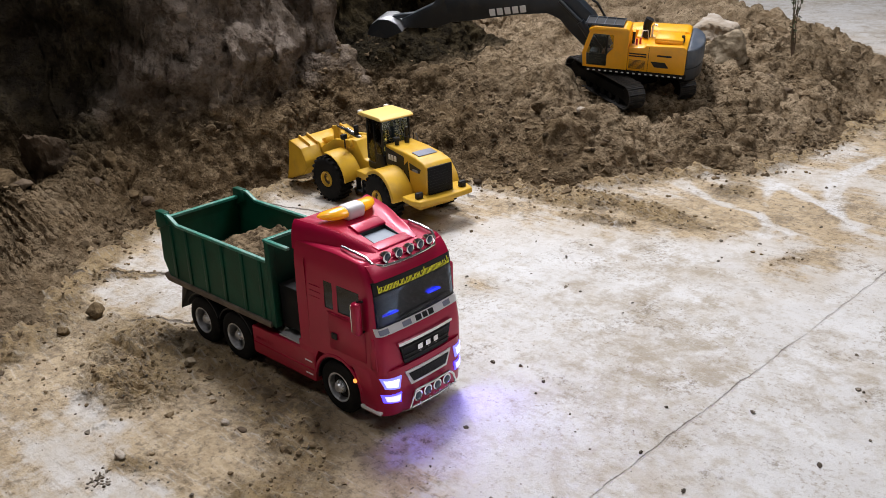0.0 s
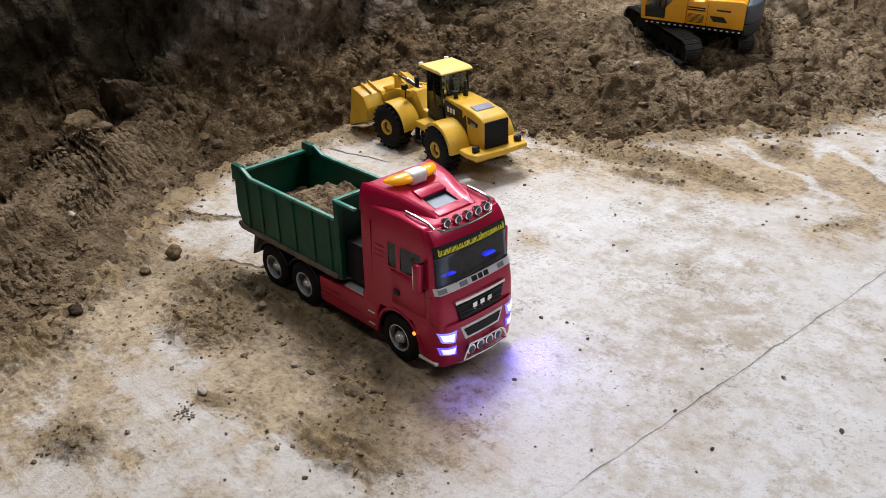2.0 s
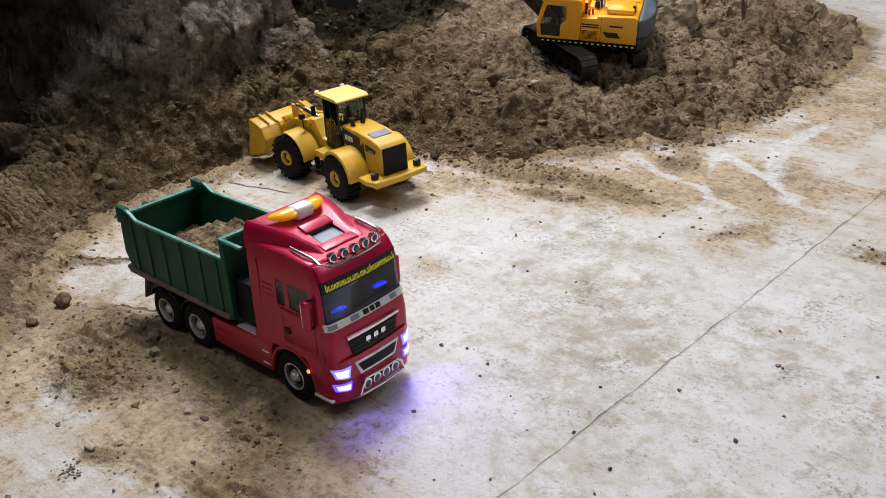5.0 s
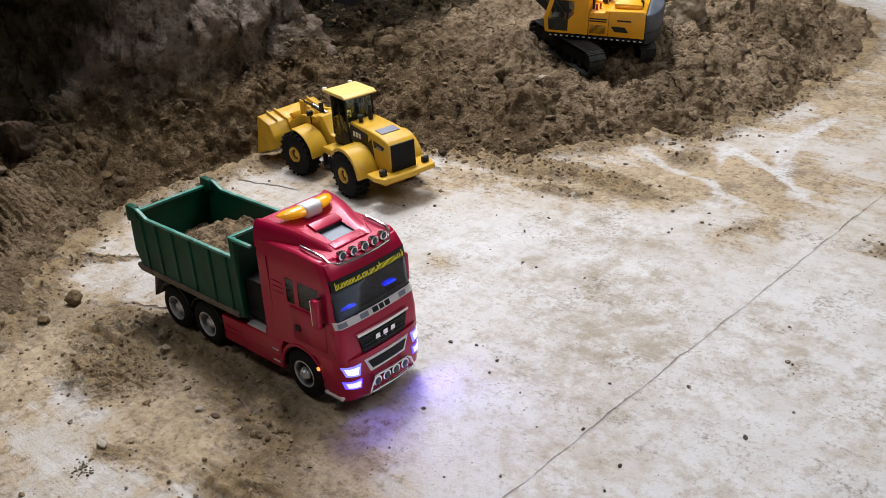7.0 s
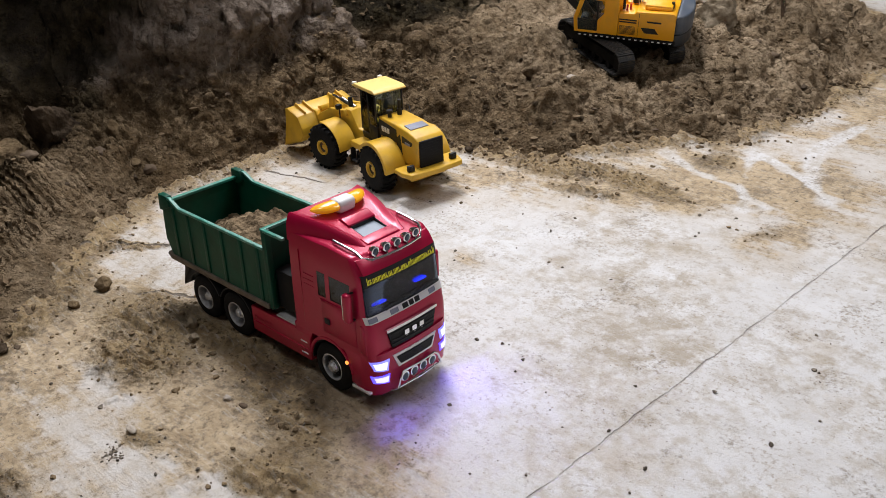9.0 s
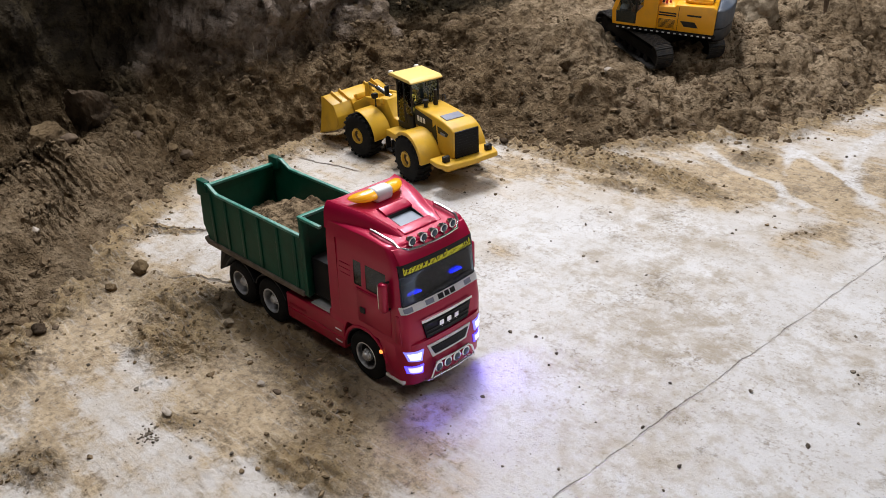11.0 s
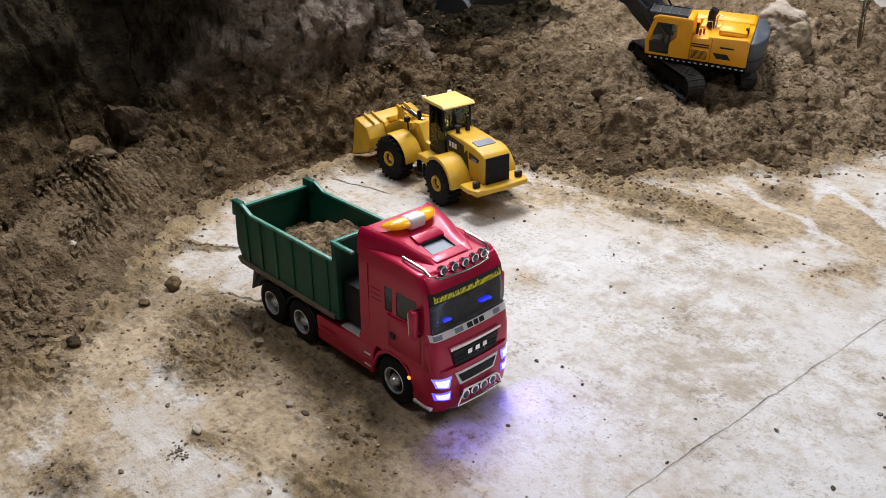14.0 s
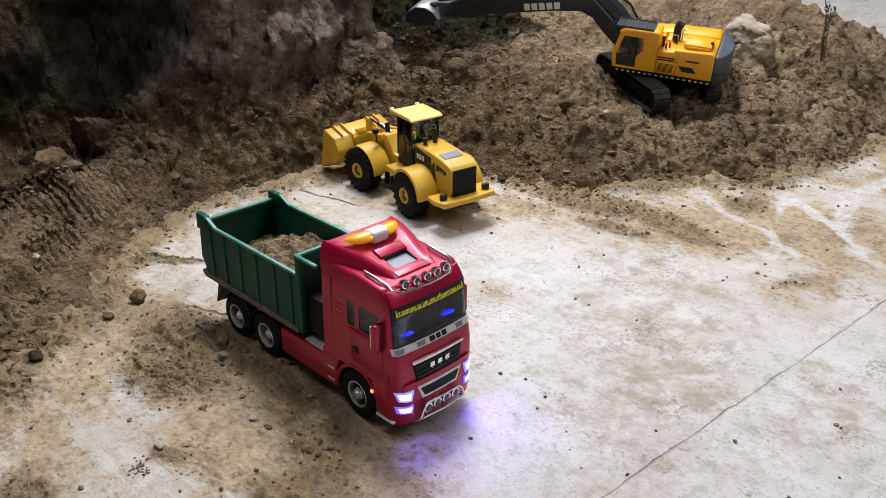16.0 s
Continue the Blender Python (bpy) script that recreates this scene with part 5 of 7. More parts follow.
    # beacon bar, bowed, amber at both ends
    beacon = part("beacon_bar", prism([(-0.028, 0.274), (-0.026, 0.2915), (-0.032, 0.2965), (-0.048, 0.2965), (-0.054, 0.2915), (-0.053, 0.274)], -0.017, 0.017, 0.0050, 3), M_WHITE, cab, "white beacon bar with amber ends")
    for s in (-1, 1):
        am = bmesh.new()
        prev = None
        for k in range(8):
            u = k / 7
            y = s * (0.0165 + 0.036 * u)
            back, w, h = -0.012 * u * u, 0.0145 * math.sqrt(max(0.05, 1 - u ** 3)), 0.0085 * math.sqrt(max(0.05, 1 - u ** 3))
            ring = [am.verts.new((-0.041 + back + w * math.cos(math.tau * i / 12), y, 0.2865 + h * math.sin(math.tau * i / 12))) for i in range(12)]
            if prev:
                for i in range(12):
                    am.faces.new((prev[i], prev[(i + 1) % 12], ring[(i + 1) % 12], ring[i]))
            else:
                am.faces.new(ring)
            prev = ring
        am.faces.new(prev[::-1])
        part("amber_dome", am, M_AMBER, beacon, "amber plastic dome")
    # bull bar with four lamps
    bb = bmesh.new()
    tube([(0.090, -0.052, 0.026), (0.104, -0.050, 0.028), (0.113, -0.047, 0.034), (0.113, -0.042, 0.051), (0.111, -0.035, 0.0570), (0.114, 0.0, 0.0580), (0.111, 0.035, 0.0570), (0.113, 0.042, 0.051), (0.113, 0.047, 0.034), (0.104, 0.050, 0.028), (0.090, 0.052, 0.026)], 0.0020, bm=bb)
    tube([(0.113, -0.046, 0.0345), (0.116, 0.0, 0.0345), (0.113, 0.046, 0.0345)], 0.0018, bm=bb)
    guard = part("bull_bar", bb, M_CHROME, bumper, "chrome tube bull bar")
    for y in (-0.030, -0.010, 0.010, 0.030):
        lp = part("bar_lamp", lathe([(0.0, -0.008), (0.006, -0.006), (0.0086, 0.0), (0.0086, 0.0012), (0.0074, 0.0016), (0.0, 0.001)], 20, m=pose(0.110, y, 0.0460, 0, 0, -90), closed=False), M_CHROME, guard, "round lamp on the bull bar")
        part("bar_lens", lathe([(0.0, 0.0024), (0.005, 0.0022), (0.0072, 0.001), (0.0, 0.0004)], 20, m=pose(0.110, y, 0.0460, 0, 0, -90), closed=False), M_SPOT, lp)
        part("bar_bracket", rod((0.1145, y, 0.0385), (0.1145, y, 0.030), 0.0012, seg=6), M_CHROME, lp)
    # tipper body
    tip = new("tipper_body")
    tip.parent = t
    tip.matrix_local = pose(0, 0, 0, 0, 0.0, 0)
    W, T = 0.0825, 0.0030
    side = [(-0.150, 0.099), (-0.150, 0.2025), (-0.398, 0.2025), (-0.424, 0.2150), (-0.447, 0.2150), (-0.455, 0.180), (-0.458, 0.128), (-0.442, 0.099)]
    for s in (-1, 1):
        sw = part("body_side", prism(side, s * W, s * (W - T), 0.0006, 1), M_GREEN, tip)
        part("top_rail", prism([(-0.150, 0.2000), (-0.150, 0.2050), (-0.397, 0.2050), (-0.423, 0.2175), (-0.449, 0.2175), (-0.449, 0.2125), (-0.424, 0.2125), (-0.398, 0.2000)], s * (W + 0.0022), s * (W - 0.0045), 0.0008), M_GREENGLINT, sw, "light green top rail with a painted highlight")
        for x in (-0.418, -0.372, -0.322, -0.270, -0.215, -0.168):
            part("side_rib", box(x - 0.0042, x + 0.0042, s * (W + 0.0022), s * (W - 0.001), 0.102, 0.1990, 0.0008), M_GREEN, sw)
        part("bottom_rail", prism([(-0.150, 0.0915), (-0.150, 0.1005), (-0.442, 0.1000), (-0.452, 0.1045), (-0.456, 0.0985), (-0.446, 0.0905)], s * (W + 0.004), s * (W - 0.010), 0.0008), M_RUST, sw, "dusty brown bottom rail")
        part("corner_post", prism([(-0.424, 0.200), (-0.43, 0.2190), (-0.456, 0.2190), (-0.459, 0.188), (-0.450, 0.188)], s * (W + 0.003), s * (W - 0.009), 0.0012), M_GREEN, sw)
        part("front_post", box(-0.150, -0.139, s * (W + 0.001), s * (W - 0.010), 0.0935, 0.2370, 0.001), M_GREEN, sw)
    part("body_floor", box(-0.450, -0.142, -W + 0.001, W - 0.001, 0.094, 0.100, 0.001), M_GREEN, tip)
    part("subframe", box(-0.43, -0.15, -0.032, 0.032, 0.080, 0.0945, 0.002), M_FRAME, tip)
    part("tailgate", prism([(-0.451, 0.098), (-0.460, 0.128), (-0.457, 0.182), (-0.448, 0.2030), (-0.444, 0.2030), (-0.4525, 0.182), (-0.455, 0.130), (-0.446, 0.098)], -W + 0.003, W - 0.003, 0.0006, 1), M_GREEN, tip)
    part("tailgate_rail", box(-0.4505, -0.4415, -W + 0.008, W - 0.008, 0.2005, 0.2060, 0.0012), M_GREENGLINT, tip, "light green tailgate rail with a painted highlight")
    for y in (-0.055, -0.02, 0.02, 0.055):
        part("tailgate_rib", box(-0.4640, -0.4560, y - 0.004, y + 0.004, 0.124, 0.182, 0.0012), M_GREEN, tip)
    part("headboard", box(-0.1500, -0.1455, -W + 0.002, W - 0.002, 0.096, 0.2345, 0.0008), M_GREEN, tip)
    part("headboard_rail", put(put(box(-0.1520, -0.1440, -W - 0.001, W + 0.001, 0.2335, 0.2385, 0.001), box(-0.145, -0.094, -W - 0.001, -W + 0.0055, 0.2335, 0.2380, 0.0008)), box(-0.145, -0.094, W - 0.0055, W + 0.001, 0.2335, 0.2380, 0.0008)), M_GREENGLINT, tip, "light green headboard edge with a painted highlight")
    # black block that puts the gap's shade between body and cab
    part("headboard_flange", box(-0.139, -0.098, -W + 0.012, W - 0.012, 0.095, 0.165, 0.001), M_FRAME, tip)
    part("tipping_ram", rod((-0.125, 0, 0.07), (-0.125, 0, 0.2), 0.012, seg=20), M_FRAME, t)
    return t


truck = build_truck()


def heap(name, xs, ys, height, material, label, category, m):
    """A heap of loose soil with a closed underside."""
    X, Y = np.meshgrid(xs, ys, indexing="xy")
    Z = height(X, Y)
    bm = bmesh.new()
    top = [[bm.verts.new((X[j, i], Y[j, i], Z[j, i])) for i in range(len(xs))] for j in range(len(ys))]
    for j in range(len(ys) - 1):
        for i in range(len(xs) - 1):
            bm.faces.new((top[j][i], top[j][i + 1], top[j + 1][i + 1], top[j + 1][i]))
    edge = top[0] + [r[-1] for r in top[1:]] + top[-1][-2::-1] + [r[0] for r in top[-2:0:-1]]
    low = [bm.verts.new((v.co.x, v.co.y, float(Z.min()) - 0.004)) for v in edge]
    for i in range(len(edge)):
        j = (i + 1) % len(edge)
        bm.faces.new((edge[i], low[i], low[j], edge[j]))
    bm.faces.new(low)
    ob = part(name, bm, material, sharp=60)
    ob.matrix_world = m
    return tagged(ob, label, category)


heap("soil_load", np.linspace(-0.448, -0.151, 150), np.linspace(-0.0785, 0.0785, 80),
     lambda x, y: 0.116 + 0.078 * np.exp(-(((x + 0.268) / 0.120) ** 2 + ((y + 0.002) / 0.095) ** 2)) + 0.014 * np.exp(-(((x + 0.185) / 0.04) ** 2 + ((y + 0.02) / 0.05) ** 2))
     + 0.007 * fbm(x * 38, y * 38, octaves=3) + 0.8 * lumps_of(x, y, 0.034, 5) * smooth(-0.3, 0.4, fbm(x * 18, y * 18, 3.0)) + 0.7 * lumps_of(x, y, 0.016, 15), M_LOAD,
     "heap of loose brown soil in the green tipper", "soil", pose(-0.80, 0.745, 0.0045, -2.0, 0, 0))

# what the truck's blue lights throw on the ground
for y in (-0.066, 0.066):
    d = bpy.data.lights.new("headlight_beam", "SPOT")
    d.energy, d.color, d.spot_size, d.spot_blend, d.shadow_soft_size = 0.58, (0.18, 0.13, 1.0), radians(160), 1.0, 0.012
    o = new("headlight_beam", d)
    o.matrix_world = pose(-0.80, 0.745, 0.0045, -2.0, 0, 0) @ look((0.106, y, 0.056), (0.28, y * 1.2, -0.06))
d = bpy.data.lights.new("dash_glow", "POINT")
d.energy, d.color, d.shadow_soft_size = 0.02, (0.02, 0.07, 1.0), 0.01
new("dash_glow", d).matrix_world = pose(-0.80 + 0.060, 0.745, 0.205)


# ---- the wheel loader ----
def loader_wheel(parent, at, turn):
    """A big earthmover wheel; its outer face looks towards -y before it is turned."""
    w = new("wheel")
    w.parent = parent
    w.matrix_local = Matrix.Translation(at) @ pose(0, 0, 0, 0, 0, turn)
    R, r, wide = 0.0585, 0.0205, 0.044
    prof = [(r, 0.004), (r + 0.003, 0.001), (R - 0.012, -0.001), (R - 0.005, 0.002), (R - 0.002, 0.006), (R - 0.002, wide - 0.006), (R - 0.005, wide - 0.002), (R - 0.012, wide + 0.001), (r + 0.003, wide - 0.001), (r, wide - 0.004)]
    part("tyre", lathe(prof, 44), M_TYRE, w)
    for s in (0, 1):
        y0, y1 = (0.001, wide / 2 + 0.001) if s == 0 else (wide / 2 - 0.001, wide - 0.001)
        block = part("tread_block", box(-0.0032, 0.0032, y0, y1, R - 0.004, R + 0.0018, 0.0008, 1, m=pose(0, 0, 0, 0, 0, 18 if s else -18)), M_TYRE, w)
        block.matrix_local = Matrix.Rotation(math.tau * 0.5 * s / 22, 4, "Y")
        for k in range(1, 22):
            again(block, "tread_block", Matrix.Rotation(math.tau * (k + 0.5 * s) / 22, 4, "Y"), w)
    rim = part("rim", lathe([(r + 0.001, 0.003), (r - 0.001, -0.001), (r - 0.0042, 0.000), (r - 0.0055, 0.010), (0.0115, 0.018), (0.0090, 0.018), (0.0085, 0.009), (0.0060, 0.006), (0.0, 0.0055), (0.0, 0.035), (r, 0.035)], 36), M_YELLOW, w, "yellow steel rim")
    part("rim_dish", lathe([(r - 0.0046, 0.0060), (0.0115, 0.0120), (0.0090, 0.0120), (0.0090, 0.034), (r - 0.0046, 0.034)], 36), M_SHADEDISH, rim, "dusty dish darkened with painted shade")
    nuts = bmesh.new()
    for k in range(12):
        a = math.tau * k / 12
        rod((0.0110 * math.cos(a), 0.0105, 0.0110 * math.sin(a)), (0.0110 * math.cos(a), 0.016, 0.0110 * math.sin(a)), 0.0010, seg=6, bm=nuts)
    part("wheel_nuts", nuts, M_YELLOW, rim)
    return w


def build_loader():
    REAR = pose(-1.304, 1.333, 0.001, 0, 0, 167.7) @ Matrix.Scale(0.952, 4)
    t = thing("wheel_loader", REAR, "yellow model wheel loader with black cab and raised toothless bucket", "model loader")
    # rear frame, x forward, origin under the rear axle
    part("rear_frame", prism([(-0.085, 0.055), (-0.085, 0.10), (0.10, 0.10), (0.125, 0.085), (0.118, 0.045), (0.03, 0.040)], -0.034, 0.034, 0.003), M_YELLOW, t)
    part("axle", rod((0, -0.05, 0.0585), (0, 0.05, 0.0585), 0.012, seg=16), M_BLACK, t)
    loader_wheel(t, (0, -0.101, 0.0585), 0)
    loader_wheel(t, (0, 0.101, 0.0585), 180)
    hood = part("hood", prism([(-0.124, 0.080), (-0.127, 0.150), (-0.118, 0.1575), (-0.085, 0.1645), (-0.04, 0.169), (0.045, 0.1715), (0.045, 0.080)], -0.038, 0.038, 0.004, 3), M_YELLOW, t, "sloping yellow engine hood")
    part("radiator_grille", box(-0.1295, -0.118, -0.0335, 0.0335, 0.084, 0.150, 0.0015), M_DARKHOLE, hood, "black radiator grille")
    for k in range(9):
        part("grille_slat", box(-0.1302, -0.1275, -0.031, 0.031, 0.089 + 0.0066 * k, 0.0905 + 0.0066 * k), M_DARKHOLE, hood)
    part("hood_vent", box(-0.083, -0.054, -0.026, 0.026, 0.1655, 0.1685, 0.0008, m=Matrix.Translation((-0.068, 0, 0.167)) @ pose(0, 0, 0, 0, -6.5, 0) @ Matrix.Translation((0.068, 0, -0.167))), M_GREYPANEL, hood, "grey louvred vent")
    for s in (-1, 1):
        band = prism([(-0.036, 0.124), (-0.036, 0.157), (0.044, 0.1655), (0.044, 0.124)], s * 0.0392, s * 0.0365)
        prism([(-0.032, 0.134), (-0.052, 0.150), (-0.058, 0.088), (-0.038, 0.088)], s * 0.0390, s * 0.0365, bm=band)
        prism([(-0.060, 0.131), (-0.060, 0.148), (-0.106, 0.141), (-0.100, 0.131)], s * 0.0391, s * 0.0365, bm=band)
        part("side_band", band, M_BLACK, hood, "black band with white badge")
        mk = bmesh.new()
        for a in (-0.004, 0.009, 0.022):
            box(a, a + 0.0095, s * 0.0404, s * 0.0388, 0.137, 0.151, 0.0008, 1, bm=mk)
        part("badge", mk, M_WHITE, hood, "plain white badge shapes")
        part("model_plate", box(-0.094, -0.074, s * 0.0404, s * 0.0388, 0.131, 0.137), M_GREYPANEL, hood)
        # mudguard over the rear wheel: front slope, top and back slope
        f = arc_band(0.0, 0.0585, 0.0665, 0.003, 30, 176, s * 0.096, s * 0.038, 26, 0.0008)
        arc_band(0.0, 0.0585, 0.0600, 0.0080, 30, 176, s * 0.0965, s * 0.0925, 26, 0.0006, bm=f)
        part("rear_mudguard", f, M_YELLOW, t, "yellow steel mudguard")
        part("platform", box(0.070, 0.128, s * 0.080, s * 0.036, 0.078, 0.096, 0.003), M_YELLOW, t)
        part("ladder", put(put(box(0.086, 0.118, s * 0.088, s * 0.070, 0.046, 0.049, 0.0006), box(0.086, 0.088, s * 0.088, s * 0.074, 0.046, 0.080)), box(0.116, 0.118, s * 0.088, s * 0.074, 0.046, 0.080)), M_BLACK, t)
        part("handrail", tube([(0.062, s * 0.052, 0.125), (0.062, s * 0.056, 0.175), (0.050, s * 0.056, 0.178), (0.035, s * 0.050, 0.165)], 0.0011, 6), M_BLACK, t)
        part("tail_lamp", put(box(-0.132, -0.122, s * 0.070, s * 0.052, 0.083, 0.098, 0.002), rod((-0.134, s * 0.061, 0.0905), (-0.128, s * 0.061, 0.0905), 0.005)), M_BLACK, t, "black tail lamp cluster")
    # counterweight with swept-up ends
    cw = prism([(-0.085, -0.082), (-0.120, -0.084), (-0.150, -0.074), (-0.156, 0.0), (-0.150, 0.074), (-0.120, 0.084), (-0.085, 0.082)], 0.070, 0.0830, 0.003, 3, m=Matrix(((1, 0, 0, 0), (0, 0, 1, 0), (0, 1, 0, 0), (0, 0, 0, 1))))
    part("counterweight", put(cw, box(-0.11, -0.06, -0.05, 0.05, 0.045, 0.07, 0.004)), M_YELLOW, t, "yellow rear counterweight bumper")
    # cab
    cab = part("cab", prism([(0.050, 0.094), (0.052, 0.140), (0.090, 0.140), (0.096, 0.112), (0.132, 0.112), (0.128, 0.094)], -0.041, 0.041, 0.003), M_BLACK, t, "black cab with large panes")
    for s in (-1, 1):
        part("pillar", box(0.0525, 0.0575, s * 0.0410, s * 0.037, 0.148, 0.228, 0.001), M_BLACK, cab)
        part("pillar", box(0.090, 0.0935, s * 0.0410, s * 0.038, 0.110, 0.228, 0.001), M_BLACK, cab)
        part("pillar", prism([(0.126, 0.118), (0.131, 0.118), (0.124, 0.228), (0.119, 0.228)], s * 0.0410, s * 0.037, 0.0008), M_BLACK, cab)
        g = part("side_pane", prism([(0.056, 0.140), (0.056, 0.226), (0.119, 0.226), (0.128, 0.113), (0.096, 0.113), (0.090, 0.140)], s * 0.0398, s * 0.0392), M_CABGLASS, cab)
        g.visible_shadow = False
        part("cab_mirror", put(tube([(0.128, s * 0.044, 0.205), (0.136, s * 0.062, 0.205)], 0.001, 6), box(0.133, 0.138, s * 0.070, s * 0.058, 0.180, 0.206, 0.0015)), M_BLACK, cab)
        part("roof_lamp", box(0.150, 0.158, s * 0.044, s * 0.032, 0.226, 0.236, 0.002), M_WHITE, cab)
    for x, z0 in ((0.0545, 0.141), (0.1275, 0.114)):
        g = part("end_pane", box(x - 0.0003, x + 0.0003, -0.038, 0.038, z0, 0.226, m=Matrix.Translation((x, 0, z0)) @ pose(0, 0, 0, 0, -3.5 if x > 0.1 else 0, 0) @ Matrix.Translation((-x, 0, -z0))), M_CABGLASS, cab)
        g.visible_shadow = False
    seat = box(0.066, 0.096, -0.018, 0.018, 0.150, 0.164, 0.004)
    box(0.062, 0.072, -0.018, 0.018, 0.158, 0.205, 0.004, bm=seat)
    part("driver_seat", seat, M_INSIDE, cab, "dark grey seat")
    part("steering_column", put(rod((0.118, 0, 0.148), (0.108, 0, 0.172), 0.002), lathe([(0.009, -0.001), (0.011, -0.001), (0.011, 0.001), (0.009, 0.001)], 20, m=pose(0.107, 0, 0.173, 65, 0, 90))), M_BLACK, cab)
    part("cab_roof", prism([(0.042, 0.2265), (0.041, 0.2300), (0.052, 0.2355), (0.140, 0.2355), (0.154, 0.2300), (0.154, 0.2265)], -0.047, 0.047, 0.0018, 3), M_YELLOWROOF, cab, "yellow rounded cab roof, paled with a painted highlight")
    part("exhaust_stack", put(put(rod((0.022, -0.010, 0.160), (0.022, -0.010, 0.186), 0.0062), rod((0.022, -0.010, 0.186), (0.020, -0.010, 0.209), 0.0042)), box(0.005, 0.038, -0.026, 0.010, 0.164, 0.1695, 0.0015)), M_BLACK, t, "black exhaust stack")
    part("air_intake", put(rod((0.020, 0.020, 0.163), (0.020, 0.020, 0.182), 0.005), lathe([(0, 0.006), (0.008, 0.005), (0.008, -0.002), (0, -0.003)], 20, m=pose(0.02, 0.02, 0.184, 90, 0, 0), closed=False)), M_BLACK, t)
    # front frame turns at the hinge
    front = new("front_frame")
    front.parent = t
    front.matrix_local = pose(0.120, 0, 0, 0, 0, 10)
    part("front_chassis", prism([(0.0, 0.045), (0.0, 0.095), (0.05, 0.105), (0.075, 0.150), (0.105, 0.150), (0.135, 0.085), (0.15, 0.05), (0.10, 0.040)], -0.026, 0.026, 0.003), M_YELLOW, front)
    part("hinge", rod((0.0, 0, 0.042), (0.0, 0, 0.105), 0.010, seg=16), M_BLACK, front)
    part("front_axle", rod((0.118, -0.05, 0.0585), (0.118, 0.05, 0.0585), 0.012, seg=16), M_BLACK, front)
    loader_wheel(front, (0.118, -0.101, 0.0585), 0)
    loader_wheel(front, (0.118, 0.101, 0.0585), 180)
    for s in (-1, 1):
        part("front_mudguard", prism([(0.118 + q * math.cos(radians(w)), 0.0585 + q * math.sin(radians(w))) for q, ws in ((0.0690, range(84, 181, 6)), (0.0660, range(180, 83, -6))) for w in ws], s * 0.094, s * 0.038, 0.0008, 1), M_YELLOW, front, "yellow steel mudguard")
        part("head_lamp", put(rod((0.09, s * 0.05, 0.133), (0.09, s * 0.05, 0.158), 0.002), box(0.086, 0.098, s * 0.058, s * 0.042, 0.156, 0.170, 0.003)), M_BLACK, front)
        arm = [(0.085, 0.152), (0.080, 0.136), (0.130, 0.124), (0.180, 0.098), (0.230, 0.074), (0.240, 0.088), (0.196, 0.120), (0.145, 0.146)]
        part("lift_arm", prism(arm, s * 0.040, s * 0.030, 0.002), M_YELLOW, front)
        part("lift_ram", put(rod((0.075, s * 0.024, 0.075), (0.13, s * 0.024, 0.100), 0.007), rod((0.13, s * 0.024, 0.1), (0.17, s * 0.026, 0.112), 0.0035)), M_YELLOW, front)
    part("cross_tube", rod((0.180, -0.034, 0.110), (0.180, 0.034, 0.110), 0.010, seg=16), M_YELLOW, front)
    part("tilt_lever", prism([(0.165, 0.105), (0.176, 0.168), (0.190, 0.166), (0.196, 0.105), (0.215, 0.080), (0.200, 0.074)], -0.006, 0.006, 0.0015), M_YELLOW, front)
    part("tilt_ram", put(rod((0.085, 0, 0.146), (0.14, 0, 0.160), 0.008), rod((0.14, 0, 0.160), (0.180, 0, 0.165), 0.0042)), M_CHROME, front, "chrome tilt cylinder")
    # bucket, open to the front, with ribs on its back
    bk = new("bucket")
    bk.parent = front
    bk.matrix_local = pose(0.200, 0, 0.074, 0, 22, 0)
    HB = 0.098
    shell = [(0.105, -0.012), (0.025, -0.016), (0.002, -0.004), (-0.004, 0.016), (-0.002, 0.050), (0.034, 0.082), (0.040, 0.082), (0.040, 0.078), (0.035, 0.078), (0.002, 0.048), (0.000, 0.017), (0.005, -0.001), (0.026, -0.012), (0.105, -0.008)]
    part("bucket_shell", prism(shell, -HB, HB, 0.0004, 1), M_YELLOW, bk, "worn yellow bucket")
    for s in (-1, 1):
        part("bucket_cheek", prism([(0.105, -0.012), (0.025, -0.016), (0.002, -0.004), (-0.004, 0.016), (-0.002, 0.050), (0.034, 0.082), (0.040, 0.082), (0.062, 0.045)], s * HB, s * (HB - 0.0035), 0.0005, 1), M_YELLOW, bk)
    for y in (-0.070, -0.044, 0.044, 0.070):
        part("back_rib", prism([(-0.002, 0.050), (0.034, 0.082), (0.026, 0.088), (0.006, 0.070), (-0.008, 0.056)], y - 0.0018, y + 0.0018), M_YELLOW, bk)
    part("bucket_ear", box(-0.012, 0.006, -0.020, 0.020, 0.046, 0.060, 0.002), M_YELLOW, bk)
    for y in (-0.036, 0.036):
        part("bucket_bracket", prism([(-0.012, 0.0), (-0.010, 0.050), (0.004, 0.060), (0.004, -0.004)], y - 0.004, y + 0.004, 0.001), M_YELLOW, bk)
    return t


loader = build_loader()


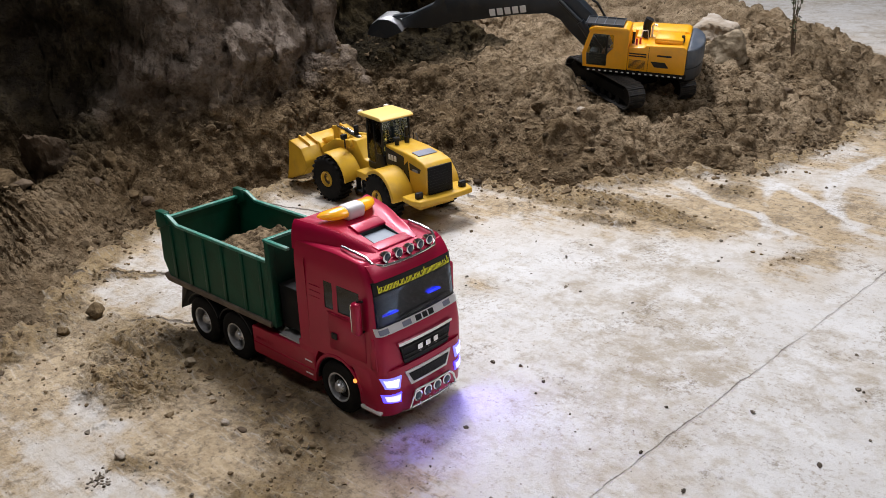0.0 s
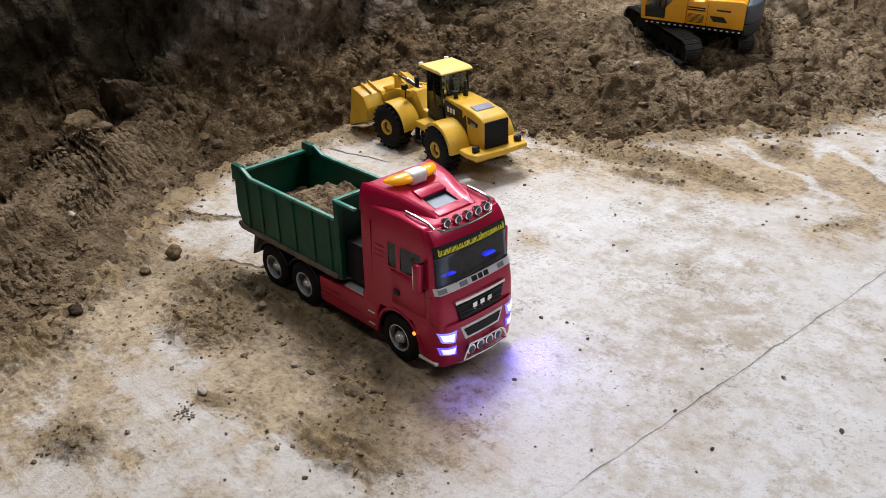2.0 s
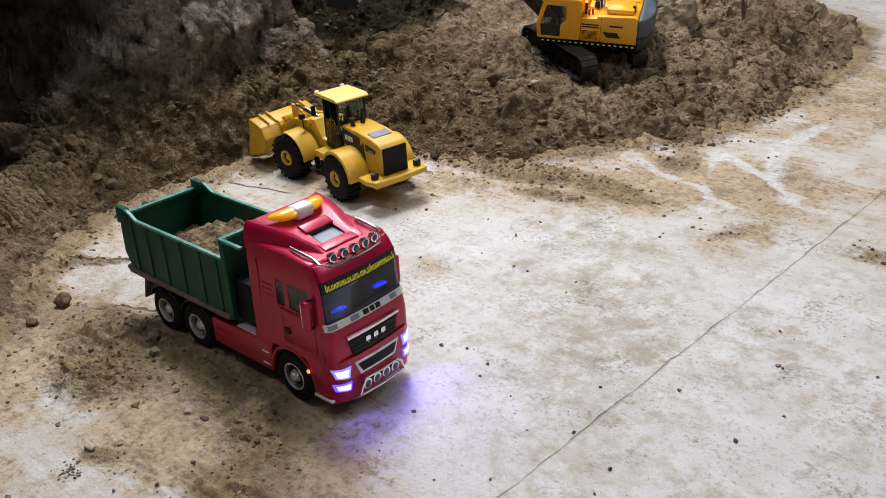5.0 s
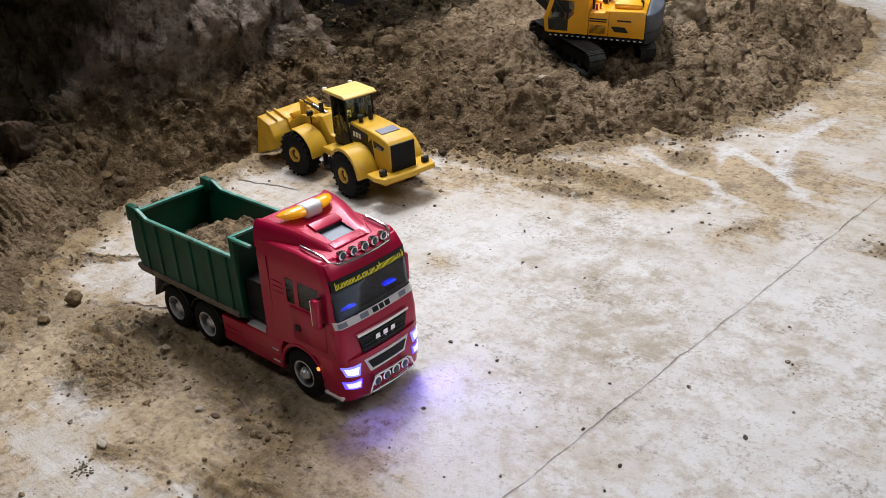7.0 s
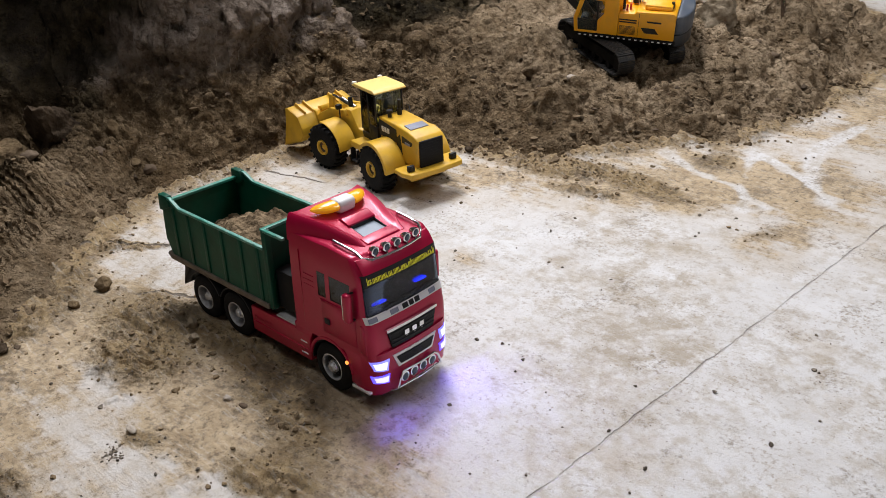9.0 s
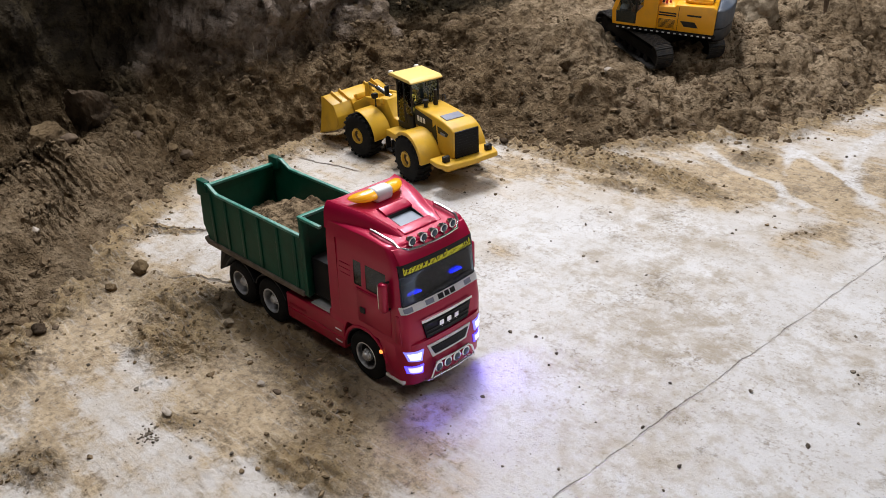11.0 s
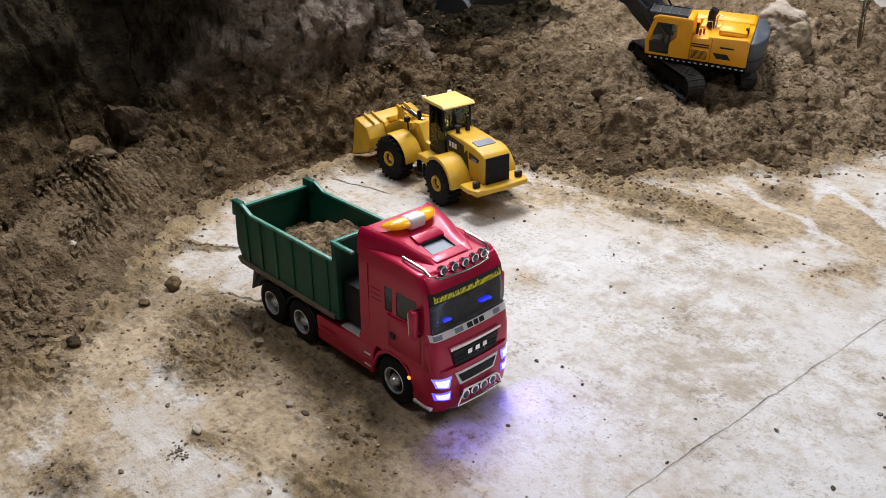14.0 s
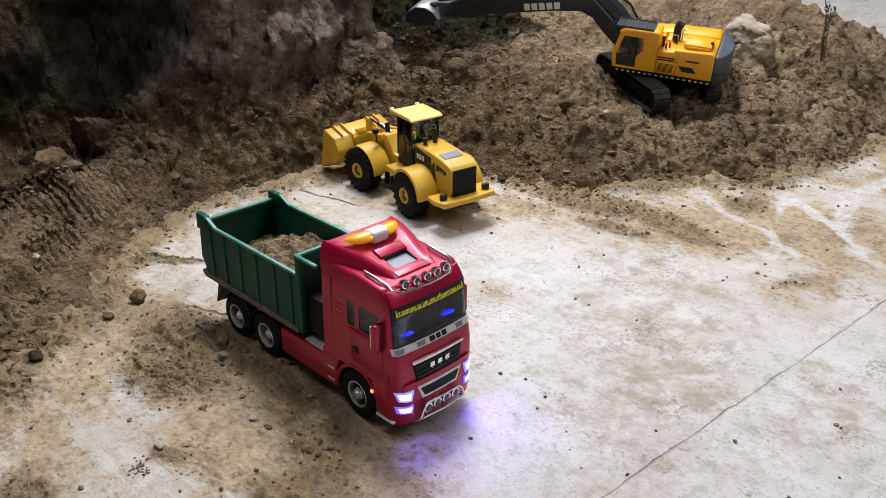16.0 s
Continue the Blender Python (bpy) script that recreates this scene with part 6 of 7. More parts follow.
# ---- the excavator ----
def build_excavator():
    t = thing("crawler_excavator", pose(-1.262, 2.198, 0.118, 0, 0, 0) @ Matrix.Scale(0.963, 4), "orange-yellow model crawler excavator with dark grey boom and counterweight", "model excavator")
    # undercarriage
    under = new("undercarriage")
    under.parent = t
    under.matrix_local = pose(0, 0, 0, 0, 0, 156) @ pose(0, 0, 0, 0, -7, 0)
    part("car_body", put(box(-0.06, 0.06, -0.065, 0.065, 0.028, 0.062, 0.006), rod((0, 0, 0.05), (0, 0, 0.085), 0.05, seg=32)), M_FRAME, under)
    shoe = None
    for s in (-1, 1):
        y = s * 0.088
        part("track_frame", prism([(-0.135, 0.018), (-0.135, 0.052), (0.135, 0.052), (0.135, 0.018)], y - 0.014, y + 0.014, 0.006), M_FRAME, under)
        for x in (-0.140, 0.140):
            part("sprocket", lathe([(0.0, -0.014), (0.020, -0.014), (0.027, -0.008), (0.027, 0.008), (0.020, 0.014), (0.0, 0.014)], 24, m=pose(x, y, 0.036, 0, 0, 0), closed=False), M_FRAME, under)
        for k in range(6):
            part("road_roller", lathe([(0.0, -0.015), (0.011, -0.015), (0.011, 0.015), (0.0, 0.015)], 16, m=pose(-0.10 + 0.04 * k, y, 0.0145, 0, 0, 0), closed=False), M_FRAME, under)
        L, R = 0.280, 0.034
        total = 2 * L + math.tau * R
        count = 46
        for k in range(count):
            u = total * k / count
            if u < L:
                x, z, a = -0.14 + u, 0.036 + R, 0
            elif u < L + math.pi * R:
                q = (u - L) / R
                x, z, a = 0.14 + R * math.sin(q), 0.036 + R * math.cos(q), math.degrees(q)
            elif u < 2 * L + math.pi * R:
                x, z, a = 0.14 - (u - L - math.pi * R), 0.036 - R, 180
            else:
                q = (u - 2 * L - math.pi * R) / R
                x, z, a = -0.14 - R * math.sin(q), 0.036 - R * math.cos(q), 180 + math.degrees(q)
            m = pose(x, y, z, 0, a, 0)
            if shoe is None:
                b = box(-0.0078, 0.0078, -0.027, 0.027, -0.0015, 0.0012)
                for c in (-0.0062, 0.0, 0.0055):
                    box(c - 0.0009, c + 0.0009, -0.027, 0.027, 0.001, 0.0032, bm=b)
                shoe = part("track_shoe", b, M_TRACK, under)
                shoe.matrix_local = m
            else:
                again(shoe, "track_shoe", m, under)
    # upper carriage, x forward
    up = new("upper_carriage")
    up.parent = t
    up.matrix_local = pose(0, 0, 0.0, 0, 0, 204.5) @ pose(0, 0, 0, -9.1, -4.9, 0)
    Z = 0.086
    deck = part("deck", box(-0.17, 0.118, -0.098, 0.098, Z, Z + 0.012, 0.003), M_FRAME, up)
    stripe = bmesh.new()
    for k in range(17):
        x = -0.160 + 0.0165 * k
        box(x, x + 0.007, 0.0975, 0.0990, Z + 0.002, Z + 0.0055, bm=stripe)
    part("edge_marking", stripe, M_WHITE, deck, "white warning dashes along the deck edge")
    house = part("engine_house", prism([(-0.165, Z + 0.011), (-0.165, Z + 0.088), (-0.155, Z + 0.094), (-0.052, Z + 0.090), (-0.048, Z + 0.083), (-0.003, Z + 0.080), (-0.003, Z + 0.011)], 0.022, 0.098, 0.003, 3), M_EXYELLOW, up, "orange-yellow engine housing")
    part("right_house", prism([(-0.165, Z + 0.011), (-0.165, Z + 0.088), (-0.155, Z + 0.094), (-0.02, Z + 0.090), (0.06, Z + 0.080), (0.075, Z + 0.060), (0.075, Z + 0.011)], -0.098, -0.030, 0.003, 3), M_EXYELLOW, up, "orange-yellow tank housing")
    part("centre_house", box(-0.165, -0.015, -0.032, 0.024, Z + 0.010, Z + 0.088, 0.003), M_EXYELLOW, up)
    part("hood_hatch", put(box(-0.150, -0.072, 0.006, 0.080, Z + 0.091, Z + 0.107, 0.004), box(-0.142, -0.082, 0.080, 0.0825, Z + 0.094, Z + 0.101, 0.001)), M_EXYELLOW, house, "raised hood hatch")
    for x0, x1, z0, z1 in ((-0.055, -0.005, 0.018, 0.048), (-0.055, -0.005, 0.054, 0.058), (-0.055, -0.005, 0.061, 0.065), (-0.125, -0.085, 0.060, 0.065)):
        part("side_vent", box(x0, x1, 0.0972, 0.0986, Z + z0, Z + z1, 0.0004), M_EXYELLOW if z1 - z0 > 0.01 else M_BLACK, house)
    for k in range(8):
        part("vent_slat", box(-0.053, -0.007, 0.0984, 0.0992, Z + 0.0195 + 0.0034 * k, Z + 0.0208 + 0.0034 * k), M_BLACK, house)
    part("side_mark", prism([(-0.120, Z + 0.028), (-0.108, Z + 0.044), (-0.068, Z + 0.044), (-0.080, Z + 0.028)], 0.0972, 0.0988), M_BLACK, house, "black slanted marking")
    part("panel_seam", box(-0.0615, -0.0605, 0.0970, 0.0984, Z + 0.012, Z + 0.085), M_BLACK, house)
    # counterweight, rounded tail
    arc = [(-0.165, -0.099)] + [(-0.165 - 0.044 * math.cos(radians(a)), 0.099 * math.sin(radians(a))) for a in range(-70, 71, 14)] + [(-0.165, 0.099)]
    swap = Matrix(((1, 0, 0, 0), (0, 0, 1, 0), (0, 1, 0, 0), (0, 0, 0, 1)))
    weight = part("counterweight", prism(arc, Z + 0.030, Z + 0.087, 0.006, 3, m=swap), M_EXGREY, up, "slate grey rounded counterweight")
    part("weight_base", prism([(x * 0.985 - 0.002, y * 0.97) for x, y in arc], Z - 0.006, Z + 0.031, 0.004, 3, m=swap), M_BOOM, weight, "dark lower part")
    # cab
    cab = new("cab")
    cab.parent = up
    hole = [(0.058, Z + 0.018), (0.058, Z + 0.052), (0.040, Z + 0.074), (0.040, Z + 0.112), (0.098, Z + 0.112), (0.116, Z + 0.052), (0.113, Z + 0.018)]
    frame_bm = bmesh.new()
    for s, y0, y1 in ((1, 0.0960, 0.0990), (-1, 0.030, 0.033)):
        prism([(-0.002, Z + 0.012), (-0.002, Z + 0.124), (0.040, Z + 0.124), (0.040, Z + 0.074), (0.058, Z + 0.052), (0.058, Z + 0.012)], y0, y1, 0.0006, 1, bm=frame_bm)
        prism([(0.040, Z + 0.112), (0.020, Z + 0.124), (0.102, Z + 0.124), (0.112, Z + 0.114), (0.098, Z + 0.112)], y0, y1, 0.0006, 1, bm=frame_bm)
        prism([(0.098, Z + 0.114), (0.111, Z + 0.116), (0.1285, Z + 0.054), (0.1245, Z + 0.012), (0.1135, Z + 0.012), (0.117, Z + 0.052)], y0, y1, 0.0006, 1, bm=frame_bm)
        prism([(0.058, Z + 0.012), (0.058, Z + 0.018), (0.1135, Z + 0.018), (0.1135, Z + 0.012)], y0, y1, bm=frame_bm)
    part("cab_frame", frame_bm, M_EXYELLOW, cab, "orange-yellow cab frame")
    part("cab_back", box(-0.002, 0.002, 0.033, 0.0955, Z + 0.012, Z + 0.123, 0.001), M_EXYELLOW, cab)
    part("cab_roof", prism([(-0.004, Z + 0.122), (-0.002, Z + 0.131), (0.008, Z + 0.134), (0.098, Z + 0.134), (0.112, Z + 0.126), (0.114, Z + 0.118)], 0.030, 0.099, 0.003, 3), M_EXYELLOW, cab)
    rack = bmesh.new()
    for x in (0.018, 0.045, 0.072, 0.099, 0.124):
        box(x - 0.0008, x + 0.0008, 0.034, 0.095, Z + 0.137, Z + 0.141, bm=rack)
    for y in (0.035, 0.0945):
        box(0.016, 0.126, y - 0.0007, y + 0.0007, Z + 0.136, Z + 0.1415, bm=rack)
    guard = part("roof_guard", rack, M_EXGREY, cab, "grey roof guard frame")
    part("guard_plate", box(0.017, 0.125, 0.035, 0.0945, Z + 0.135, Z + 0.1385), M_BLACK, guard)
    g = part("side_pane", prism(hole, 0.0968, 0.0974), M_CABGLASS, cab)
    g.visible_shadow = False
    g = part("front_pane", prism([(0.1165, Z + 0.052), (0.1175, Z + 0.052), (0.101, Z + 0.114), (0.100, Z + 0.114)], 0.034, 0.0955), M_CABGLASS, cab)
    g.visible_shadow = False
    part("lower_door", prism([(0.058, Z + 0.018), (0.058, Z + 0.052), (0.1165, Z + 0.052), (0.1135, Z + 0.018)], 0.0940, 0.0955), M_BLACK, cab, "dark lower door panel")
    part("door_bar", box(0.056, 0.062, 0.0958, 0.0990, Z + 0.02, Z + 0.11, 0.0006), M_BLACK, cab)
    seat = box(0.035, 0.075, 0.045, 0.085, Z + 0.040, Z + 0.055, 0.005)
    box(0.030, 0.042, 0.045, 0.085, Z + 0.050, Z + 0.090, 0.005, bm=seat)
    part("driver_seat", seat, mat("seat_cloth", (0.20, 0.085, 0.05), 0.8, var=0.3), cab, "brown cab seat")
    part("console", box(0.085, 0.110, 0.045, 0.085, Z + 0.014, Z + 0.054, 0.004), M_INSIDE, cab)
    # fittings
    part("exhaust_stack", put(rod((-0.042, 0.022, Z + 0.088), (-0.042, 0.022, Z + 0.128), 0.0115), rod((-0.042, 0.022, Z + 0.126), (-0.048, 0.022, Z + 0.142), 0.0122)), M_BLACK, up, "black exhaust stack")
    part("air_filter", rod((-0.148, 0.055, Z + 0.090), (-0.148, 0.055, Z + 0.112), 0.0048, seg=12), M_BLACK, up)
    part("grab_rail", tube([(-0.030, 0.05, Z + 0.088), (-0.034, 0.05, Z + 0.115), (-0.048, 0.05, Z + 0.117), (-0.052, 0.05, Z + 0.092)], 0.0012, 6), M_SILVER, up)
    part("beacon", rod((-0.013, 0.078, Z + 0.086), (-0.013, 0.078, Z + 0.120), 0.0040, seg=12), M_BLACK, up)
    part("beacon_lens", lathe([(0.0, 0.0), (0.0042, 0.001), (0.0042, 0.007), (0.002, 0.010), (0.0, 0.0105)], 16, m=pose(-0.013, 0.078, Z + 0.120, 90, 0, 0), closed=False), M_AMBERLIT, up, "glowing orange beacon")
    for x, y in ((-0.022, 0.074), (-0.031, 0.066)):
        part("hose_coupling", rod((x, y, Z + 0.082), (x, y, Z + 0.099), 0.0032), mat("red_plastic", (0.55, 0.03, 0.03), 0.45, var=0.2), up, "red hose coupling")
    part("tail_pipe", tube([(-0.058, 0.022, Z + 0.090), (-0.058, 0.022, Z + 0.122), (-0.064, 0.026, Z + 0.128), (-0.072, 0.030, Z + 0.126)], 0.0030, 8), M_SILVER, up, "bright bent pipe")
    # boom, stick and bucket
    low = [(0.085, 0.091), (0.141, 0.130), (0.184, 0.169), (0.215, 0.203), (0.252, 0.217), (0.339, 0.206), (0.482, 0.176), (0.545, 0.165)]
    high = [(0.575, 0.232), (0.50, 0.252), (0.34, 0.282), (0.24, 0.288), (0.17, 0.270), (0.118, 0.225), (0.076, 0.170), (0.045, 0.106)]
    boom = part("boom", prism(low + high, -0.024, 0.020, 0.004), M_BOOM, up, "dark grey boom")
    mk = bmesh.new()
    for k in range(5):
        box(0.412 - 0.024 * k, 0.430 - 0.024 * k, 0.0198, 0.0212, 0.208, 0.229, 0.0006, 1, m=Matrix.Translation((0.36, 0, 0.22)) @ pose(0, 0, 0, 0, 11, 0) @ Matrix.Translation((-0.36, 0, -0.22)), bm=mk)
    part("boom_mark", mk, M_WHITE, boom, "plain white badge shapes")
    for y in (-0.034, 0.030):
        part("boom_ram", put(rod((0.085, y, 0.120), (0.150, y, 0.205), 0.012), rod((0.150, y, 0.205), (0.215, y, 0.262), 0.006)), M_BOOM, boom)
    part("boom_hose", tube([(0.060, -0.010, 0.175), (0.110, -0.010, 0.250), (0.180, -0.010, 0.292), (0.300, -0.010, 0.300), (0.480, -0.010, 0.268)], 0.0035, 8), M_BLACK, boom)
    part("stick_ram", put(rod((0.32, -0.002, 0.305), (0.44, -0.002, 0.300), 0.011), rod((0.44, -0.002, 0.300), (0.530, -0.002, 0.290), 0.006)), M_BOOM, boom)
    stick = part("stick", prism([(0.505, 0.262), (0.525, 0.300), (0.550, 0.300), (0.610, 0.215), (0.715, 0.160), (0.708, 0.132), (0.600, 0.140), (0.540, 0.168)], -0.020, 0.016, 0.003), M_BOOM, up, "dark grey stick")
    part("bucket_link", prism([(0.650, 0.185), (0.715, 0.172), (0.760, 0.160), (0.758, 0.150), (0.712, 0.160), (0.650, 0.172)], -0.012, 0.008, 0.001), M_BOOM, stick)
    curve = [(0.706, 0.128), (0.722, 0.150), (0.750, 0.163), (0.785, 0.160), (0.812, 0.140), (0.824, 0.108)]
    inner = [(0.819, 0.108), (0.808, 0.137), (0.783, 0.155), (0.751, 0.158), (0.725, 0.146), (0.710, 0.126)]
    bucket = part("bucket", prism(curve + inner, -0.045, 0.041, 0.0008, 1), M_BARE, up, "worn bare steel digging bucket")
    for y in (0.039, -0.045):
        part("bucket_cheek", prism(curve + [(0.760, 0.102)], y, y + 0.004), M_BOOM, bucket)
    for k in range(4):
        part("bucket_tooth", prism([(0.818, 0.112), (0.826, 0.112), (0.824, 0.082)], -0.043 + 0.0235 * k, -0.032 + 0.0235 * k), M_BARE, bucket)
    return t


excavator = build_excavator()


# ---- rocks, clods and plants ----
def ground_z(x, y):
    return max(float(bank_height(np.array([x]), np.array([y]))[0]), 0.0)


def rock(name, at, size, seed, material, label, sub=4, sink=0.25, turn=0.0, category="rock", group="", lean=(0.0, 0.0)):
    """A weathered stone: a sphere cut by random planes, then roughened; lean: how far its top hangs over."""
    rnd = random.Random(seed)
    bm = bmesh.new()
    bmesh.ops.create_icosphere(bm, subdivisions=sub, radius=1.0)
    planes = [(Vector((rnd.gauss(0, 1), rnd.gauss(0, 1), rnd.gauss(0, 1))).normalized(), rnd.uniform(0.55, 0.86)) for _ in range(11)]
    off = Vector((seed * 3.7, seed * 1.3, seed * 0.7))
    for v in bm.verts:
        p = v.co.copy()
        for nrm, dd in planes:
            o = p.dot(nrm) - dd
            if o > 0:
                p -= nrm * o * 0.92
        p *= 1 + 0.16 * noise.noise(p * 2.0 + off) + 0.10 * noise.noise(p * 5.0 + off) + 0.055 * noise.noise(p * 12.0 + off) + 0.03 * noise.noise(p * 27.0 + off)
        v.co = Vector((p.x * size[0] + p.z * lean[0], p.y * size[1] + p.z * lean[1], p.z * size[2]))
    ob = part(name, bm, material, sharp=70)
    ob.matrix_world = pose(at[0], at[1], at[2] + size[2] * (1 - 2 * sink) * 0.8, 0, 0, turn)
    return tagged(ob, label, category, group)


def on_bank(x, y):
    return (x, y, ground_z(x, y))


rock("boulder", (-2.008, 0.817, 0.094), (0.074, 0.072, 0.098), 3, M_ROCK, "dark brown weathered boulder behind the heap", 5, lean=(0.045, -0.030))
rock("boulder", (-2.010, 0.700, 0.086), (0.066, 0.050, 0.054), 5, M_TANROCK, "tan boulder leaning on the dark one", 5, turn=50)
rock("stone", on_bank(-1.93, 0.925), (0.026, 0.022, 0.028), 6, M_TANROCK, "brown angular stone on the slope", 3)
rock("stone", on_bank(-1.885, 0.855), (0.022, 0.020, 0.016), 7, M_GREYROCK, "pinkish grey flat stone on the slope", 3)
rock("stone", on_bank(-1.815, 0.94), (0.022, 0.018, 0.014), 27, M_GREYROCK, "pinkish grey flat stone near the concrete", 3)
rock("stone", on_bank(-1.84, 0.92), (0.020, 0.016, 0.012), 28, M_TANROCK, "brown flat stone near the concrete", 3)
rock("stone", on_bank(-1.90, 0.70), (0.024, 0.020, 0.013), 17, M_GREYROCK, "small grey stone before the boulders", 3)
rock("boulder", (-1.19, 2.60, 0.205), (0.110, 0.065, 0.058), 8, M_PALEROCK, "pale whitish boulder on the spoil heap", 5, turn=-30, sink=0.3)
rock("boulder", (-1.075, 2.43, 0.180), (0.078, 0.066, 0.068), 9, M_DUSTSTONE, "brown boulder on the spoil heap", 5, turn=10, sink=0.3)
rock("stone", on_bank(-0.93, 2.39), (0.030, 0.018, 0.013), 10, M_GREYROCK, "grey flat stone in the spoil", 3)
rock("stone", on_bank(-0.885, 2.42), (0.024, 0.018, 0.013), 11, M_GREYROCK, "grey flat stone in the spoil", 3)
rock("stone", (-1.421, 0.595, 0.0), (0.020, 0.019, 0.015), 12, M_TANROCK, "round brown stone on the concrete", 3, sink=0.05)
rock("stone", (-1.111, 0.602, 0.003), (0.012, 0.010, 0.008), 13, M_DUSTSTONE, "dusty tan stone by the rear wheels", 4, sink=0.1)
rock("stone", (-1.148, 0.624, 0.003), (0.013, 0.011, 0.013), 24, M_DUSTSTONE, "angular tan stone by the rear wheels", 4, sink=0.1)
rock("stone", on_bank(-1.19, 1.86), (0.016, 0.014, 0.011), 15, M_PALEROCK, "grey stone in the spoil", 3)
rock("stone", (-1.30, 1.56, 0.004), (0.014, 0.012, 0.010), 16, M_ROCK, "grey stone at the foot of the bank", 3)
rock("stone", (-0.973, 0.398, 0.0), (0.013, 0.008, 0.006), 19, M_PALEROCK, "pale flat stone on the concrete", 3, sink=0.1)
rock("stone", (-0.922, 0.540, 0.0), (0.008, 0.006, 0.005), 20, M_PALEROCK, "pale stone in the spread soil", 3, sink=0.1)
rock("stone", (-1.201, 0.487, 0.0), (0.012, 0.008, 0.007), 21, M_ROCK, "dark stone on the concrete", 3, sink=0.1)
rock("stone", (-0.886, 0.545, 0.0), (0.008, 0.006, 0.005), 22, M_GREYROCK, "grey stone in the spread soil", 3, sink=0.1)
rock("stone", (-1.402, 0.520, 0.0), (0.015, 0.012, 0.010), 41, M_TANROCK, "brown stone in the spread soil", 4, sink=0.15)
rock("stone", on_bank(-1.366, 0.362), (0.019, 0.015, 0.012), 42, M_ROCK, "dark brown stone at the foot of the heap", 4, sink=0.15)
rock("stone", on_bank(-1.345, 0.385), (0.008, 0.007, 0.006), 43, M_GREYROCK, "small grey stone at the foot of the heap", 3, sink=0.15)
rock("stone", on_bank(-1.600, 0.478), (0.017, 0.009, 0.006), 44, M_PALEROCK, "pale flat flake lying on the heap", 3, sink=0.15)
rock("stone", (-1.50, 1.35, 0.0), (0.028, 0.018, 0.013), 18, M_STONE, "dark soil lump on the concrete", 3, sink=0.2)


def loose_stones(seed, count):
    """Single stones strewn over the bank and its foot, on a few shared meshes."""
    rnd = random.Random(seed)
    kinds = []
    spots = []
    while len(spots) < count:
        x, y = rnd.uniform(-2.0, -0.7), rnd.uniform(0.3, 2.6)
        d = float(foot_distance(np.array([x]), np.array([y]))[0])
        if -0.02 < d < 0.42 and rnd.random() < (1.0 if d < 0.12 else 0.5) and float(humus(x, y, 0.3)) < 0.3 and rnd.random() > 0.8 * float(trodden(x, y)):
            spots.append((x, y))
    for k, (x, y) in enumerate(spots):
        grey = rnd.random() < 0.3
        size = 0.0045 + 0.008 * rnd.random() ** 2
        if k < 6:
            grey = k % 2 == 0
            ob = rock("stone", (0, 0, 0), (1.0, rnd.uniform(0.7, 0.95), rnd.uniform(0.5, 0.75)), 60 + k, M_GREYROCK if grey else M_LUMP, "", 3)
            kinds.append((grey, ob.data))
        else:
            ob = new("stone", rnd.choice([me for g, me in kinds if g == grey]))
        ob.matrix_world = pose(x, y, ground_z(x, y) + size * 0.30, rnd.uniform(-20, 20), rnd.uniform(-20, 20), rnd.uniform(0, 360)) @ Matrix.Scale(size, 4)
        tagged(ob, "small grey stone half sunk in the soil" if grey else "brown earth lump on the bank", "stone", "loose stones on the bank")


loose_stones(21, 90)


def scatter(name, spots, material, label, category, seed):
    """Many small stones as one mesh; spots: x, y, z, size."""
    rnd = np.random.default_rng(seed)
    ico = bmesh.new()
    bmesh.ops.create_icosphere(ico, subdivisions=1, radius=1.0)
    base = np.array([v.co[:] for v in ico.verts])
    tri = np.array([[v.index for v in f.verts] for f in ico.faces])
    ico.free()
    nv = len(base)
    k = len(spots)
    co = np.repeat(base[None], k, 0) * (1 + rnd.normal(0, 0.24, (k, nv, 1)))
    a = rnd.uniform(0, math.tau, k)
    sc = np.stack([rnd.uniform(0.75, 1.45, k), rnd.uniform(0.65, 1.1, k), rnd.uniform(0.45, 0.9, k)], -1)[:, None] * spots[:, 3][:, None, None]
    co = co * sc
    ca, sa = np.cos(a)[:, None], np.sin(a)[:, None]
    x, y = co[..., 0] * ca - co[..., 1] * sa, co[..., 0] * sa + co[..., 1] * ca
    co = np.stack([x, y, co[..., 2]], -1) + spots[:, None, :3]
    faces = (tri[None] + (np.arange(k) * nv)[:, None, None]).reshape(-1, 3)
    me = bpy.data.meshes.new(name)
    me.vertices.add(k * nv)
    me.vertices.foreach_set("co", co.reshape(-1).astype(np.float32))
    me.loops.add(faces.size)
    me.loops.foreach_set("vertex_index", faces.reshape(-1).astype(np.int32))
    me.polygons.add(len(faces))
    me.polygons.foreach_set("loop_start", np.arange(0, faces.size, 3, dtype=np.int32))
    me.update(calc_edges=True)
    me.materials.append(material)
    me.shade_smooth()
    me.set_sharp_from_angle(angle=radians(25))
    return tagged(new(name, me), label, category, kind="stuff")


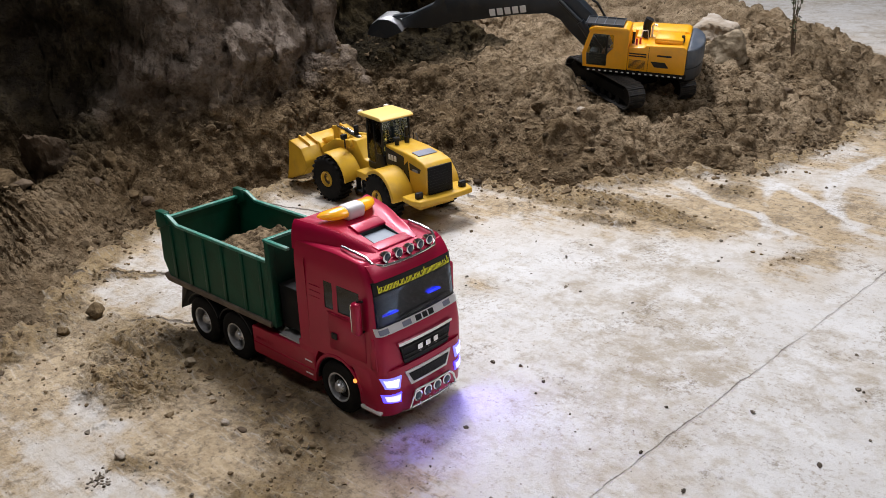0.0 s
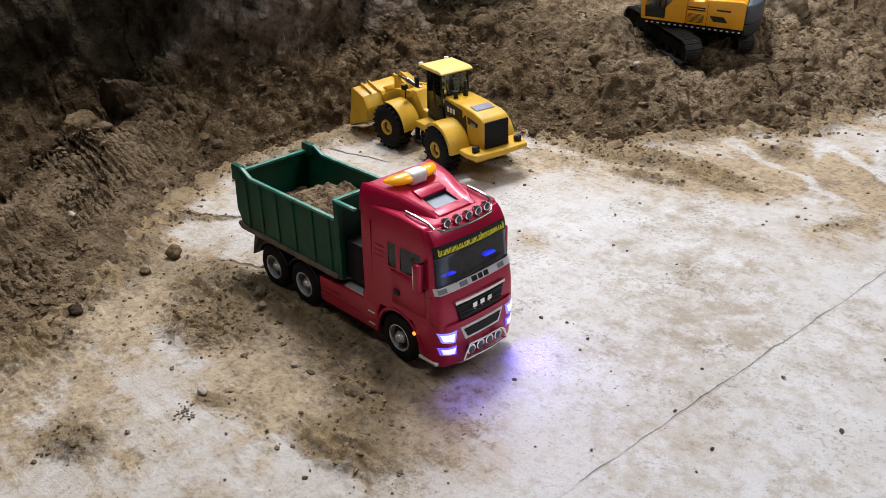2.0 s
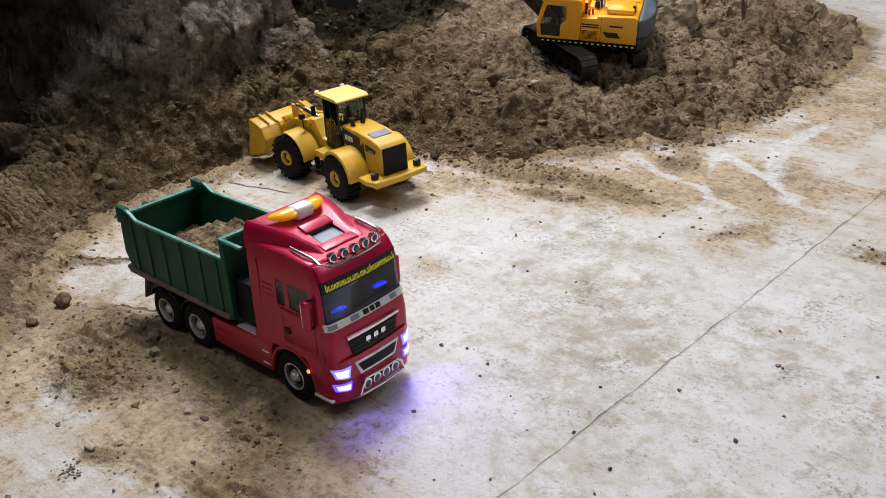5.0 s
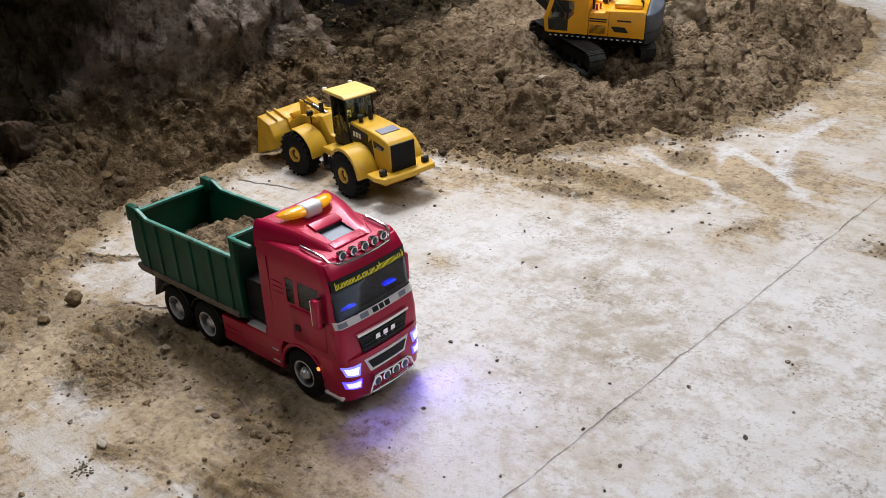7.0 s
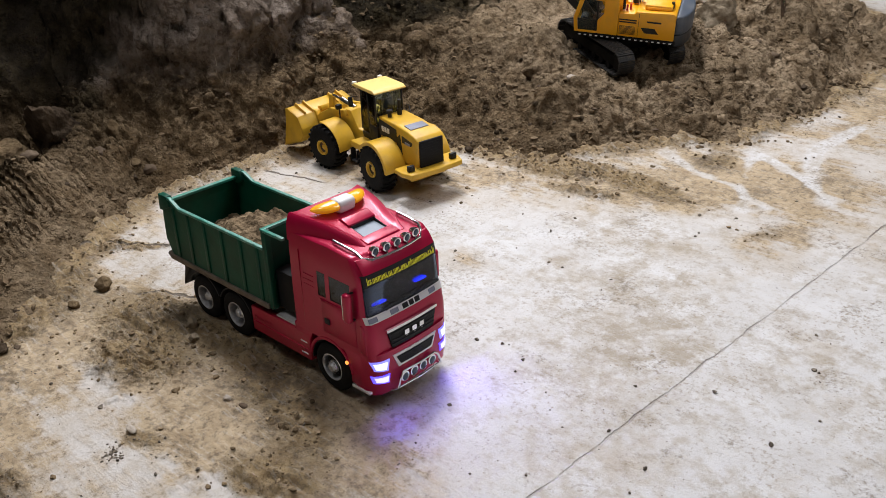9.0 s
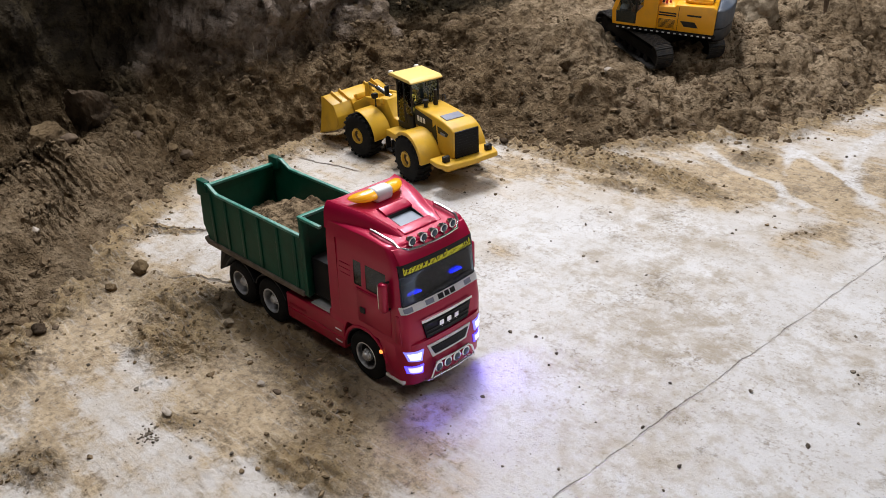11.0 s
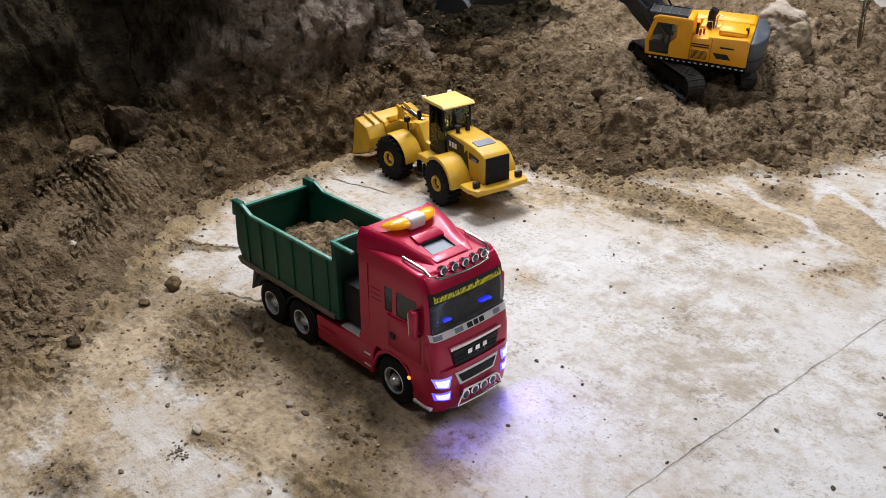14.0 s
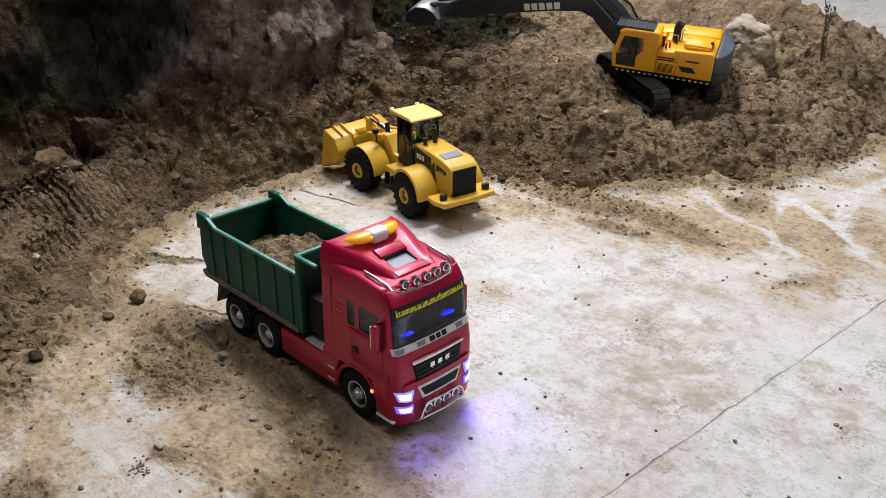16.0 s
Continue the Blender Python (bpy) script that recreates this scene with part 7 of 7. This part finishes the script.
def bank_spots(count, seed, lo, hi, dmin, dmax, power=3.0):
    r = np.random.default_rng(seed)
    x, y = r.uniform(-2.3, -0.6, count * 4), r.uniform(0.05, 3.1, count * 4)
    d = foot_distance(x, y)
    patch = (smooth(-0.5, 0.6, fbm(x * 7, y * 7, seed * 1.7, octaves=3)) + 0.25 * smooth(0.06, 0.0, d)) * (1 - 0.7 * humus(x, y, 0.3)) * (1 - 0.65 * trodden(x, y))
    keep = (d > dmin) & (d < dmax) & (cliff_x(y) - x < 0.02) & (r.uniform(0, 1, len(x)) < patch)
    x, y = x[keep][:count], y[keep][:count]
    s = lo + (hi - lo) * r.uniform(0, 1, len(x)) ** power
    z = np.maximum(bank_height(x, y), 0.0)
    return np.stack([x, y, z + 0.004 - 0.3 * s, s], -1)


scatter("clods", bank_spots(16000, 1, 0.0015, 0.0105, -0.01, 0.8, 5.0), M_STONE, "brown clods and small stones on the bank", "clods", 2)
scatter("pale_stones", bank_spots(80, 5, 0.003, 0.011, 0.0, 0.7, 2.5), M_GREYROCK, "pale small stones in the spoil", "stones", 6)
foot = bank_spots(2600, 7, 0.002, 0.0125, -0.05, 0.03, 3.4)
scatter("foot_crumbs", foot, M_STONE, "soil crumbs along the foot of the bank", "crumbs", 8)


def floor_spots(count, seed, lo, hi, soil):
    r = np.random.default_rng(seed)
    x, y = r.uniform(-1.75, 0.3, count * 8), r.uniform(0.0, 2.6, count * 8)
    want = soil_spread(x, y)
    keep = (foot_distance(x, y) < -0.01) & (r.uniform(0, 1, len(x)) < np.clip(want * soil + (1 - soil) * 0.12, 0, 1))
    x, y = x[keep][:count], y[keep][:count]
    s = lo + (hi - lo) * r.uniform(0, 1, len(x)) ** 5
    return np.stack([x, y, slab_height(x, y) + s * 0.35, s], -1)


scatter("pebbles", floor_spots(950, 11, 0.0010, 0.0042, 0.0), M_DARKSTONE, "dark pebbles strewn over the concrete", "pebbles", 12)
scatter("crumbs", floor_spots(12000, 13, 0.0007, 0.0054, 1.0), M_CRUMB, "soil crumbs spread beside the truck", "crumbs", 14)


def pebble_cluster(cx, cy, spread, count, seed):
    q = np.random.default_rng(seed)
    x, y = q.normal(cx, spread, count), q.normal(cy, spread * 0.7, count)
    size = 0.0008 + 0.0019 * q.uniform(0, 1, count) ** 2
    return np.stack([x, y, slab_height(x, y) + size * 0.4, size], -1)


scatter("pebble_patch", np.concatenate([pebble_cluster(-0.944, 0.351, 0.014, 60, 31), pebble_cluster(-0.90, 0.40, 0.025, 16, 32), pebble_cluster(-1.03, 0.20, 0.035, 40, 33), pebble_cluster(-1.12, 0.50, 0.05, 60, 34)]), M_DARKSTONE, "small dark pebbles lying in loose patches", "pebbles", 35)


def plant(name, at, stems, tall, seed, label):
    rnd = random.Random(seed)
    p = thing(name, pose(*at), label, "plant")
    for k in range(stems):
        a = rnd.uniform(0, math.tau)
        lean = rnd.uniform(0.05, 0.22)
        h = tall * rnd.uniform(0.75, 1.1)
        pts = [(math.cos(a) * lean * h * u ** 1.5 + 0.004 * math.sin(7 * u + k), math.sin(a) * lean * h * u ** 1.5, h * u - 0.01) for u in (i / 7 for i in range(8))]
        stem = part("stem", tube(pts, [0.0028 * (1 - 0.7 * i / 7) for i in range(8)], 6), M_TWIG, p)
        leaves = bmesh.new()
        for _ in range(26):
            u = rnd.uniform(0.3, 1.0)
            i = min(int(u * 7), 6)
            c = Vector(pts[i]).lerp(Vector(pts[i + 1]), u * 7 - i)
            m = Matrix.Translation(c) @ Euler((rnd.uniform(0, 6), rnd.uniform(0, 6), rnd.uniform(0, 6))).to_matrix().to_4x4()
            s = rnd.uniform(0.004, 0.009)
            vs = [leaves.verts.new(m @ Vector(q)) for q in ((0, 0, 0), (s, s * 0.35, s * 0.1), (2 * s, 0, 0), (s, -s * 0.35, s * 0.1))]
            leaves.faces.new(vs[:3])
            leaves.faces.new((vs[0], vs[2], vs[3]))
        part("leaves", leaves, M_LEAF, stem, "small withered leaves")
    return p


plant("weed", on_bank(-0.955, 2.62), 4, 0.20, 3, "dry weed with withered leaves on the spoil heap")


def roots(seed, spots):
    """Fine dry roots that droop from the top of the steep face."""
    rnd = random.Random(seed)
    for y, long in spots:
        x = float(cliff_x(np.array([y]))[0]) - 0.03
        z = ground_z(x, y)
        side, out = rnd.uniform(-0.3, 0.3), rnd.uniform(0.5, 0.8)
        pts = [(x + long * (out * math.sin(1.5 * u) * 0.75), y + side * long * u + 0.004 * math.sin(6 * u + seed), z + 0.012 - long * u * u) for u in (i / 8 for i in range(9))]
        tagged(part("root", tube(pts, [0.0013 - 0.0001 * i for i in range(9)], 5), M_ROOT), "dry pale root drooping over the bank", "root", "roots in the bank")


roots(4, [(1.22, 0.07), (1.25, 0.10), (1.30, 0.06), (1.60, 0.10), (1.63, 0.08), (1.66, 0.12)])

# beyond the heap: a low kerb and two dark blocks on the far floor
tagged(part("far_kerb", box(-0.95, 0.9, 4.02, 4.10, 0.0, 0.05, 0.006), M_CONCRETE), "low dusty concrete kerb across the floor", "kerb", kind="structure")
# plain stand-ins for two dark shapes of unknown kind
for x, y in ((-0.95, 4.62), (-1.75, 4.85)):
    tagged(part("rubber_block", prism([(x - 0.14, 0.0), (x - 0.15, 0.05), (x - 0.11, 0.075), (x + 0.12, 0.075), (x + 0.14, 0.05), (x + 0.14, 0.0)], y - 0.06, y + 0.06, 0.008), M_BLACK), "low black block, stand-in for an unidentified dark shape", "block")
